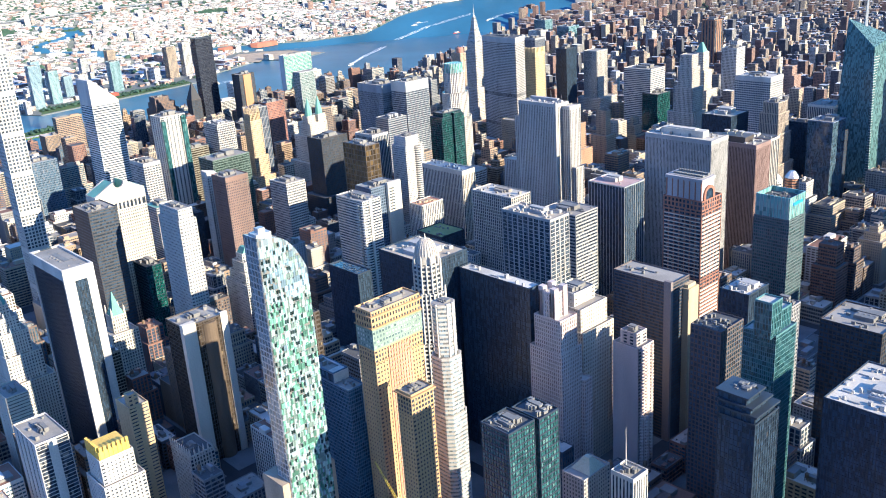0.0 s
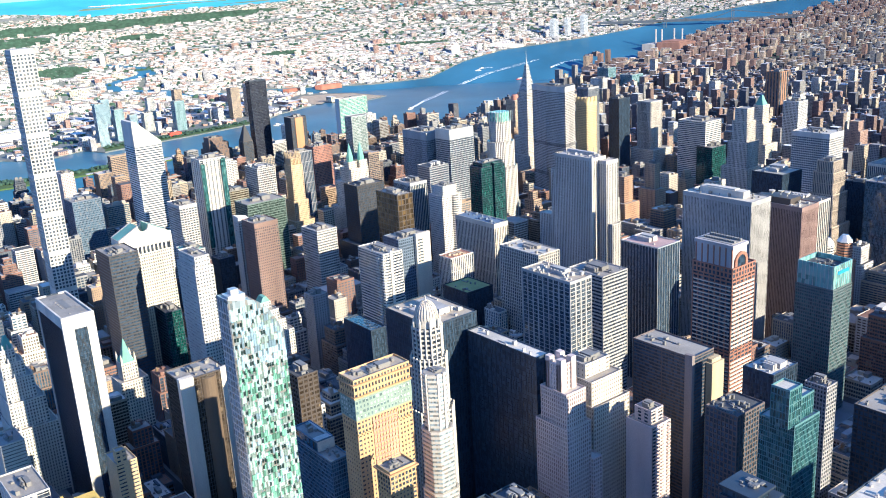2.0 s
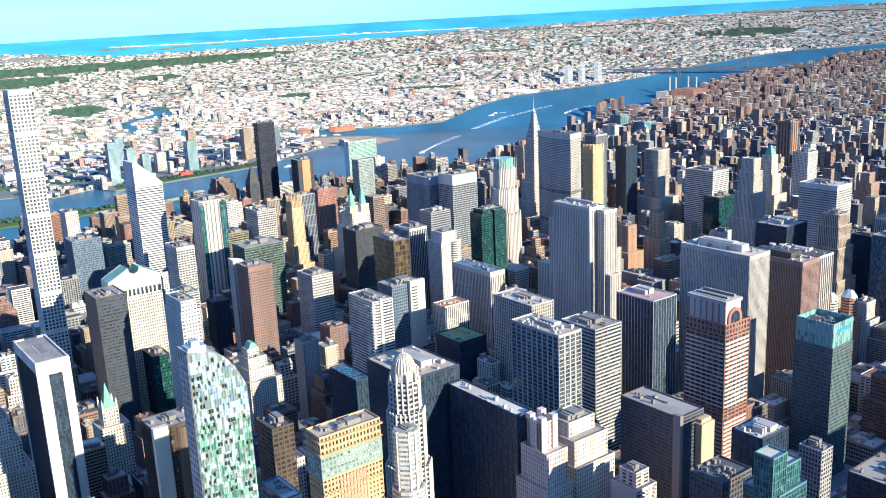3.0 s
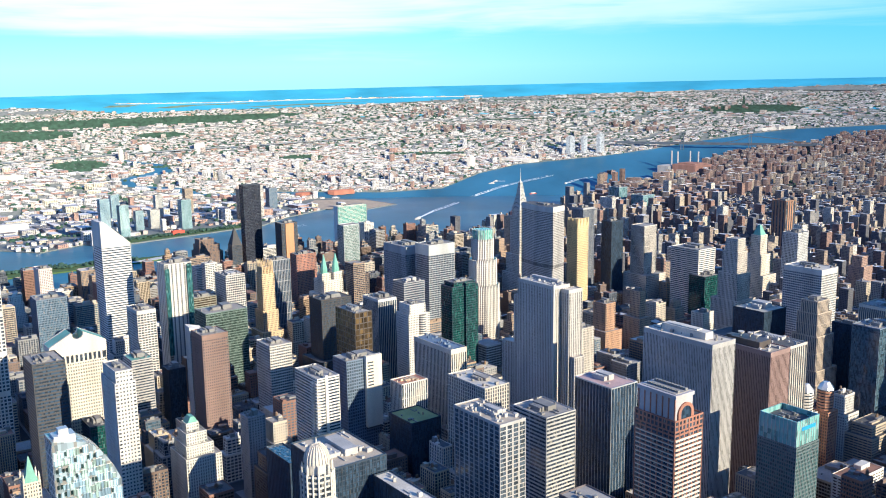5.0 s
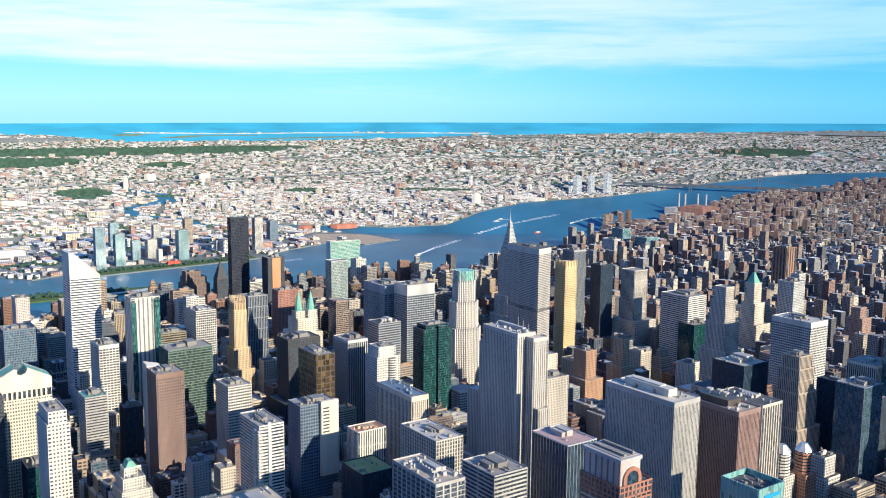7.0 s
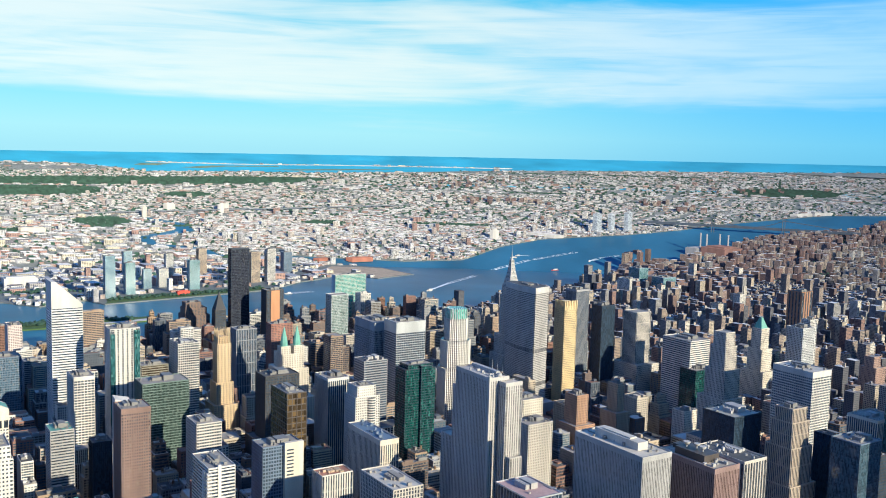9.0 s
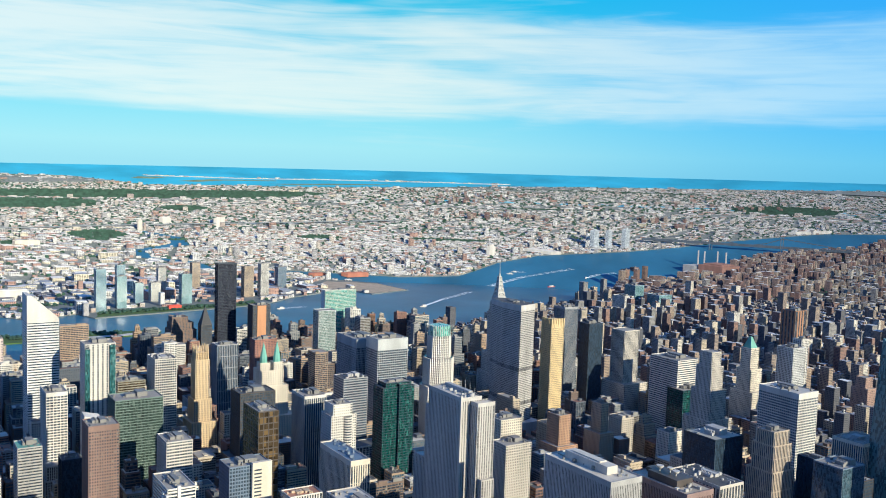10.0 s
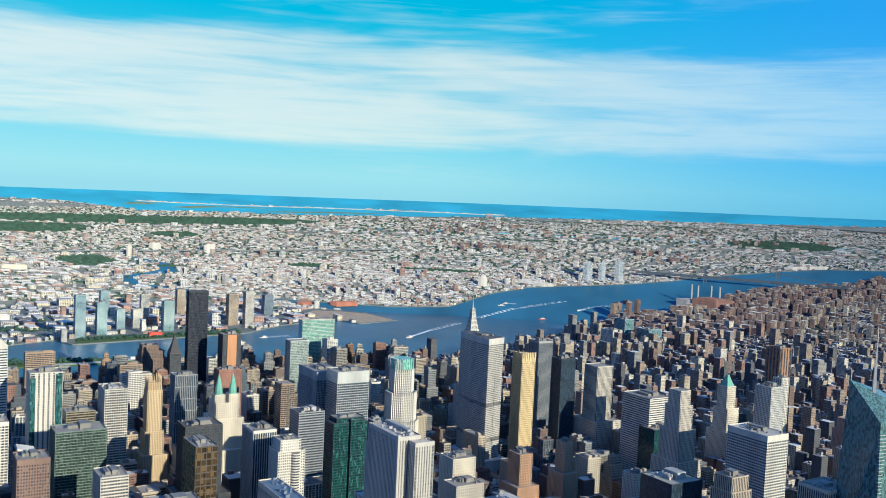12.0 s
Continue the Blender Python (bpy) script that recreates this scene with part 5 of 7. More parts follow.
office("beige stone office block with regular windows", CREAM, G_DARK, 100, 132, -70, -36, 150, storey=3.6, bay=3.2, pier=1.6, sill=1.6)
office("pale grey block with roof terraces", LIME, G_DARK, 66, 96, -60, -20, 128, storey=3.6, bay=2.8, pier=1.3, sill=1.4)


def crystal_tower():
    """Faceted glass tower with a slanted screen and mast."""
    b = Tower("glass_skyscraper", "faceted blue green glass tower with slanted top and white mast", ALU, glass("crystal_glass", (0.085, 0.155, 0.16), 0.15, 0.04, (0.12, 0.18, 0.19), (1.5, 1.5, 4.0)), -206, -404)
    low = [(-252, -440), (-186, -440), (-186, -372), (-252, -372)]
    top = [(-245, -426), (-203, -434), (-194, -388), (-240, -380)]
    z_top = (256, 270, 284, 244)
    b.core.loft([[(x, y, 0) for x, y in low], [(x, y, z) for (x, y), z in zip(top, z_top)]])
    for i in range(58):
        u = i / 62
        ring = [(a + (c - a) * u, d + (e - d) * u) for (a, d), (c, e) in zip(low, top)]
        g = [(-219 + (x + 219) * 1.004, -406 + (y + 406) * 1.004) for x, y in ring]
        b.wall.prism(g, u * 250, u * 250 + 0.8)
    FOOTPRINTS.append((-252, -186, -440, -372, 200))
    b.done()
    part("mast", Shape().turned(-214, -404, ((2.0, 240), (1.4, 290), (0.7, 325), (0.2, 350)), 8), WHITE, b.root, "white lattice mast")
    part("mast_frame", Shape().turned(-214, -404, ((3.4, 258), (1.8, 300), (0.6, 330)), 4), ALU, b.root)


crystal_tower()

# round-headed theatre district pair
for cx, cy, h, m in ((-240, -99, 112, WHITE), (-252, -122, 113, stone("brick_orange", (0.42, 0.21, 0.13)))):
    b = Tower("office_tower", "tower with faceted cylindrical head and silver cap", m, G_DARK, cx, cy)
    b.tier(cx - 11, cx + 11, cy - 10, cy + 10, 0, h - 30, storey=3.8, bay=3, pier=1.2, sill=1.4)
    for k in range(7):
        b.wall.turned(cx, cy, ((9.5, h - 30 + k * 3.6), (9.5, h - 28 + k * 3.6)), 12)
    b.core.turned(cx, cy, ((9.0, h - 30), (9.0, h - 5)), 12)
    b.house.turned(cx, cy, ((10, h - 5), (8.5, h - 2), (4, h + 3.5)), 8)
    b.done(None, ALU)

# ---- park-side hotels and flats, nearest the camera at the start ----
b = Tower("hotel_tower", "white brick hotel with crenellated golden crown", WHITE, G_DARK, -200, 818)
b.tier(-216, -184, 800, 832, 0, 92, storey=3.2, bay=3, pier=1.5, sill=1.5)
b.tier(-212, -188, 804, 830, 91, 112, storey=3.2, bay=3, pier=1.8, sill=1.6)
b.done()
gold = stone("gilded_tile", (0.75, 0.50, 0.10), 0.5)
part("golden_crown", Shape().box(-211, -189, 806, 829, 110, 118), gold, b.root, "golden tiled crown")
for k in range(7):
    part("merlon", Shape().box(-211.5, -209.5, 806 + k * 3.4, 808 + k * 3.4, 112, 122), gold, b.root)
    part("merlon", Shape().box(-208 + k * 3.0, -206 + k * 3.0, 827.5, 829.5, 112, 122), gold, b.root)
b = Tower("hotel_tower", "golden brick hotel with a roof turret", stone("honey_brick", (0.56, 0.41, 0.23)), G_DARK, -125, 770)
b.tier(-138, -112, 757, 774, 0, 104, storey=3.2, bay=5.6, pier=4.6, sill=2.0)
b.tier(-136, -128, 764, 772, 103, 114, storey=4, bay=4, pier=2, sill=2)
b.gear(-136, -114, 758, 773, 104, 0.25, 4, 8)
b.done()
b = Tower("apartment_tower", "white stone block with tall blank window strips", WHITE, G_DARK, -120, 838)
b.tier(-143, -96, 826, 852, 0, 108, storey=3.2, bay=9, pier=7, sill=0.4)
b.gear(-140, -100, 828, 850, 108, 0.3, 4, 14)
b.done()
b = Tower("hotel_tower", "stepped white art deco hotel with copper peak", stone("ivory_brick", (0.62, 0.58, 0.50)), G_DARK, 75, 800)
for g, z0, z1 in ((14, 0, 74), (8, 73, 100), (2, 99, 122), (-3, 121, 136), (-8, 135, 148)):
    b.tier(62 - g, 90 + g * 0.6, 782 - g, 806 + g * 0.2, z0, z1, storey=3.3, bay=2.6, pier=1.5, sill=1.5)
    for k in range(4):
        b.wall.turned(62 - g + 1, 782 - g + 1 + k * (22 + g) / 3.2, ((0.9, z1 - 2), (0.8, z1 + 2.5), (0.1, z1 + 5)), 6)
b.done()
part("copper_peak", Shape().loft([[(72, 790, 147), (82, 790, 147), (82, 800, 147), (72, 800, 147)], [(75.5, 793.5, 160), (78.5, 793.5, 160), (78.5, 796.5, 160), (75.5, 796.5, 160)]]), COPPER, b.root, "green copper peak")
b = Tower("stone_tower", "cream tower with a pointed green spire roof", CREAM, G_DARK, 88, 684)
b.tier(74, 102, 668, 698, 0, 78, storey=3.5, bay=2.8, pier=1.4, sill=1.5)
b.tier(80, 96, 676, 692, 77, 96, storey=3.5, bay=2.6, pier=1.4, sill=1.5)
b.done()
part("spire_roof", Shape().loft([[(81, 677, 95), (95, 677, 95), (95, 691, 95), (81, 691, 95)], [(84, 680, 103), (92, 680, 103), (92, 688, 103), (84, 688, 103)], [(87.6, 683.6, 120), (88.4, 683.6, 120), (88.4, 684.4, 120), (87.6, 684.4, 120)]]), COPPER, b.root, "pointed green copper roof")
for dx in (-7, 7):
    for dy in (-7, 7):
        part("pinnacle", Shape().turned(88 + dx, 684 + dy, ((1.2, 94), (1.0, 101), (0.1, 106)), 6), CREAM, b.root)


# ---- small neighbours of the near blocks ----
b = Tower("apartment_tower", "white block with tall uprights and a rooftop flagpole", WHITE, G_DARK, -505, 580, "building")
b.tier(-518, -500, 590, 606, 0, 119, storey=20, bay=2.6, pier=1.3, sill=0.6, crown=3)
b.gear(-517, -501, 591, 605, 119, 0.35, 4, 10)
b.done(GRAVEL)
part("flagpole", Shape().turned(-507, 599, ((0.45, 118), (0.3, 138), (0.12, 150)), 8), WHITE, b.root, "white flagpole")
b = Tower("hotel_tower", "grey hotel with a low pale pyramid roof", stone("mouse_stone", (0.36, 0.33, 0.30)), G_DARK, -452, 585)
b.tier(-466, -446, 562, 592, 0, 88, storey=3.4, bay=2.6, pier=1.4, sill=1.4)
b.done(GRAVEL)
part("pyramid_roof", Shape().loft([[(-465, 566, 87), (-448, 566, 87), (-448, 584, 87), (-465, 584, 87)], [(-459, 573, 96), (-454, 573, 96), (-454, 577, 96), (-459, 577, 96)]]), stone("lead_roof", (0.46, 0.46, 0.34)), b.root, "pale pyramid roof")
b = Tower("apartment_tower", "plain cream slab with few windows beside the park", stone("pale_cream_brick", (0.62, 0.56, 0.45)), G_DARK, -20, 840, "building")
b.tier(-10, 22, 812, 832, 0, 92, storey=3.2, bay=10, pier=9.2, sill=2.4)
b.gear(-8, 20, 814, 830, 92, 0.4, 4, 8)
b.done(GRAVEL)
b = Tower("hotel_tower", "ornate grey stone club with pinnacled roofline", LIME, G_DARK, -150, 735)
b.tier(-172, -138, 722, 745, 0, 58, storey=3.6, bay=2.6, pier=1.2, sill=1.2)
for k in range(9):
    b.wall.turned(-171 + k * 4.1, 744.4, ((0.8, 55), (0.7, 61), (0.1, 65)), 6)
    if k < 6:
        b.wall.turned(-171.4, 723 + k * 4.2, ((0.8, 55), (0.7, 61), (0.1, 65)), 6)
b.gear(-170, -140, 724, 743, 58, 0.3, 4, 8)
b.done(TAR)


def tower_crane():
    """Yellow crane boom with a lattice jib beside the brick tower."""
    root = new("tower_crane")
    root.location = (-420, 722, 0)
    tagged(root, "yellow lattice tower crane with raised boom", "crane")
    yellow = stone("crane_yellow", (0.72, 0.52, 0.06), 0.5)
    mast = Shape()
    for sx in (-1, 1):
        for sy in (-1, 1):
            mast.box(-420 + sx * 0.9 - 0.12, -420 + sx * 0.9 + 0.12, 722 + sy * 0.9 - 0.12, 722 + sy * 0.9 + 0.12, 0, 118)
    for k in range(40):
        mast.box(-421, -419, 721 + (k % 2) * 1.8, 721.2 + (k % 2) * 1.8, k * 2.95, k * 2.95 + 0.2)
    tagged(part("mast", mast, yellow, root), kind="stuff")
    a, c = Vector((-420, 722, 119)), Vector((-378, 706, 122))
    boom = Shape()
    side = Vector((0.3, 0.9, 0)).normalized()
    for off, up in ((-0.7, 0), (0.7, 0), (0, 1.2)):
        p, q = a + side * off + Vector((0, 0, up)), c + side * off * 0.4 + Vector((0, 0, up * 0.5))
        boom.loft([[p + Vector((0, -0.12, -0.12)), p + Vector((0, 0.12, -0.12)), p + Vector((0, 0.12, 0.12)), p + Vector((0, -0.12, 0.12))], [q + Vector((0, -0.12, -0.12)), q + Vector((0, 0.12, -0.12)), q + Vector((0, 0.12, 0.12)), q + Vector((0, -0.12, 0.12))]])
    for k in range(16):
        p = a.lerp(c, k / 16)
        boom.box(p.x - 0.1, p.x + 0.1, p.y - 0.7, p.y + 0.7, p.z - 0.1, p.z + 0.1)
    tagged(part("boom", boom, yellow, root, "raised yellow lattice boom"), kind="stuff")
    part("cab", Shape().box(-422, -418.4, 720.6, 723.4, 117, 120), WHITE, root, "small white cab")


tower_crane()


# ---- further neighbours ----
office("deep blue glass slab between paler towers", BLACK, G_BLACK, 366, 392, 424, 448, 90, roof=TAR, storey=3.8, bay=2.4, pier=0.2, sill=0.5)
b = Tower("stone_tower", "ornate white stone building with terraces and green roof house", stone("ivory_brick", (0.62, 0.58, 0.50)), G_DARK, 90, 521)
for g, z0, z1 in ((14, 0, 84), (8, 83, 96), (3, 95, 108), (-3, 107, 117)):
    b.tier(80 - g, 100 + g, 512 - g, 530 + g * 0.5, z0, z1, storey=3.5, bay=2.6, pier=1.3, sill=1.3)
    b.gear(80 - g, 100 + g, 512 - g, 530 + g * 0.5, z1, 0.0, 3, 9)
b.done(GRAVEL)
part("copper_house", Shape().loft([[(84, 515, 116), (97, 515, 116), (97, 527, 116), (84, 527, 116)], [(85, 519, 123), (96, 519, 123), (96, 523, 123), (85, 523, 123)]]), COPPER, b.root, "small green copper roof house")
office("olive brown glass block with flat roof", stone("olive_panel", (0.22, 0.21, 0.17), 0.5), G_BRONZE, 570, 604, 292, 333, 135, roof=GRAVEL, storey=3.8, bay=50, pier=0.4, sill=1.4)
office("blue gridded glass block near the river", SLATE, G_BLUE, 845, 882, 462, 495, 107, roof=GRAVEL, storey=3.8, bay=2.6, pier=0.4, sill=1.0)
office("grey louvred block with flat roof", GREY, G_DARK, 897, 927, 420, 451, 86, roof=GRAVEL, storey=3.6, bay=40, pier=0.5, sill=1.8)
office("pinkish brick apartment slab above the river", PINK, G_DARK, 1060, 1102, 430, 455, 122, name="apartment_tower", storey=3.1, bay=3.2, pier=1.5, sill=1.4)
b = office("narrow white tower with a slanted cap", WHITE, G_DARK, 331, 347, 408, 428, 146, gear=None, storey=3.8, bay=2.6, pier=1.3, sill=1.6)
part("slanted_cap", Shape().loft([[(331, 408, 145), (347, 408, 145), (347, 428, 145), (331, 428, 145)], [(331, 408, 146), (347, 408, 150), (347, 428, 155), (331, 428, 153)]]), WHITE, b.root, "slanted white cap")
b = Tower("stone_tower", "stepped reddish brick tower with ribbed shaft", stone("rose_brick", (0.40, 0.26, 0.20)), G_DARK, 160, -920)
for g, z0, z1 in ((10, 0, 62), (4, 61, 92), (-3, 91, 112)):
    b.tier(147 - g, 173 + g, -932 - g, -905 + g * 0.4, z0, z1, storey=3.5, bay=2.6, pier=1.3, sill=1.1)
b.done()
b = office("dark glass office tower with a pale edge", BLACK, G_BLACK, -190, -152, -312, -296, 141, roof=TAR, storey=3.9, bay=2.4, pier=0.2, sill=0.5)
part("edge_panel", Shape().box(-190.6, -189.8, -312.4, -303, 0, 142).box(-190.5, -186, -312.6, -311.2, 0, 142), stone("khaki_panel", (0.30, 0.29, 0.25)), b.root, "plain khaki end panel")
office("pale blue hospital block near the river", stone("pale_blue_panel", (0.30, 0.42, 0.46), 0.4), G_TEAL, 1374, 1430, -1690, -1630, 68, roof=GRAVEL, storey=3.9, bay=3, pier=0.3, sill=1.2)
office("white hospital slab near the river", WHITE, G_DARK, 1352, 1410, -1490, -1450, 76, roof=WHITEROOF, storey=3.7, bay=3, pier=0.8, sill=1.6)
office("teal glass research tower near the river", stone("pale_blue_panel", (0.30, 0.42, 0.46), 0.4), G_TEAL, 1472, 1525, -1655, -1613, 90, roof=GRAVEL, storey=3.9, bay=3, pier=0.3, sill=1.0)
office("cream apartment block among lower roofs", CREAM, G_DARK, 850, 880, -1330, -1294, 80, name="apartment_tower", storey=3.1, bay=3.2, pier=1.4, sill=1.3)
office("slim white apartment tower among lower roofs", WHITE, G_DARK, 806, 828, -1352, -1327, 111, name="apartment_tower", storey=3.1, bay=3.2, pier=1.4, sill=1.3)
office("small cream loft block with setbacks", CREAM, G_DARK, 100, 124, -372, -344, 94, storey=3.6, bay=2.8, pier=1.4, sill=1.4)
office("tall pale slab tower south of the centre", stone("pale_grey_panel", (0.56, 0.55, 0.52)), G_SMOKE, 205, 240, -800, -765, 168, roof=GRAVEL, storey=3.2, bay=3.0, pier=1.1, sill=1.1)
office("smooth blue mirror glass tower with sheer sides", SLATE, glass("mirror_blue_glass", (0.05, 0.085, 0.11), 0.06, 0.03, (0.12, 0.16, 0.18), spec=0.8), -249, -212, -282, -241, 159, name="glass_tower", roof=GRAVEL, storey=3.9, bay=1.8, pier=0.06, sill=0.12, deep=0.12)
office("dark brown block beside a mirror glass tower", DARKB, G_BLACK, -236, -206, -322, -290, 132, roof=WHITEROOF, storey=3.9, bay=40, pier=0.3, sill=1.0)


# ---- the blocks between ----
BRICKS = [stone("infill_%s" % n, c) for n, c in (("sand", (0.44, 0.36, 0.26)), ("buff", (0.50, 0.43, 0.34)), ("brick", (0.25, 0.135, 0.10)), ("umber", (0.17, 0.12, 0.095)), ("ash", (0.27, 0.265, 0.26)), ("chalk", (0.64, 0.60, 0.53)), ("tan", (0.36, 0.255, 0.17)), ("slate", (0.10, 0.11, 0.13)))]
WALL_WORDS = ["sand coloured stone", "buff brick", "red brick", "dark umber brick", "ash grey stone", "chalk white brick", "tan brick", "slate grey panel"]
ROOFS = [GRAVEL, TAR, WHITEROOF, TAR, stone("roof_rust", (0.24, 0.13, 0.09))]
TANK = stone("tank_wood", (0.20, 0.13, 0.08))
rand = random.Random(42)
BEYOND = {}
made = 0


def blocked(x0, x1, y0, y1):
    return any(x0 < b + 2 and x1 > a - 2 and y0 < d + 2 and y1 > c - 2 for a, b, c, d, _ in FOOTPRINTS)


def infill(x0, x1, y0, y1, h, split):
    """One ordinary city building: wall grid, glass, roof, roof houses and a water tank."""
    global made
    made += 1
    k = rand.choices(range(8), weights=(5, 4, 4, 3, 4, 3, 4, 3))[0]
    wall, core, roof, top = Shape(), Shape(), Shape(), Shape()
    decks = []
    flats = h < 75
    storey = rand.choice((3.3, 3.5, 3.8))
    bay = rand.choice((2.6, 3.0, 3.6, 5.0))
    pier, sill = rand.choice(((1.3, 1.5), (1.6, 1.7), (0.5, 1.7), (1.2, 0.6), (0.3, 1.2)))
    tiers = [(x0, x1, y0, y1, 0, h)]
    if h > 40 and rand.random() < 0.55:
        a, b, c = rand.uniform(0.10, 0.2) * (x1 - x0), rand.uniform(0.08, 0.18) * (y1 - y0), rand.uniform(0.55, 0.8) * h
        tiers = [(x0, x1, y0, y1, 0, c), (x0 + a, x1 - a, y0 + b, y1 - b, c - 1, h)]
        if h > 70 and rand.random() < 0.5:
            tiers[1] = (x0 + a, x1 - a, y0 + b, y1 - b, c - 1, c + (h - c) * 0.6)
            tiers.append((x0 + 2 * a, x1 - 2 * a, y0 + 1.8 * b, y1 - 1.8 * b, c + (h - c) * 0.6 - 1, h))
    for a0, a1, b0, b1, z0, z1 in tiers:
        core.pile(a0 + 0.35, a1 - 0.35, b0 + 0.35, b1 - 0.35, z0, z1 - 0.8)
        n = max(1, int((z1 - z0) / storey))
        for i in range(n + 1):
            z = z0 + (z1 - z0 - sill / 2) * i / n
            wall.pile(a0 + 0.08, a1 - 0.08, b0 + 0.08, b1 - 0.08, max(z0, z - sill / 2), z + sill / 2)
        nx, ny = max(1, int((a1 - a0) / bay)), max(1, int((b1 - b0) / bay))
        for i in range(nx + 1):
            p = a0 + (a1 - a0 - pier) * i / nx
            wall.pile(p, p + pier, b0, b0 + 0.6, z0, z1)
            wall.pile(p, p + pier, b1 - 0.6, b1, z0, z1)
        for i in range(1, ny):
            p = b0 + (b1 - b0 - pier) * i / ny
            wall.pile(a0, a0 + 0.6, p, p + pier, z0, z1)
            wall.pile(a1 - 0.6, a1, p, p + pier, z0, z1)
        roof.box(a0 + 0.4, a1 - 0.4, b0 + 0.4, b1 - 0.4, z1 - 0.3, z1 + 0.75)
        decks.append(Shape().box(a0 + 0.4, a1 - 0.4, b0 + 0.4, b1 - 0.4, z1 - 0.3, z1 + 0.75))
        for q in ((a0, a1, b0, b0 + 0.4), (a0, a1, b1 - 0.4, b1), (a0, a0 + 0.4, b0 + 0.4, b1 - 0.4), (a1 - 0.4, a1, b0 + 0.4, b1 - 0.4)):
            wall.pile(*q, z1, z1 + 1.5)
    a0, a1, b0, b1, z0, z1 = tiers[-1]
    w, d = a1 - a0, b1 - b0
    for _ in range(rand.randint(2, 4)):
        s, u = rand.uniform(0.14, 0.4) * w, rand.uniform(0.14, 0.4) * d
        p, q = rand.uniform(a0 + 0.6, a1 - s - 0.6), rand.uniform(b0 + 0.6, b1 - u - 0.6)
        (wall if rand.random() < 0.5 else top).box(p, p + s, q, q + u, z1 + 0.5, z1 + rand.uniform(2, 6))
    for _ in range(5):
        p, q = rand.uniform(a0 + 1, a1 - 2.5), rand.uniform(b0 + 1, b1 - 2.5)
        top.box(p, p + rand.uniform(0.8, 2), q, q + rand.uniform(0.8, 2), z1 + 0.5, z1 + rand.uniform(1.2, 2.6))
    tank = None
    if h < 90 and rand.random() < 0.5:
        p, q = rand.uniform(a0 + 3, a1 - 3), rand.uniform(b0 + 3, b1 - 3)
        tank = Shape().turned(p, q, ((1.7, z1 + 4), (1.7, z1 + 7.4), (0.1, z1 + 9)), 10)
        for sx in (-1, 1):
            for sy in (-1, 1):
                tank.box(p + sx * 1.2 - 0.12, p + sx * 1.2 + 0.12, q + sy * 1.2 - 0.12, q + sy * 1.2 + 0.12, z1 + 0.5, z1 + 4.1)
    pane = rand.choice((G_DARK, G_DARK, G_BLUE, G_BRONZE, G_BLACK))
    kind = ("sandstone_", "buff_brick_", "red_brick_", "dark_brick_", "grey_stone_", "white_brick_", "tan_brick_", "panelled_")[k] + ("apartment_building" if flats else "office_building")
    if math.hypot(x0 + 825, y0 - 800) > 1850 or x1 < -672:
        for j, piece in enumerate((wall, core, roof, top) + ((tank,) if tank else ())):
            s = BEYOND.setdefault((BRICKS[k], pane, ROOFS[made % 5], STEEL, TANK)[j].name, Shape())
            n = len(s.v)
            s.v += piece.v
            s.f += [tuple(q + n for q in f) for f in piece.f]
        return
    words = "%s %s with %s" % (WALL_WORDS[k], "apartment building" if flats else "office building", "stepped upper floors" if len(tiers) > 1 else ("a rooftop water tank" if tank else "flat roof and roof houses"))
    if split:
        root = new(kind)
        root.location = ((x0 + x1) / 2, (y0 + y1) / 2, 0)
        tagged(root, words, "building")
        tagged(part("facade_grid", wall, BRICKS[k], root), kind="stuff")
        part("glazing", core, pane, root)
        for flat in decks:
            deck = part("roof", flat, ROOFS[made % 5], root)
        tagged(part("roof_plant", top, STEEL, deck), kind="stuff")
        if tank:
            part("water_tank", tank, TANK, deck, "wooden roof water tank")
    else:
        root = new(kind)
        root.location = ((x0 + x1) / 2, (y0 + y1) / 2, 0)
        tagged(root, words, "building")
        tagged(part("facade_grid", wall, BRICKS[k], root), kind="stuff")
        part("glazing", core, pane, root)
        part("roof", roof, ROOFS[made % 5], root)


def block_height(x, y):
    """How tall the ordinary buildings stand, district by district."""
    core = -420 < x < 740 and -620 < y < 700
    if core:
        h = rand.choices((rand.uniform(18, 40), rand.uniform(40, 68), rand.uniform(68, 90)), weights=(6, 6, 2))[0]
    elif x >= 740:
        h = rand.choices((rand.uniform(15, 30), rand.uniform(30, 65), rand.uniform(65, 110)), weights=(6, 5, 3))[0]
    else:
        h = rand.choices((rand.uniform(14, 30), rand.uniform(30, 62), rand.uniform(62, 90)), weights=(6, 4, 1))[0]
    if x < -420 and 60 < y < 520:
        h = rand.uniform(12, 34) if rand.random() < 0.8 else rand.uniform(34, 52)
    if y > 700:
        h = min(h, 70)
    return h


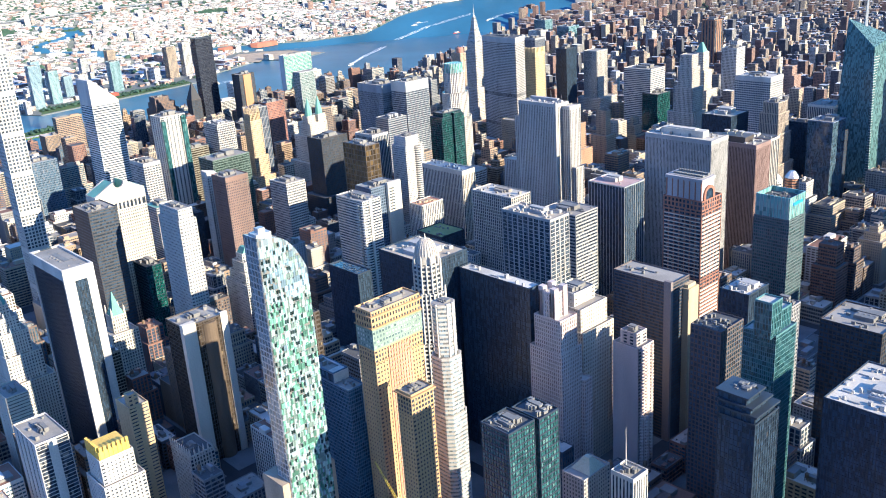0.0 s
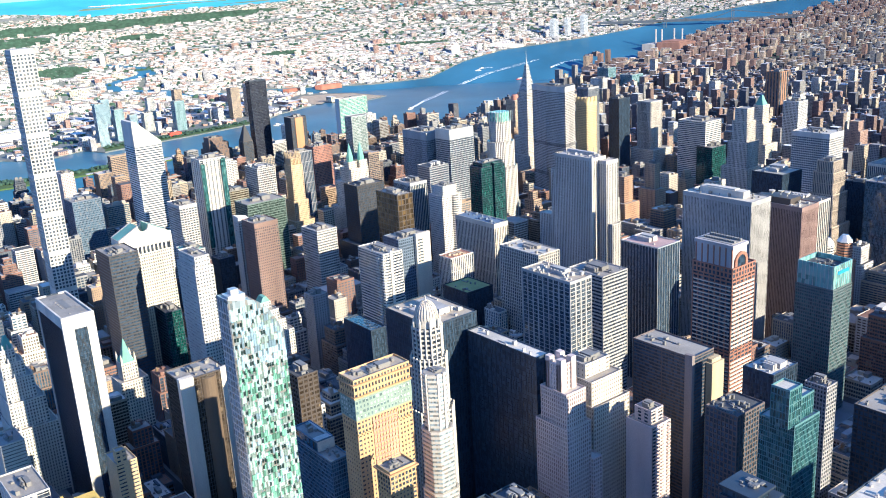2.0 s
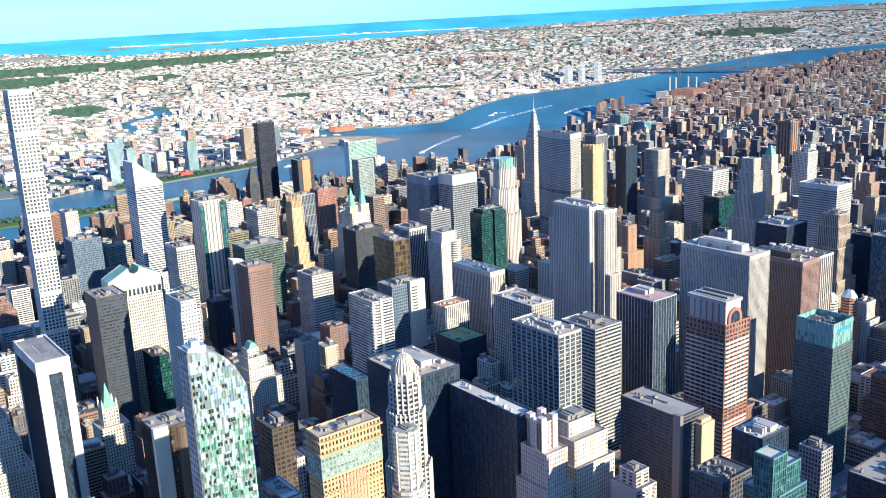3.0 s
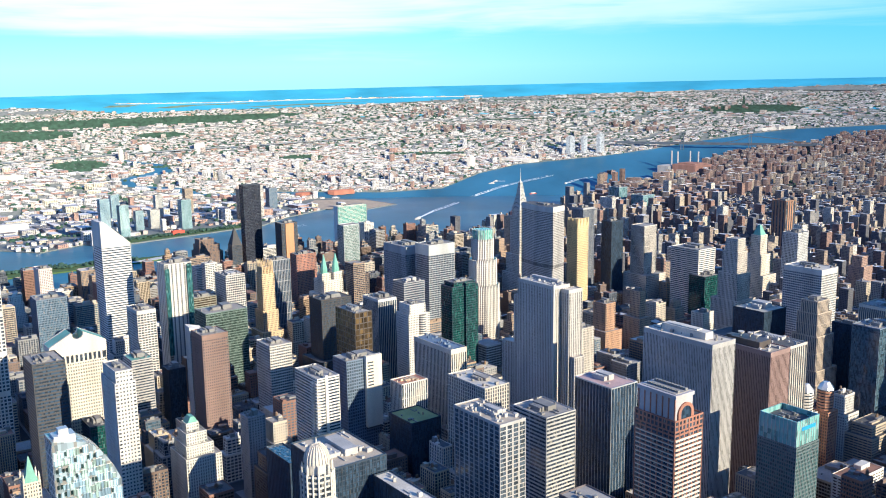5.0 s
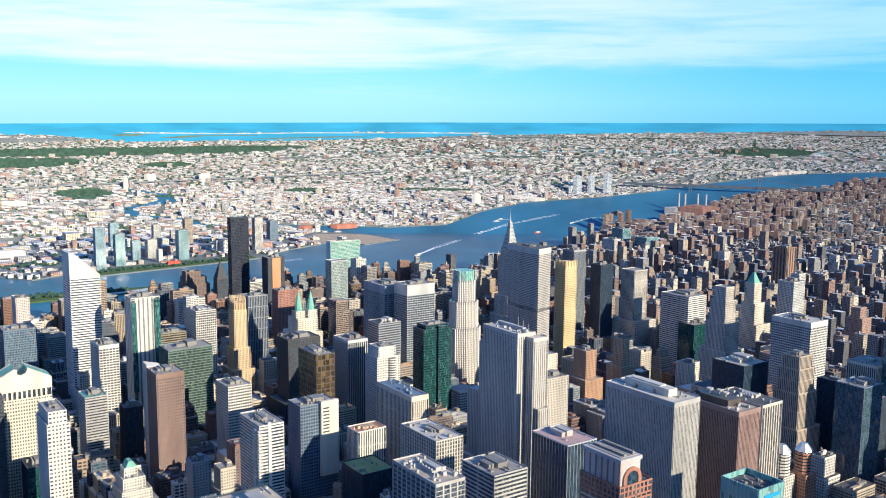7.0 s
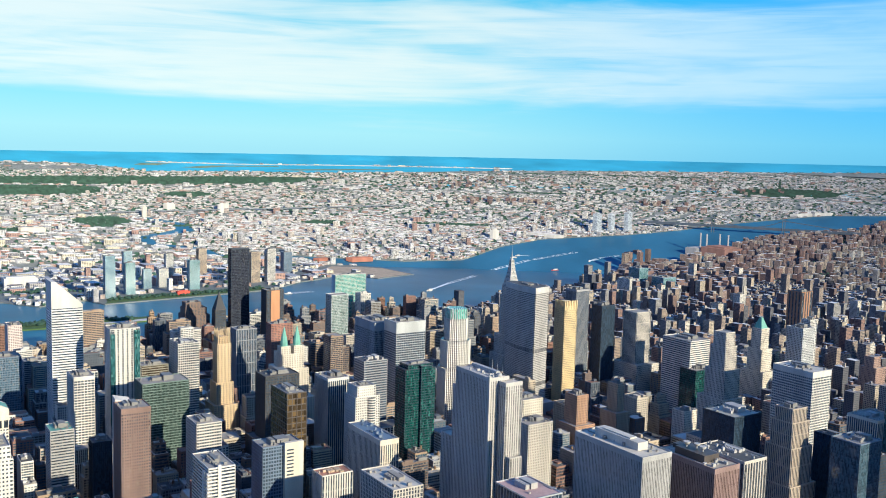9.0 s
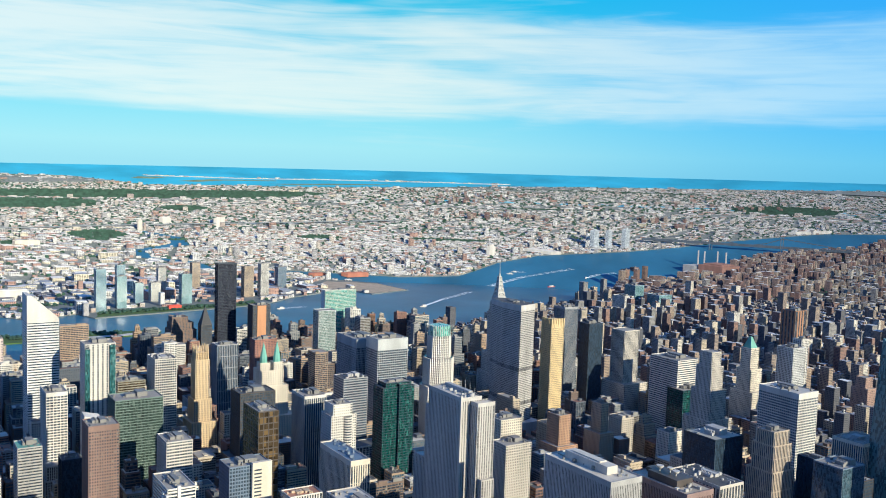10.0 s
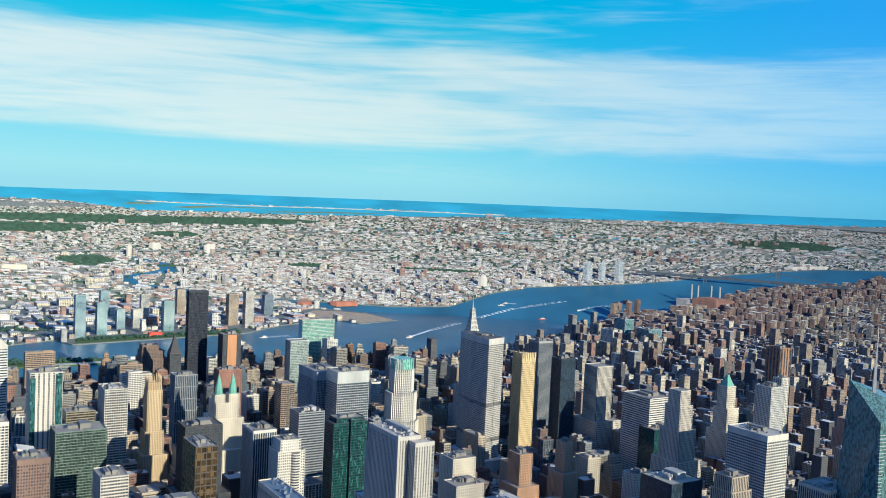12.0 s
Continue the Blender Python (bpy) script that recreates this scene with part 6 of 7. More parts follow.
# unseen offices and flats, added to the west to throw the evening shade
for a in ((-800, -752, 96, 142, 215), (-720, -690, 330, 380, 150), (-760, -720, 480, 520, 140), (-760, -715, -60, -10, 170), (-840, -790, -300, -250, 160), (-745, -705, 20, 70, 165), (-770, -725, 160, 205, 150), (-740, -700, 250, 290, 175), (-750, -700, -180, -130, 155), (-372, -322, -478, -430, 225), (-392, -345, -330, -285, 205), (-470, -420, -205, -160, 190), (-560, -515, -40, 5, 185), (-600, -560, 110, 150, 170)):
    FOOTPRINTS.append(a)
    infill(*a, True)
for i in range(0, len(AVENUES) - 1):
    for n in range(40, 60):
        bx0, bx1, by0, by1 = AVENUES[i] + 16, AVENUES[i + 1] - 16, street(n) + 9, street(n + 1) - 9
        # the two westernmost columns stay out of view, added for their long shadows
        if (i > 1 and not in_sight((bx0 + bx1) / 2, by0, 260)) or bx1 > bank_x(by0) + 5:
            continue
        x = bx0
        while x < bx1 - 12:
            w = rand.uniform(17, 36)
            if bx1 - x - w < 14:
                w = bx1 - x
            mid = by0 + (by1 - by0) * rand.uniform(0.44, 0.56)
            rows = [(by0, by1)] if rand.random() < 0.25 else [(by0, mid - 1.5), (mid + 1.5, by1)]
            for a, b in rows:
                if blocked(x, x + w - 0.6, a, b):
                    # use what is left of the lot beside a taller neighbour
                    a, b = a + (b - a) * 0.5, b
                    if blocked(x, x + w - 0.6, a, b):
                        continue
                cx, cy = x + w / 2, (a + b) / 2
                infill(x, x + w - 0.6, a, b, block_height(cx, cy), math.hypot(cx + 825, cy - 800) < 1330)
            x += w
# far blocks, together with the unseen western ones that only cast shade
for key, s in BEYOND.items():
    tagged(new("midrise_blocks", s.mesh("midrise_blocks", MATS[key])), "masonry and glass of packed mid-rise blocks further off, plus unseen western shade blocks", "buildings", kind="stuff")


# ---- the districts beyond, too many to count ----
def scatter(name, label, cx, cy, w, d, h, turn, material, category, warp=True, base=0.0):
    """Many boxes in one mesh: centres, widths, depths, heights and turns as arrays."""
    n = len(cx)
    sx = np.array([-1, 1, 1, -1, -1, 1, 1, -1]) * 0.5
    sy = np.array([-1, -1, 1, 1, -1, -1, 1, 1]) * 0.5
    sz = np.array([0, 0, 0, 0, 1, 1, 1, 1])
    lx, ly = w[:, None] * sx, d[:, None] * sy
    c, s = np.cos(turn)[:, None], np.sin(turn)[:, None]
    p = np.stack([cx[:, None] + lx * c - ly * s, cy[:, None] + lx * s + ly * c, base + h[:, None] * sz], 2).reshape(-1, 3)
    if warp:
        p = far_array(p)
    quad = np.array([[4, 5, 6, 7], [0, 1, 5, 4], [1, 2, 6, 5], [2, 3, 7, 6], [3, 0, 4, 7]])
    f = (np.arange(n)[:, None, None] * 8 + quad).reshape(-1, 4)
    me = bpy.data.meshes.new(name)
    me.vertices.add(len(p))
    me.vertices.foreach_set("co", p.ravel())
    me.loops.add(f.size)
    me.loops.foreach_set("vertex_index", f.ravel())
    me.polygons.add(len(f))
    me.polygons.foreach_set("loop_start", np.arange(len(f)) * 4)
    me.polygons.foreach_set("use_smooth", np.zeros(len(f), bool))
    me.materials.append(material)
    me.update(calc_edges=True)
    me.validate()
    return tagged(new(name, me), label, category, kind="stuff")


def clumps(name, label, x, y, z, r, material, warp=True):
    """Many leafy clumps in one mesh: uneven twelve-cornered lumps."""
    g = (1 + 5 ** 0.5) / 2
    ico = np.array([(-1, g, 0), (1, g, 0), (-1, -g, 0), (1, -g, 0), (0, -1, g), (0, 1, g), (0, -1, -g), (0, 1, -g), (g, 0, -1), (g, 0, 1), (-g, 0, -1), (-g, 0, 1)]) / 1.9
    tri = np.array([(0, 11, 5), (0, 5, 1), (0, 1, 7), (0, 7, 10), (0, 10, 11), (1, 5, 9), (5, 11, 4), (11, 10, 2), (10, 7, 6), (7, 1, 8), (3, 9, 4), (3, 4, 2), (3, 2, 6), (3, 6, 8), (3, 8, 9), (4, 9, 5), (2, 4, 11), (6, 2, 10), (8, 6, 7), (9, 8, 1)])
    rng = np.random.RandomState(len(x))
    n = len(x)
    p = ico[None] * r[:, None, None] * rng.uniform(0.7, 1.3, (n, 12, 1))
    p[:, :, 2] *= 0.8
    p = (p + np.stack([x, y, z], 1)[:, None, :]).reshape(-1, 3)
    if warp:
        p = far_array(p)
    f = (np.arange(n)[:, None, None] * 12 + tri).reshape(-1, 3)
    me = bpy.data.meshes.new(name)
    me.vertices.add(len(p))
    me.vertices.foreach_set("co", p.ravel())
    me.loops.add(f.size)
    me.loops.foreach_set("vertex_index", f.ravel())
    me.polygons.add(len(f))
    me.polygons.foreach_set("loop_start", np.arange(len(f)) * 3)
    me.polygons.foreach_set("use_smooth", np.zeros(len(f), bool))
    me.materials.append(material)
    me.update(calc_edges=True)
    return tagged(new(name, me), label, "tree", kind="stuff")


def inside(px, py, poly):
    """Which points lie in the polygon."""
    hit = np.zeros(len(px), bool)
    for (ax, ay), (bx, by) in zip(poly, poly[1:] + poly[:1]):
        cross = ((ay > py) != (by > py)) & (px < (bx - ax) * (py - ay) / (by - ay + 1e-9) + ax)
        hit ^= cross
    return hit


def sight_mask(x, y):
    a = np.arctan2(y - 1025, x + 817)
    c = np.arctan2(y - 580, x + 835)
    return (a < radians(4)) & (np.maximum(a, c) > radians(-72))


rng = np.random.RandomState(7)
LEAF, t, b = base_material("street_tree_leaves", 0.9)
c = tint(t, rgb(t, (0.034, 0.074, 0.050)), noise_factor(t, 0.05, 5.0), 0.6, 1.5)
t.links.new(c, b.inputs["Base Color"])

HOUSES = windowed("row_houses", [(0.66, 0.63, 0.58), (0.52, 0.42, 0.36), (0.72, 0.69, 0.64), (0.42, 0.27, 0.21), (0.60, 0.53, 0.45), (0.78, 0.75, 0.71), (0.46, 0.44, 0.43)], light_roofs=0.44, roof=(0.32, 0.31, 0.31))
WORKS = windowed("warehouses", [(0.66, 0.64, 0.60), (0.46, 0.44, 0.42), (0.70, 0.62, 0.46), (0.48, 0.30, 0.24)], light_roofs=0.52, bay=6.0, storey=5.0, roof=(0.40, 0.40, 0.41))
FLATS = windowed("brick_flats", [(0.25, 0.150, 0.125), (0.29, 0.18, 0.145), (0.30, 0.215, 0.18), (0.46, 0.37, 0.29), (0.22, 0.15, 0.13)], light_roofs=0.15, roof=(0.28, 0.25, 0.24))
TENEMENTS = windowed("tenements", [(0.28, 0.17, 0.13), (0.46, 0.385, 0.285), (0.33, 0.25, 0.185), (0.21, 0.135, 0.105), (0.29, 0.23, 0.185), (0.28, 0.265, 0.25), (0.11, 0.108, 0.118), (0.58, 0.53, 0.445)], light_roofs=0.2, roof=(0.27, 0.25, 0.24))

# far bank: each quarter has its own street direction
PARKS = ((5025, -600, 170, 400), (4500, 60, 260, 160), (4592, -964, 120, 60), (4600, -1890, 150, 170), (4250, -2620, 300, 110), (8170, -2120, 230, 480), (11900, -2200, 2700, 1300), (9300, -900, 700, 1100), (12300, -4500, 1100, 800), (2263, 199, 150, 30), (6400, -4200, 300, 60), (7500, -6300, 500, 100), (6900, -9700, 650, 1300), (9000, -8800, 420, 120), (4600, -6900, 160, 60), (8775, -12036, 16, 5200), (14500, -12500, 2500, 260), (13000, -14000, 1800, 200))


EXPRESSWAY = [(5250, 700), (5339, -63), (5502, -588), (5601, -1016), (5704, -2059), (5900, -3300)]
SAND = [(2250, -830), (2310, -925), (2150, -957), (2222, -1150), (2450, -1130), (2600, -960), (2420, -780)]
LAWN = [(2000, 80), (1960, 72), (2010, -225), (2045, -490), (2115, -490), (2115, -230), (2070, 80)]


def in_park(x, y):
    m = np.zeros(len(x), bool)
    for px, py, a, b in PARKS:
        t = math.atan2(py - HUB.y, px - HUB.x)
        u, v = (x - px) * -math.sin(t) + (y - py) * math.cos(t), (x - px) * math.cos(t) + (y - py) * math.sin(t)
        m |= (u / a) ** 2 + (v / b) ** 2 < 1
    return m


def quarter_houses(r0, r1, pitch, size, seeds, seed, tall):
    g = np.random.RandomState(seed)
    a, r = g.uniform(radians(-70), radians(6), seeds), np.sqrt(g.uniform(r0 ** 2, r1 ** 2, seeds))
    qx, qy, qt = HUB.x + r * np.cos(a), HUB.y + r * np.sin(a), g.choice([0.25, -0.35, -0.9, 0.6, 0.05], seeds)
    out = []
    for k in range(seeds):
        span = (r1 - r0) * 0.55 + 600
        n = int(span * 2 / pitch)
        i, j = np.meshgrid(np.arange(n), np.arange(n))
        i, j = i.ravel(), j.ravel()
        keep = (i % 4 != 0) & (j % 9 != 0)
        i, j = i[keep], j[keep]
        u = i * pitch - span + g.uniform(-0.12, 0.12, len(i)) * pitch
        v = j * pitch * 0.8 - span + g.uniform(-0.2, 0.2, len(i)) * pitch
        c, s = math.cos(qt[k]), math.sin(qt[k])
        x, y = qx[k] + u * c - v * s, qy[k] + u * s + v * c
        d = np.hypot(x[:, None] - qx, y[:, None] - qy)
        rr = np.hypot(x - HUB.x, y - HUB.y)
        m = (d.argmin(1) == k) & (rr > r0) & (rr < r1) & sight_mask(x, y)
        m &= inside(x, y, east) & ~inside(x, y, CREEK) & ~inside(x, y, SAND) & ~inside(x, y, LAWN) & ~in_park(x, y) & (g.uniform(size=len(x)) < (0.8 if r0 < 6000 else 0.6))
        out.append(np.stack([x[m], y[m], np.full(m.sum(), qt[k])], 1))
    o = np.concatenate(out)
    n = len(o)
    w, d = size * g.uniform(0.55, 1.1, n), size * g.uniform(0.5, 1.0, n)
    h = g.uniform(6, 13, n) + (g.uniform(size=n) < tall) * g.uniform(12, 40, n)
    return o[:, 0], o[:, 1], w, d, h, o[:, 2]


YARDS = [(2120, 300), (2150, -480), (2330, -860), (2900, -840), (3060, -560), (3640, -460), (4300, -800), (5250, -880), (5600, 700), (2500, 900)]
for r0, r1, pitch, size, seeds, tall in ((2500, 4200, 25, 19, 9, 0.02), (4200, 6500, 34, 26, 16, 0.025), (6500, 10500, 56, 40, 22, 0.035), (10500, 19500, 105, 72, 26, 0.06), (19500, 36000, 190, 130, 18, 0.08)):
    x, y, w, d, h, turn = quarter_houses(r0, r1, pitch, size, seeds, int(r0), tall)
    big = rng.uniform(size=len(x)) < (0.16 if r0 < 6000 else 0.06)
    # long sheds stand among the houses near the water
    if r0 < 6000:
        stay = ~inside(x, y, YARDS) | (rng.uniform(size=len(x)) < 0.25)
        x, y, w, d, h, turn, big = (v[stay] for v in (x, y, w, d, h, turn, big))
    w, d = np.where(big, w * 2.2, w), np.where(big, d * 1.6, d)
    scatter("row_houses", "pale flat-roofed houses in rows across the far bank", x[~big], y[~big], w[~big], d[~big], h[~big], turn[~big], HOUSES, "houses")
    scatter("warehouses", "low pale sheds and warehouses across the far bank", x[big], y[big], w[big], d[big], h[big] * 0.9, turn[big], WORKS, "warehouses")
    k = rng.uniform(size=len(x)) < (0.4 if r0 < 6000 else 0.5)
    n = k.sum()
    clumps("street_trees", "green street trees between the houses", x[k] + rng.uniform(-0.7, 0.7, n) * pitch, y[k] + rng.uniform(-0.7, 0.7, n) * pitch, np.full(n, 4.0), np.minimum(rng.uniform(0.14, 0.34, n) * pitch, 26.0), LEAF)
g = np.random.RandomState(19)
u, v = np.meshgrid(np.arange(0, 3600, 84.0), np.arange(-1100, 1000, 62.0))
x, y = (u + 2050 + g.uniform(-12, 12, u.shape)).ravel(), (v + g.uniform(-9, 9, v.shape)).ravel()
m = inside(x, y, YARDS) & ~inside(x, y, CREEK) & ~inside(x, y, LAWN) & ~in_park(x, y) & sight_mask(x, y) & (g.uniform(size=len(x)) < 0.8) & (x > 2290)
x, y = x[m], y[m]
n = len(x)
scatter("warehouses", "broad low sheds and works with pale flat roofs", x, y, g.uniform(30, 76, n), g.uniform(22, 52, n), g.uniform(6, 13, n) + (g.uniform(size=n) < 0.12) * g.uniform(8, 24, n), g.choice([0.0, 0.12], n), WORKS, "warehouses")
k = g.uniform(size=n) < 0.5
scatter("roof_sheds", "roof lights and plant on the works", x[k], y[k], g.uniform(5, 14, k.sum()), g.uniform(4, 20, k.sum()), g.uniform(2, 4, k.sum()), np.zeros(k.sum()), HOUSES, "roof sheds", base=11.0)
n = 420
tx, ty = g.uniform(2250, 5500, n), g.uniform(-880, 700, n)
k = inside(tx, ty, YARDS)
clumps("yard_trees", "scattered trees between the works", tx[k], ty[k], np.full(k.sum(), 4.0), g.uniform(5, 14, k.sum()), LEAF)
for px, py, a, bb in PARKS:
    t = math.atan2(py - HUB.y, px - HUB.x)
    n = int(min(2600, 60 + a * bb / 120))
    u, v = rng.uniform(-1, 1, n), rng.uniform(-1, 1, n)
    m = u * u + v * v < 1
    u, v = u[m] * a, v[m] * bb
    size = min(44.0, max(6.0, (a * bb / n) ** 0.5 * 0.9))
    clumps("park_trees", "dense dark green park trees", px - u * math.sin(t) + v * math.cos(t), py + u * math.cos(t) + v * math.sin(t), np.full(len(u), 3.0), rng.uniform(0.6, 1.2, len(u)) * size, LEAF)

# island districts to the south
gx, gy = [], []
for i in range(80):
    for j in range(142):
        if i % 3 == 0 or j % 9 == 0:
            continue
        gx.append(-500 + j * 21 + rng.uniform(-3, 3))
        gy.append(-640 - i * 21.0 + rng.uniform(-3, 3))
for i in range(150):
    for j in range(130):
        if i % 3 == 0 or j % 9 == 0:
            continue
        gx.append(300 + j * 32 + rng.uniform(-4, 4))
        gy.append(-2320 - i * 32.0 + rng.uniform(-4, 4))
gx, gy = np.array(gx), np.array(gy)
bank = np.array([bank_x(v) for v in gy])
foot = np.array([blocked(a - 10, a + 10, c - 10, c + 10) for a, c in zip(gx, gy)])
m = (gx < bank - 40) & ~((gx > 2120) & (gx < 2460) & (gy < -2700) & (gy > -3010)) & sight_mask(gx, gy) & ~foot & (rng.uniform(size=len(gx)) < 0.93)
gx, gy, bank = gx[m], gy[m], bank[m]
riverside = (gx > bank - 620) & (gy < -1700)
n = len(gx)
h = rng.uniform(13, 22, n) + (rng.uniform(size=n) < 0.09) * rng.uniform(6, 38, n)
lofts = (gy > -1650) & (gx < 1250)
pick = rng.uniform(size=n)
h = np.where(lofts, np.where(pick < 0.5, rng.uniform(15, 30, n), np.where(pick < 0.82, rng.uniform(34, 58, n), rng.uniform(58, 96, n))), h)
s = ~riverside
scatter("tenements", "brick and stone walk-ups packed along southern streets", gx[s], gy[s], rng.uniform(17, 21.5, s.sum()), rng.uniform(13, 18, s.sum()), h[s], np.zeros(s.sum()), TENEMENTS, "buildings", warp=True)
k = np.where(s & (rng.uniform(size=n) < 0.6) & (gy > -2400))[0]
m = len(k)
scatter("roof_houses", "lift houses and tanks on the southern roofs", gx[k] + rng.uniform(-5, 5, m), gy[k] + rng.uniform(-3.5, 3.5, m), rng.uniform(3, 8, m), rng.uniform(3, 7, m), rng.uniform(3, 7.5, m), np.zeros(m), TENEMENTS, "roof houses", base=h[k][:, None])
s = riverside & (rng.uniform(size=n) < 0.42)
scatter("brick_flats", "red brown brick apartment slabs near the river", gx[s], gy[s], rng.uniform(14, 34, s.sum()), rng.uniform(12, 22, s.sum()), rng.uniform(36, 48, s.sum()), rng.choice([0.0, 1.57, 0.4], s.sum()), FLATS, "apartment buildings", warp=True)
s = riverside & (rng.uniform(size=n) < 0.5)
clumps("courtyard_trees", "green trees between brick apartment slabs", gx[s] + rng.uniform(-14, 14, s.sum()), gy[s] + rng.uniform(-14, 14, s.sum()), np.full(s.sum(), 4.0), rng.uniform(4, 7, s.sum()), LEAF)
# lone taller slabs to the south
k = rng.choice(np.where(gy > -2200)[0], 90, replace=False)
scatter("tower_blocks", "scattered taller apartment slabs to the south", gx[k] + 4, gy[k] + 4, rng.uniform(15, 28, 90), rng.uniform(15, 24, 90), rng.uniform(45, 95, 90), np.zeros(90), TENEMENTS, "apartment buildings", warp=True)


# ---- riverside landmarks ----
b = Tower("glass_tower", "dark bronze glass tower with a steep pyramid top", DARKB, G_BLACK, 1117, 22)
b.tier(1105, 1129, 10, 34, 0, 116, storey=3.4, bay=2.4, pier=0.3, sill=0.9)
b.done(TAR)
part("pyramid_roof", Shape().loft([[(1105.4, 10.4, 115.6), (1128.6, 10.4, 115.6), (1128.6, 33.6, 115.6), (1105.4, 33.6, 115.6)], [(1116, 21, 153), (1118, 21, 153), (1118, 23, 153), (1116, 23, 153)]]), stone("dark_slate_glazing", (0.045, 0.045, 0.05), 0.7), b.root, "steep dark glazed pyramid")
b = Tower("apartment_tower", "dark brown apartment block with stepped roof terraces above the river", stone("cocoa_brick", (0.23, 0.155, 0.115)), G_BLACK, 1252, 36)
for x0, x1, y0, y1, z0, z1 in ((1232, 1284, 4, 62, 0, 84), (1236, 1276, 10, 60, 83, 100), (1240, 1270, 22, 58, 99, 113)):
    b.tier(x0, x1, y0, y1, z0, z1, storey=3.1, bay=3.4, pier=1.5, sill=1.2)
b.gear(1242, 1268, 26, 56, 113, 0.4, 5, 6)
b.done(TAR)
m_quay = stone("pale_granite_paving", (0.56, 0.54, 0.49), 0.9)
sheet("pavement", along([(1652, 230), (1654, 50), (1670, -30), (1690, -43), (1703, -28), (1690, 20), (1676, 70), (1668, 230)], 40), 0.6, 0.4, m_quay, [], "pale granite promenade on the island tip", "pavement")
tagged(new("memorial", Shape().box(1686, 1698, -36, -24, 0.5, 6).box(1684, 1700, -38, -22, 0.3, 1.4).mesh("memorial", WHITE)), "small white granite memorial room on the island tip", "monument")
g = np.random.RandomState(77)
n = 260
iy = g.uniform(60, 880, n)
clumps("island_trees", "round green trees along the river island", 1700 + (iy - 60) * 0.06 + g.uniform(-26, 26, n), iy, np.full(n, 4.0), g.uniform(3.5, 7.5, n), LEAF)
n = 220
iy = g.uniform(-470, 50, n)
clumps("quay_trees", "small green trees on the riverside lawn", 2036 + np.where(iy > -230, (50 - iy) * 0.06, 17 + (-230 - iy) * 0.15) + g.uniform(-18, 30, n), iy, np.full(n, 3.5), g.uniform(2.5, 5.5, n), LEAF)

def bank_tower(label, x, y, w, h, wall, pane, **grid):
    g = dict(storey=3.3, bay=3.0, pier=0.5, sill=1.3)
    g.update(grid)
    b = office(label, wall, pane, x - w / 2, x + w / 2, y - w / 2, y + w / 2, h, name="apartment_tower", gear=(0.5, 4, 3), **g)
    tagged(b.root, label, "apartment tower", "towers on the far bank")


RIVERPANE = stone("pale_blue_panel", (0.30, 0.42, 0.46), 0.4)
bank_tower("pale blue glass apartment tower on the river bank", 2084, 35, 30, 131, RIVERPANE, G_BLUE)
bank_tower("grey green glass apartment tower on the river bank", 2134, -38, 30, 101, RIVERPANE, G_TEAL)
bank_tower("blue glass apartment block on the river bank", 2226, -116, 26, 66, RIVERPANE, G_BLUE)
bank_tower("cream apartment block on the river bank", 2250, -175, 32, 62, WHITE, G_BLUE)
bank_tower("teal glass apartment slab on the river bank", 2166, -253, 34, 98, RIVERPANE, G_TEAL)
bank_tower("tan brick apartment tower behind the river bank", 2485, -385, 30, 99, TAN, G_DARK)
bank_tower("blue glass tower with white edges near the water", 2306, -212, 26, 105, WHITE, G_BLUE)
bank_tower("grey glass tower behind the waterfront", 2540, -131, 30, 92, RIVERPANE, G_BLUE)
bank_tower("tan brick apartment tower by the water", 2243, -496, 34, 108, TAN, G_DARK)
bank_tower("white apartment tower by the water", 2230, -550, 30, 118, WHITE, G_DARK)
bank_tower("dark blue glass tower by the water", 2423, -695, 34, 82, SLATE, G_BLUE)
shore_wall = windowed("waterfront_wall", [(0.62, 0.66, 0.68), (0.58, 0.62, 0.64), (0.66, 0.66, 0.66)], light_roofs=0.9)
for x, y, w, h in ((3500, -3262, 40, 118), (3505, -3388, 30, 112), (3440, -3470, 36, 128)):
    s = Shape()
    s.box(x - w / 2, x + w / 2, y - w / 2, y + w / 2, 0, h).box(x - w / 4, x + w / 4, y - w / 4, y + w / 4, h, h + 8).box(x - w * 0.8, x + w * 0.5, y - w * 0.7, y + w * 0.7, 0, 18)
    tagged(new("apartment_tower", drawn_in(s).mesh("apartment_tower", shore_wall)), "pale glass apartment tower on the far waterfront", "tower", "far waterfront towers")

# pale flats strung along the barrier beach
g = np.random.RandomState(31)
line = np.array(along(BEACH, 170))
line = line[g.uniform(size=len(line)) < 0.6] * g.uniform(0.962, 0.99, 1)
n = len(line)
scatter("beach_flats", "pale apartment slabs strung along the barrier beach", line[:, 0], line[:, 1], g.uniform(40, 150, n), g.uniform(40, 150, n), g.uniform(8, 22, n) * g.choice([1, 1, 2.0], n), np.full(n, 0.5), WORKS, "buildings")

# brick estates and single blocks across the water
for n, (x, y, spread, count) in enumerate(((6450, -4550, 420, 16), (6000, -4760, 200, 6), (4800, -5480, 150, 7), (10300, -7300, 900, 20), (9200, -5600, 700, 12), (12800, -7800, 1500, 24), (5600, -5900, 300, 10), (7400, -9300, 700, 18))):
    g = np.random.RandomState(n + 60)
    k = 1.0
    scatter("housing_estate", "brown brick tower blocks standing in a cluster", x + g.uniform(-1, 1, count) * spread, y + g.uniform(-1, 1, count) * spread, g.uniform(22, 48, count) * k, g.uniform(20, 36, count) * k, g.uniform(34, 62, count) * k, g.choice([0.2, -0.5], count), FLATS, "apartment buildings")
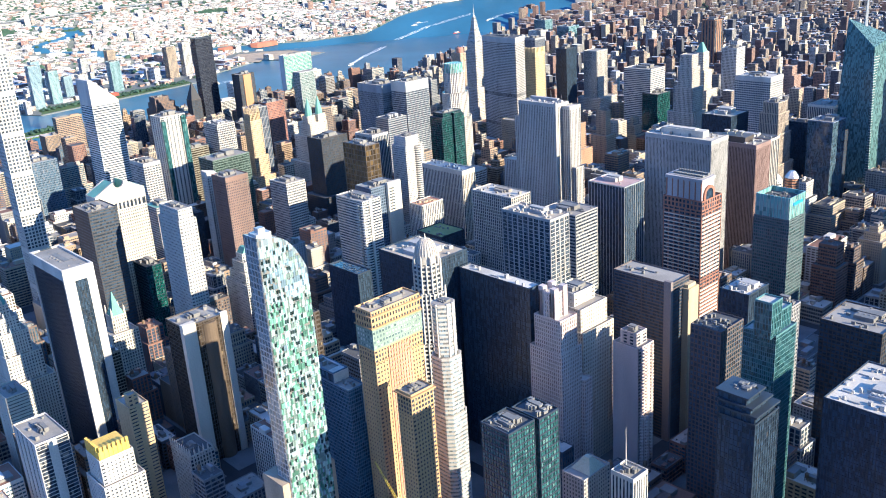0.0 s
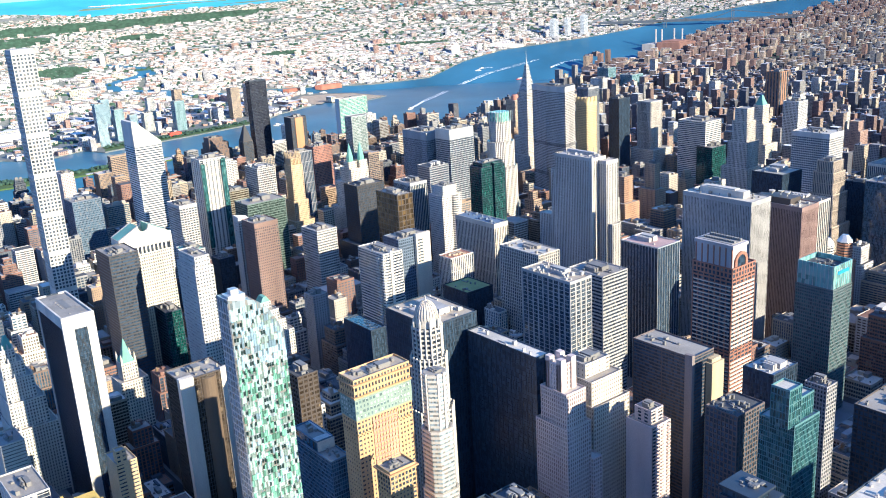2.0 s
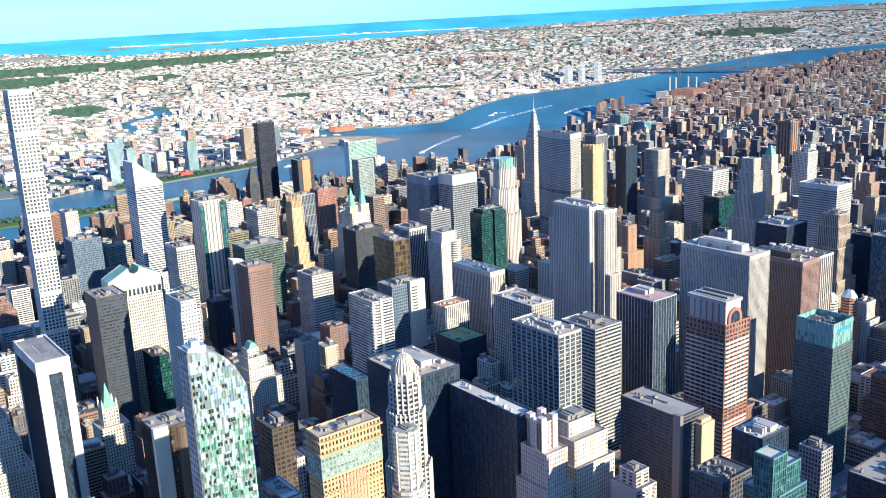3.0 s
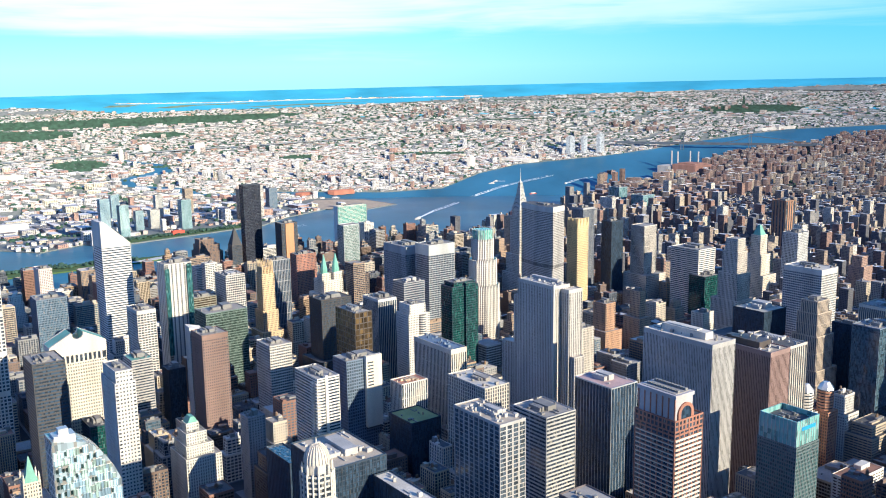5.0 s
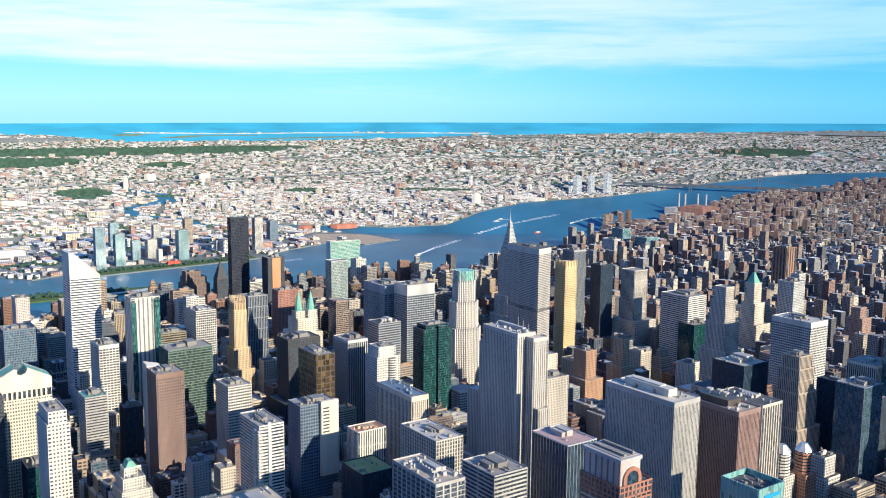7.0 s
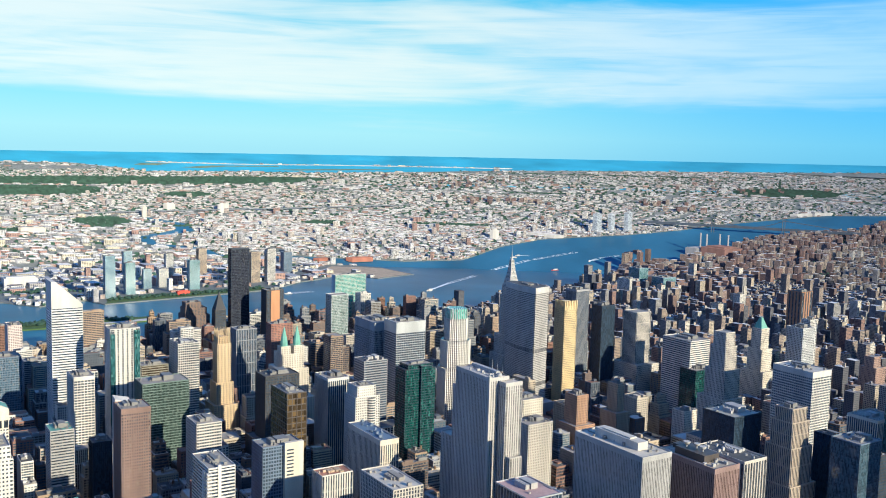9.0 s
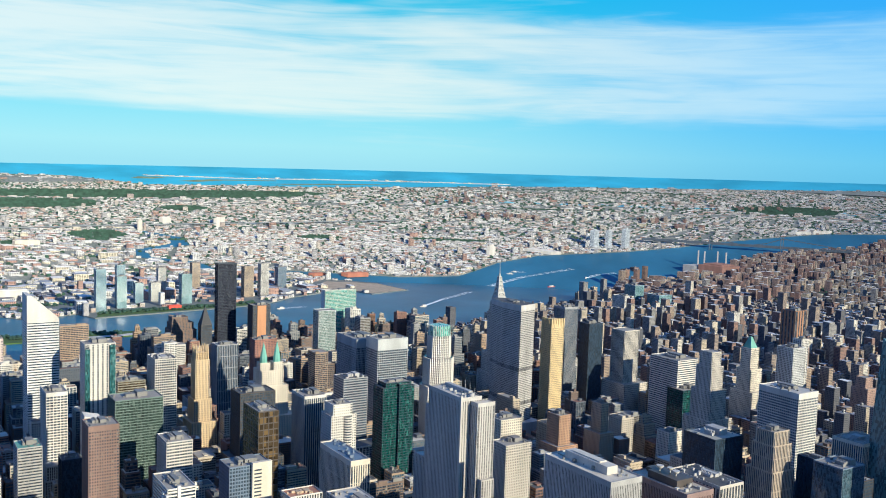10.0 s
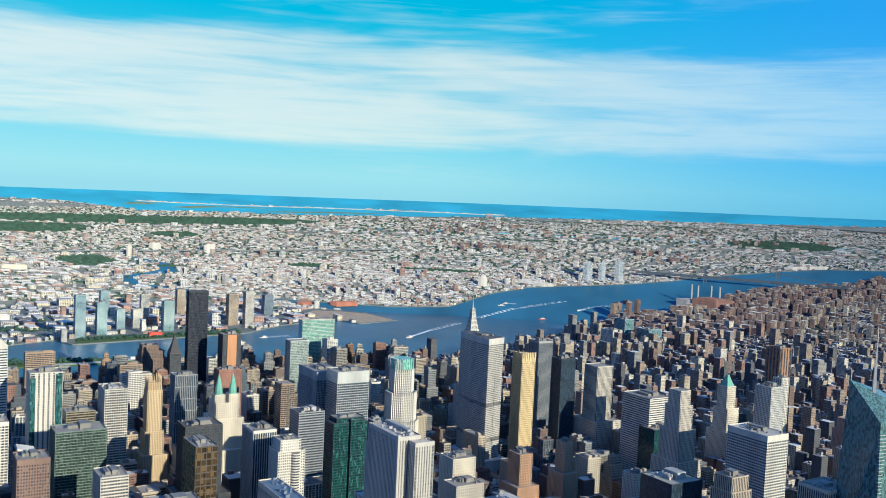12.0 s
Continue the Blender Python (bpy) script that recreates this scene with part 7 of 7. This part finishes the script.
for label, x0, x1, y0, y1, h, m in (("long white riverside shed with curved roof", 3260, 3520, -2790, -2715, 16, WHITE), ("single white apartment tower near the far shore", 3270, 3300, -2325, -2285, 56, WHITE), ("cream warehouse on the far bank", 4330, 4420, -160, -40, 26, CREAM), ("red brick works beside the creek mouth", 2640, 2700, -1190, -1090, 16, stone("works_red", (0.42, 0.17, 0.11))), ("red brick works near the sandy point", 2670, 2730, -1010, -950, 15, stone("works_red", (0.4, 0.2, 0.1))), ("white block beside the highway", 5620, 5690, -1620, -1560, 60, WHITE), ("white shed by the creek", 5960, 6060, -1330, -1270, 45, WHITE), ("pale grain tower by the creek", 5280, 5310, -940, -915, 70, LIME), ("long white boatyard sheds", 4040, 4110, -6500, -6000, 22, WHITE), ("red pavilion on the riverside lawn", 2046, 2064, -205, -165, 12, stone("red_panel", (0.60, 0.08, 0.05))), ("white riverside works with flat roofs", 2400, 2470, 190, 290, 30, WHITE)):
    s = Shape().box(x0, x1, y0, y1, 0, h).box(x0 + 6, (x0 + x1) / 2, y0 + 6, y1 - 6, h, h + h * 0.15)
    tagged(new("warehouse", drawn_in(s).mesh("warehouse", m)), label, "warehouse")
road = Shape()
for (ax, ay), (bx, by) in zip(EXPRESSWAY, EXPRESSWAY[1:]):
    for i in range(12):
        u, v = i / 12, (i + 1) / 12
        p, q = (ax + (bx - ax) * u, ay + (by - ay) * u), (ax + (bx - ax) * v, ay + (by - ay) * v)
        road.loft([[far(p[0] - 16, p[1], 20), far(p[0] + 16, p[1], 20), far(p[0] + 16, p[1], 25), far(p[0] - 16, p[1], 25)], [far(q[0] - 16, q[1], 20), far(q[0] + 16, q[1], 20), far(q[0] + 16, q[1], 25), far(q[0] - 16, q[1], 25)]])
tagged(new("expressway", road.mesh("expressway", stone("viaduct_steel", (0.24, 0.26, 0.26)))), "long grey elevated expressway across the far bank", "road", kind="structure")

# power station with four stacks
ps = new("power_station")
ps.location = far(2240, -2920, 0)
tagged(ps, "red brown brick power station with tall thin stacks", "power station")
part("turbine_hall", drawn_in(Shape().box(2150, 2300, -2990, -2860, 0, 45).box(2170, 2280, -2970, -2880, 45, 52)), stone("works_brick", (0.27, 0.145, 0.115)), ps)
part("switch_house", drawn_in(Shape().box(2320, 2390, -2960, -2850, 0, 34)), GREY, ps)
for x, y in ((2360, -2924), (2302, -2904), (2283, -2978), (2224, -2970)):
    part("chimney", drawn_in(Shape().turned(x, y, ((4.4, 0), (3.4, 98), (3.8, 100), (3.8, 106)), 12)), stone("stack_concrete", (0.50, 0.46, 0.44)), ps, "tall concrete chimney")

# suspension bridge far down the river
br = new("bridge")
br.location = far(3090, -4190, 0)
tagged(br, "grey steel suspension bridge far down the river", "bridge")
A, B = (3670, -3860), (2510, -4524)
st = stone("bridge_steel", (0.09, 0.11, 0.14), 0.7)


def beam(s, a, b, r):
    q = []
    for p in (a, b):
        for du, dz in ((-r, -r), (r, -r), (r, r), (-r, r)):
            q.append(far(p[0], p[1] + du, p[2] + dz))
    s.loft([q[:4], q[4:]])


deck, cable = Shape(), Shape()
for i in range(40):
    u, v = i / 40, (i + 1) / 40
    p = [(A[0] + (B[0] - A[0]) * w, A[1] + (B[1] - A[1]) * w) for w in (u, v)]
    beam(deck, (*p[0], 42), (*p[1], 42), 8)
    sag = [46 + 52 * min(1, abs(2 * ((w - 0.335) / 0.33) - 1)) ** 2 if 0.335 <= w <= 0.665 else 98 - 52 * (abs(w - 0.5) - 0.165) / 0.335 for w in (u, v)]
    beam(cable, (*p[0], sag[0]), (*p[1], sag[1]), 2.2)
tagged(part("deck", deck, st, br), kind="stuff")
tagged(part("cable", cable, st, br), kind="stuff")
for u in (0.335, 0.665):
    tw = Shape()
    x, y = A[0] + (B[0] - A[0]) * u, A[1] + (B[1] - A[1]) * u
    for dy in (-12, 12):
        beam(tw, (x, y + dy, -3), (x, y + dy, 102), 4)
    beam(tw, (x, y - 12, 96), (x, y + 12, 96), 3)
    part("tower", tw, st, br)

for x, y in ((1912, -1985), (1962, -2085), (2010, -2170), (2012, -2300)):
    b = Tower("apartment_tower", "brown brick riverside tower with cantilevered upper floors", stone("river_brick", (0.25, 0.155, 0.12)), G_DARK, x, y, "apartment tower", "brown riverside towers")
    b.tier(x - 11, x + 11, y - 11, y + 11, 0, 62, storey=3.2, bay=5, pier=2.4, sill=1.4)
    b.tier(x - 13, x + 13, y - 13, y + 13, 61, 88, storey=3.2, bay=5, pier=2.4, sill=1.4)
    b.gear(x - 9, x + 9, y - 9, y + 9, 88, 0.5, 4, 2)
    b.done(TAR)

# boats and wakes
FOAM = stone("foam", (0.85, 0.88, 0.90), 0.9)


def boat(label, x, y, heading, length, wake, hull=None):
    ob = new("boat")
    ob.location = (x, y, -3)
    tagged(ob, label, "boat")
    c, s = math.cos(heading), math.sin(heading)

    def at(u, v, z):
        return (x + u * c - v * s, y + u * s + v * c, z)
    w = length * 0.15
    part("hull", drawn_in(Shape().loft([[at(-length / 2, -w, -3.2), at(length * 0.3, -w, -3.2), at(length / 2, 0, -3.2), at(length * 0.3, w, -3.2), at(-length / 2, w, -3.2)], [at(-length / 2, -w, -0.5), at(length * 0.3, -w, -0.5), at(length * 0.55, 0, 0), at(length * 0.3, w, -0.5), at(-length / 2, w, -0.5)]])), hull or WHITE, ob)
    part("cabin", drawn_in(Shape().loft([[at(u, v, z) for u, v in ((-length * 0.35, -w * 0.7), (length * 0.15, -w * 0.7), (length * 0.15, w * 0.7), (-length * 0.35, w * 0.7))] for z in (-0.6, 3.2)])), WHITE, ob)
    if wake:
        ribbon, r = Shape(), random.Random(int(length))
        pts = along([(x, y)] + wake, 14)
        for i, (p, q) in enumerate(zip(pts, pts[1:])):
            u = i / len(pts)
            d = Vector((q[0] - p[0], q[1] - p[1])).normalized()
            side = Vector((-d.y, d.x))
            streaks_across = [(-6, 6)] if u < 0.12 else [(-8, -8 + r.uniform(3, 7) * (1 - 0.5 * u)), (8 - r.uniform(2, 6) * (1 - 0.6 * u), 8)]
            for a, c2 in streaks_across:
                if r.random() < 0.08 * u:
                    continue
                k = len(ribbon.v)
                w0 = 1 + 0.5 * u
                corners = [(p[0] + side.x * a * w0, p[1] + side.y * a * w0), (q[0] + side.x * a * w0, q[1] + side.y * a * w0), (q[0] + side.x * c2 * w0, q[1] + side.y * c2 * w0), (p[0] + side.x * c2 * w0, p[1] + side.y * c2 * w0)]
                ribbon.v += [tuple(far(*e, -1.6)) for e in corners]
                ribbon.f.append((k, k + 1, k + 2, k + 3))
        tagged(new("wake", ribbon.mesh("wake", FOAM)), "long white foaming wake on the river", "wake", kind="structure")


boat("white fast ferry trailing a long wake", 1840, -978, radians(116), 34, [(1960, -1135), (2075, -1315), (2200, -1490), (2440, -1870), (2650, -2350)])
boat("white ferry crossing the river", 1960, -505, radians(95), 26, [(1968, -600)])
boat("red tug with a barge crane", 2120, -1770, radians(100), 40, [], stone("red_hull", (0.45, 0.08, 0.06)))
boat("small white launch off the far bank", 2620, -1960, radians(60), 24, [(2600, -2010)])
boat("moored white excursion boat", 2560, -1890, radians(60), 30, [])
boat("small fast launch with a short white wake", 2315, -2137, radians(130), 20, [(2400, -2280), (2450, -2460)])
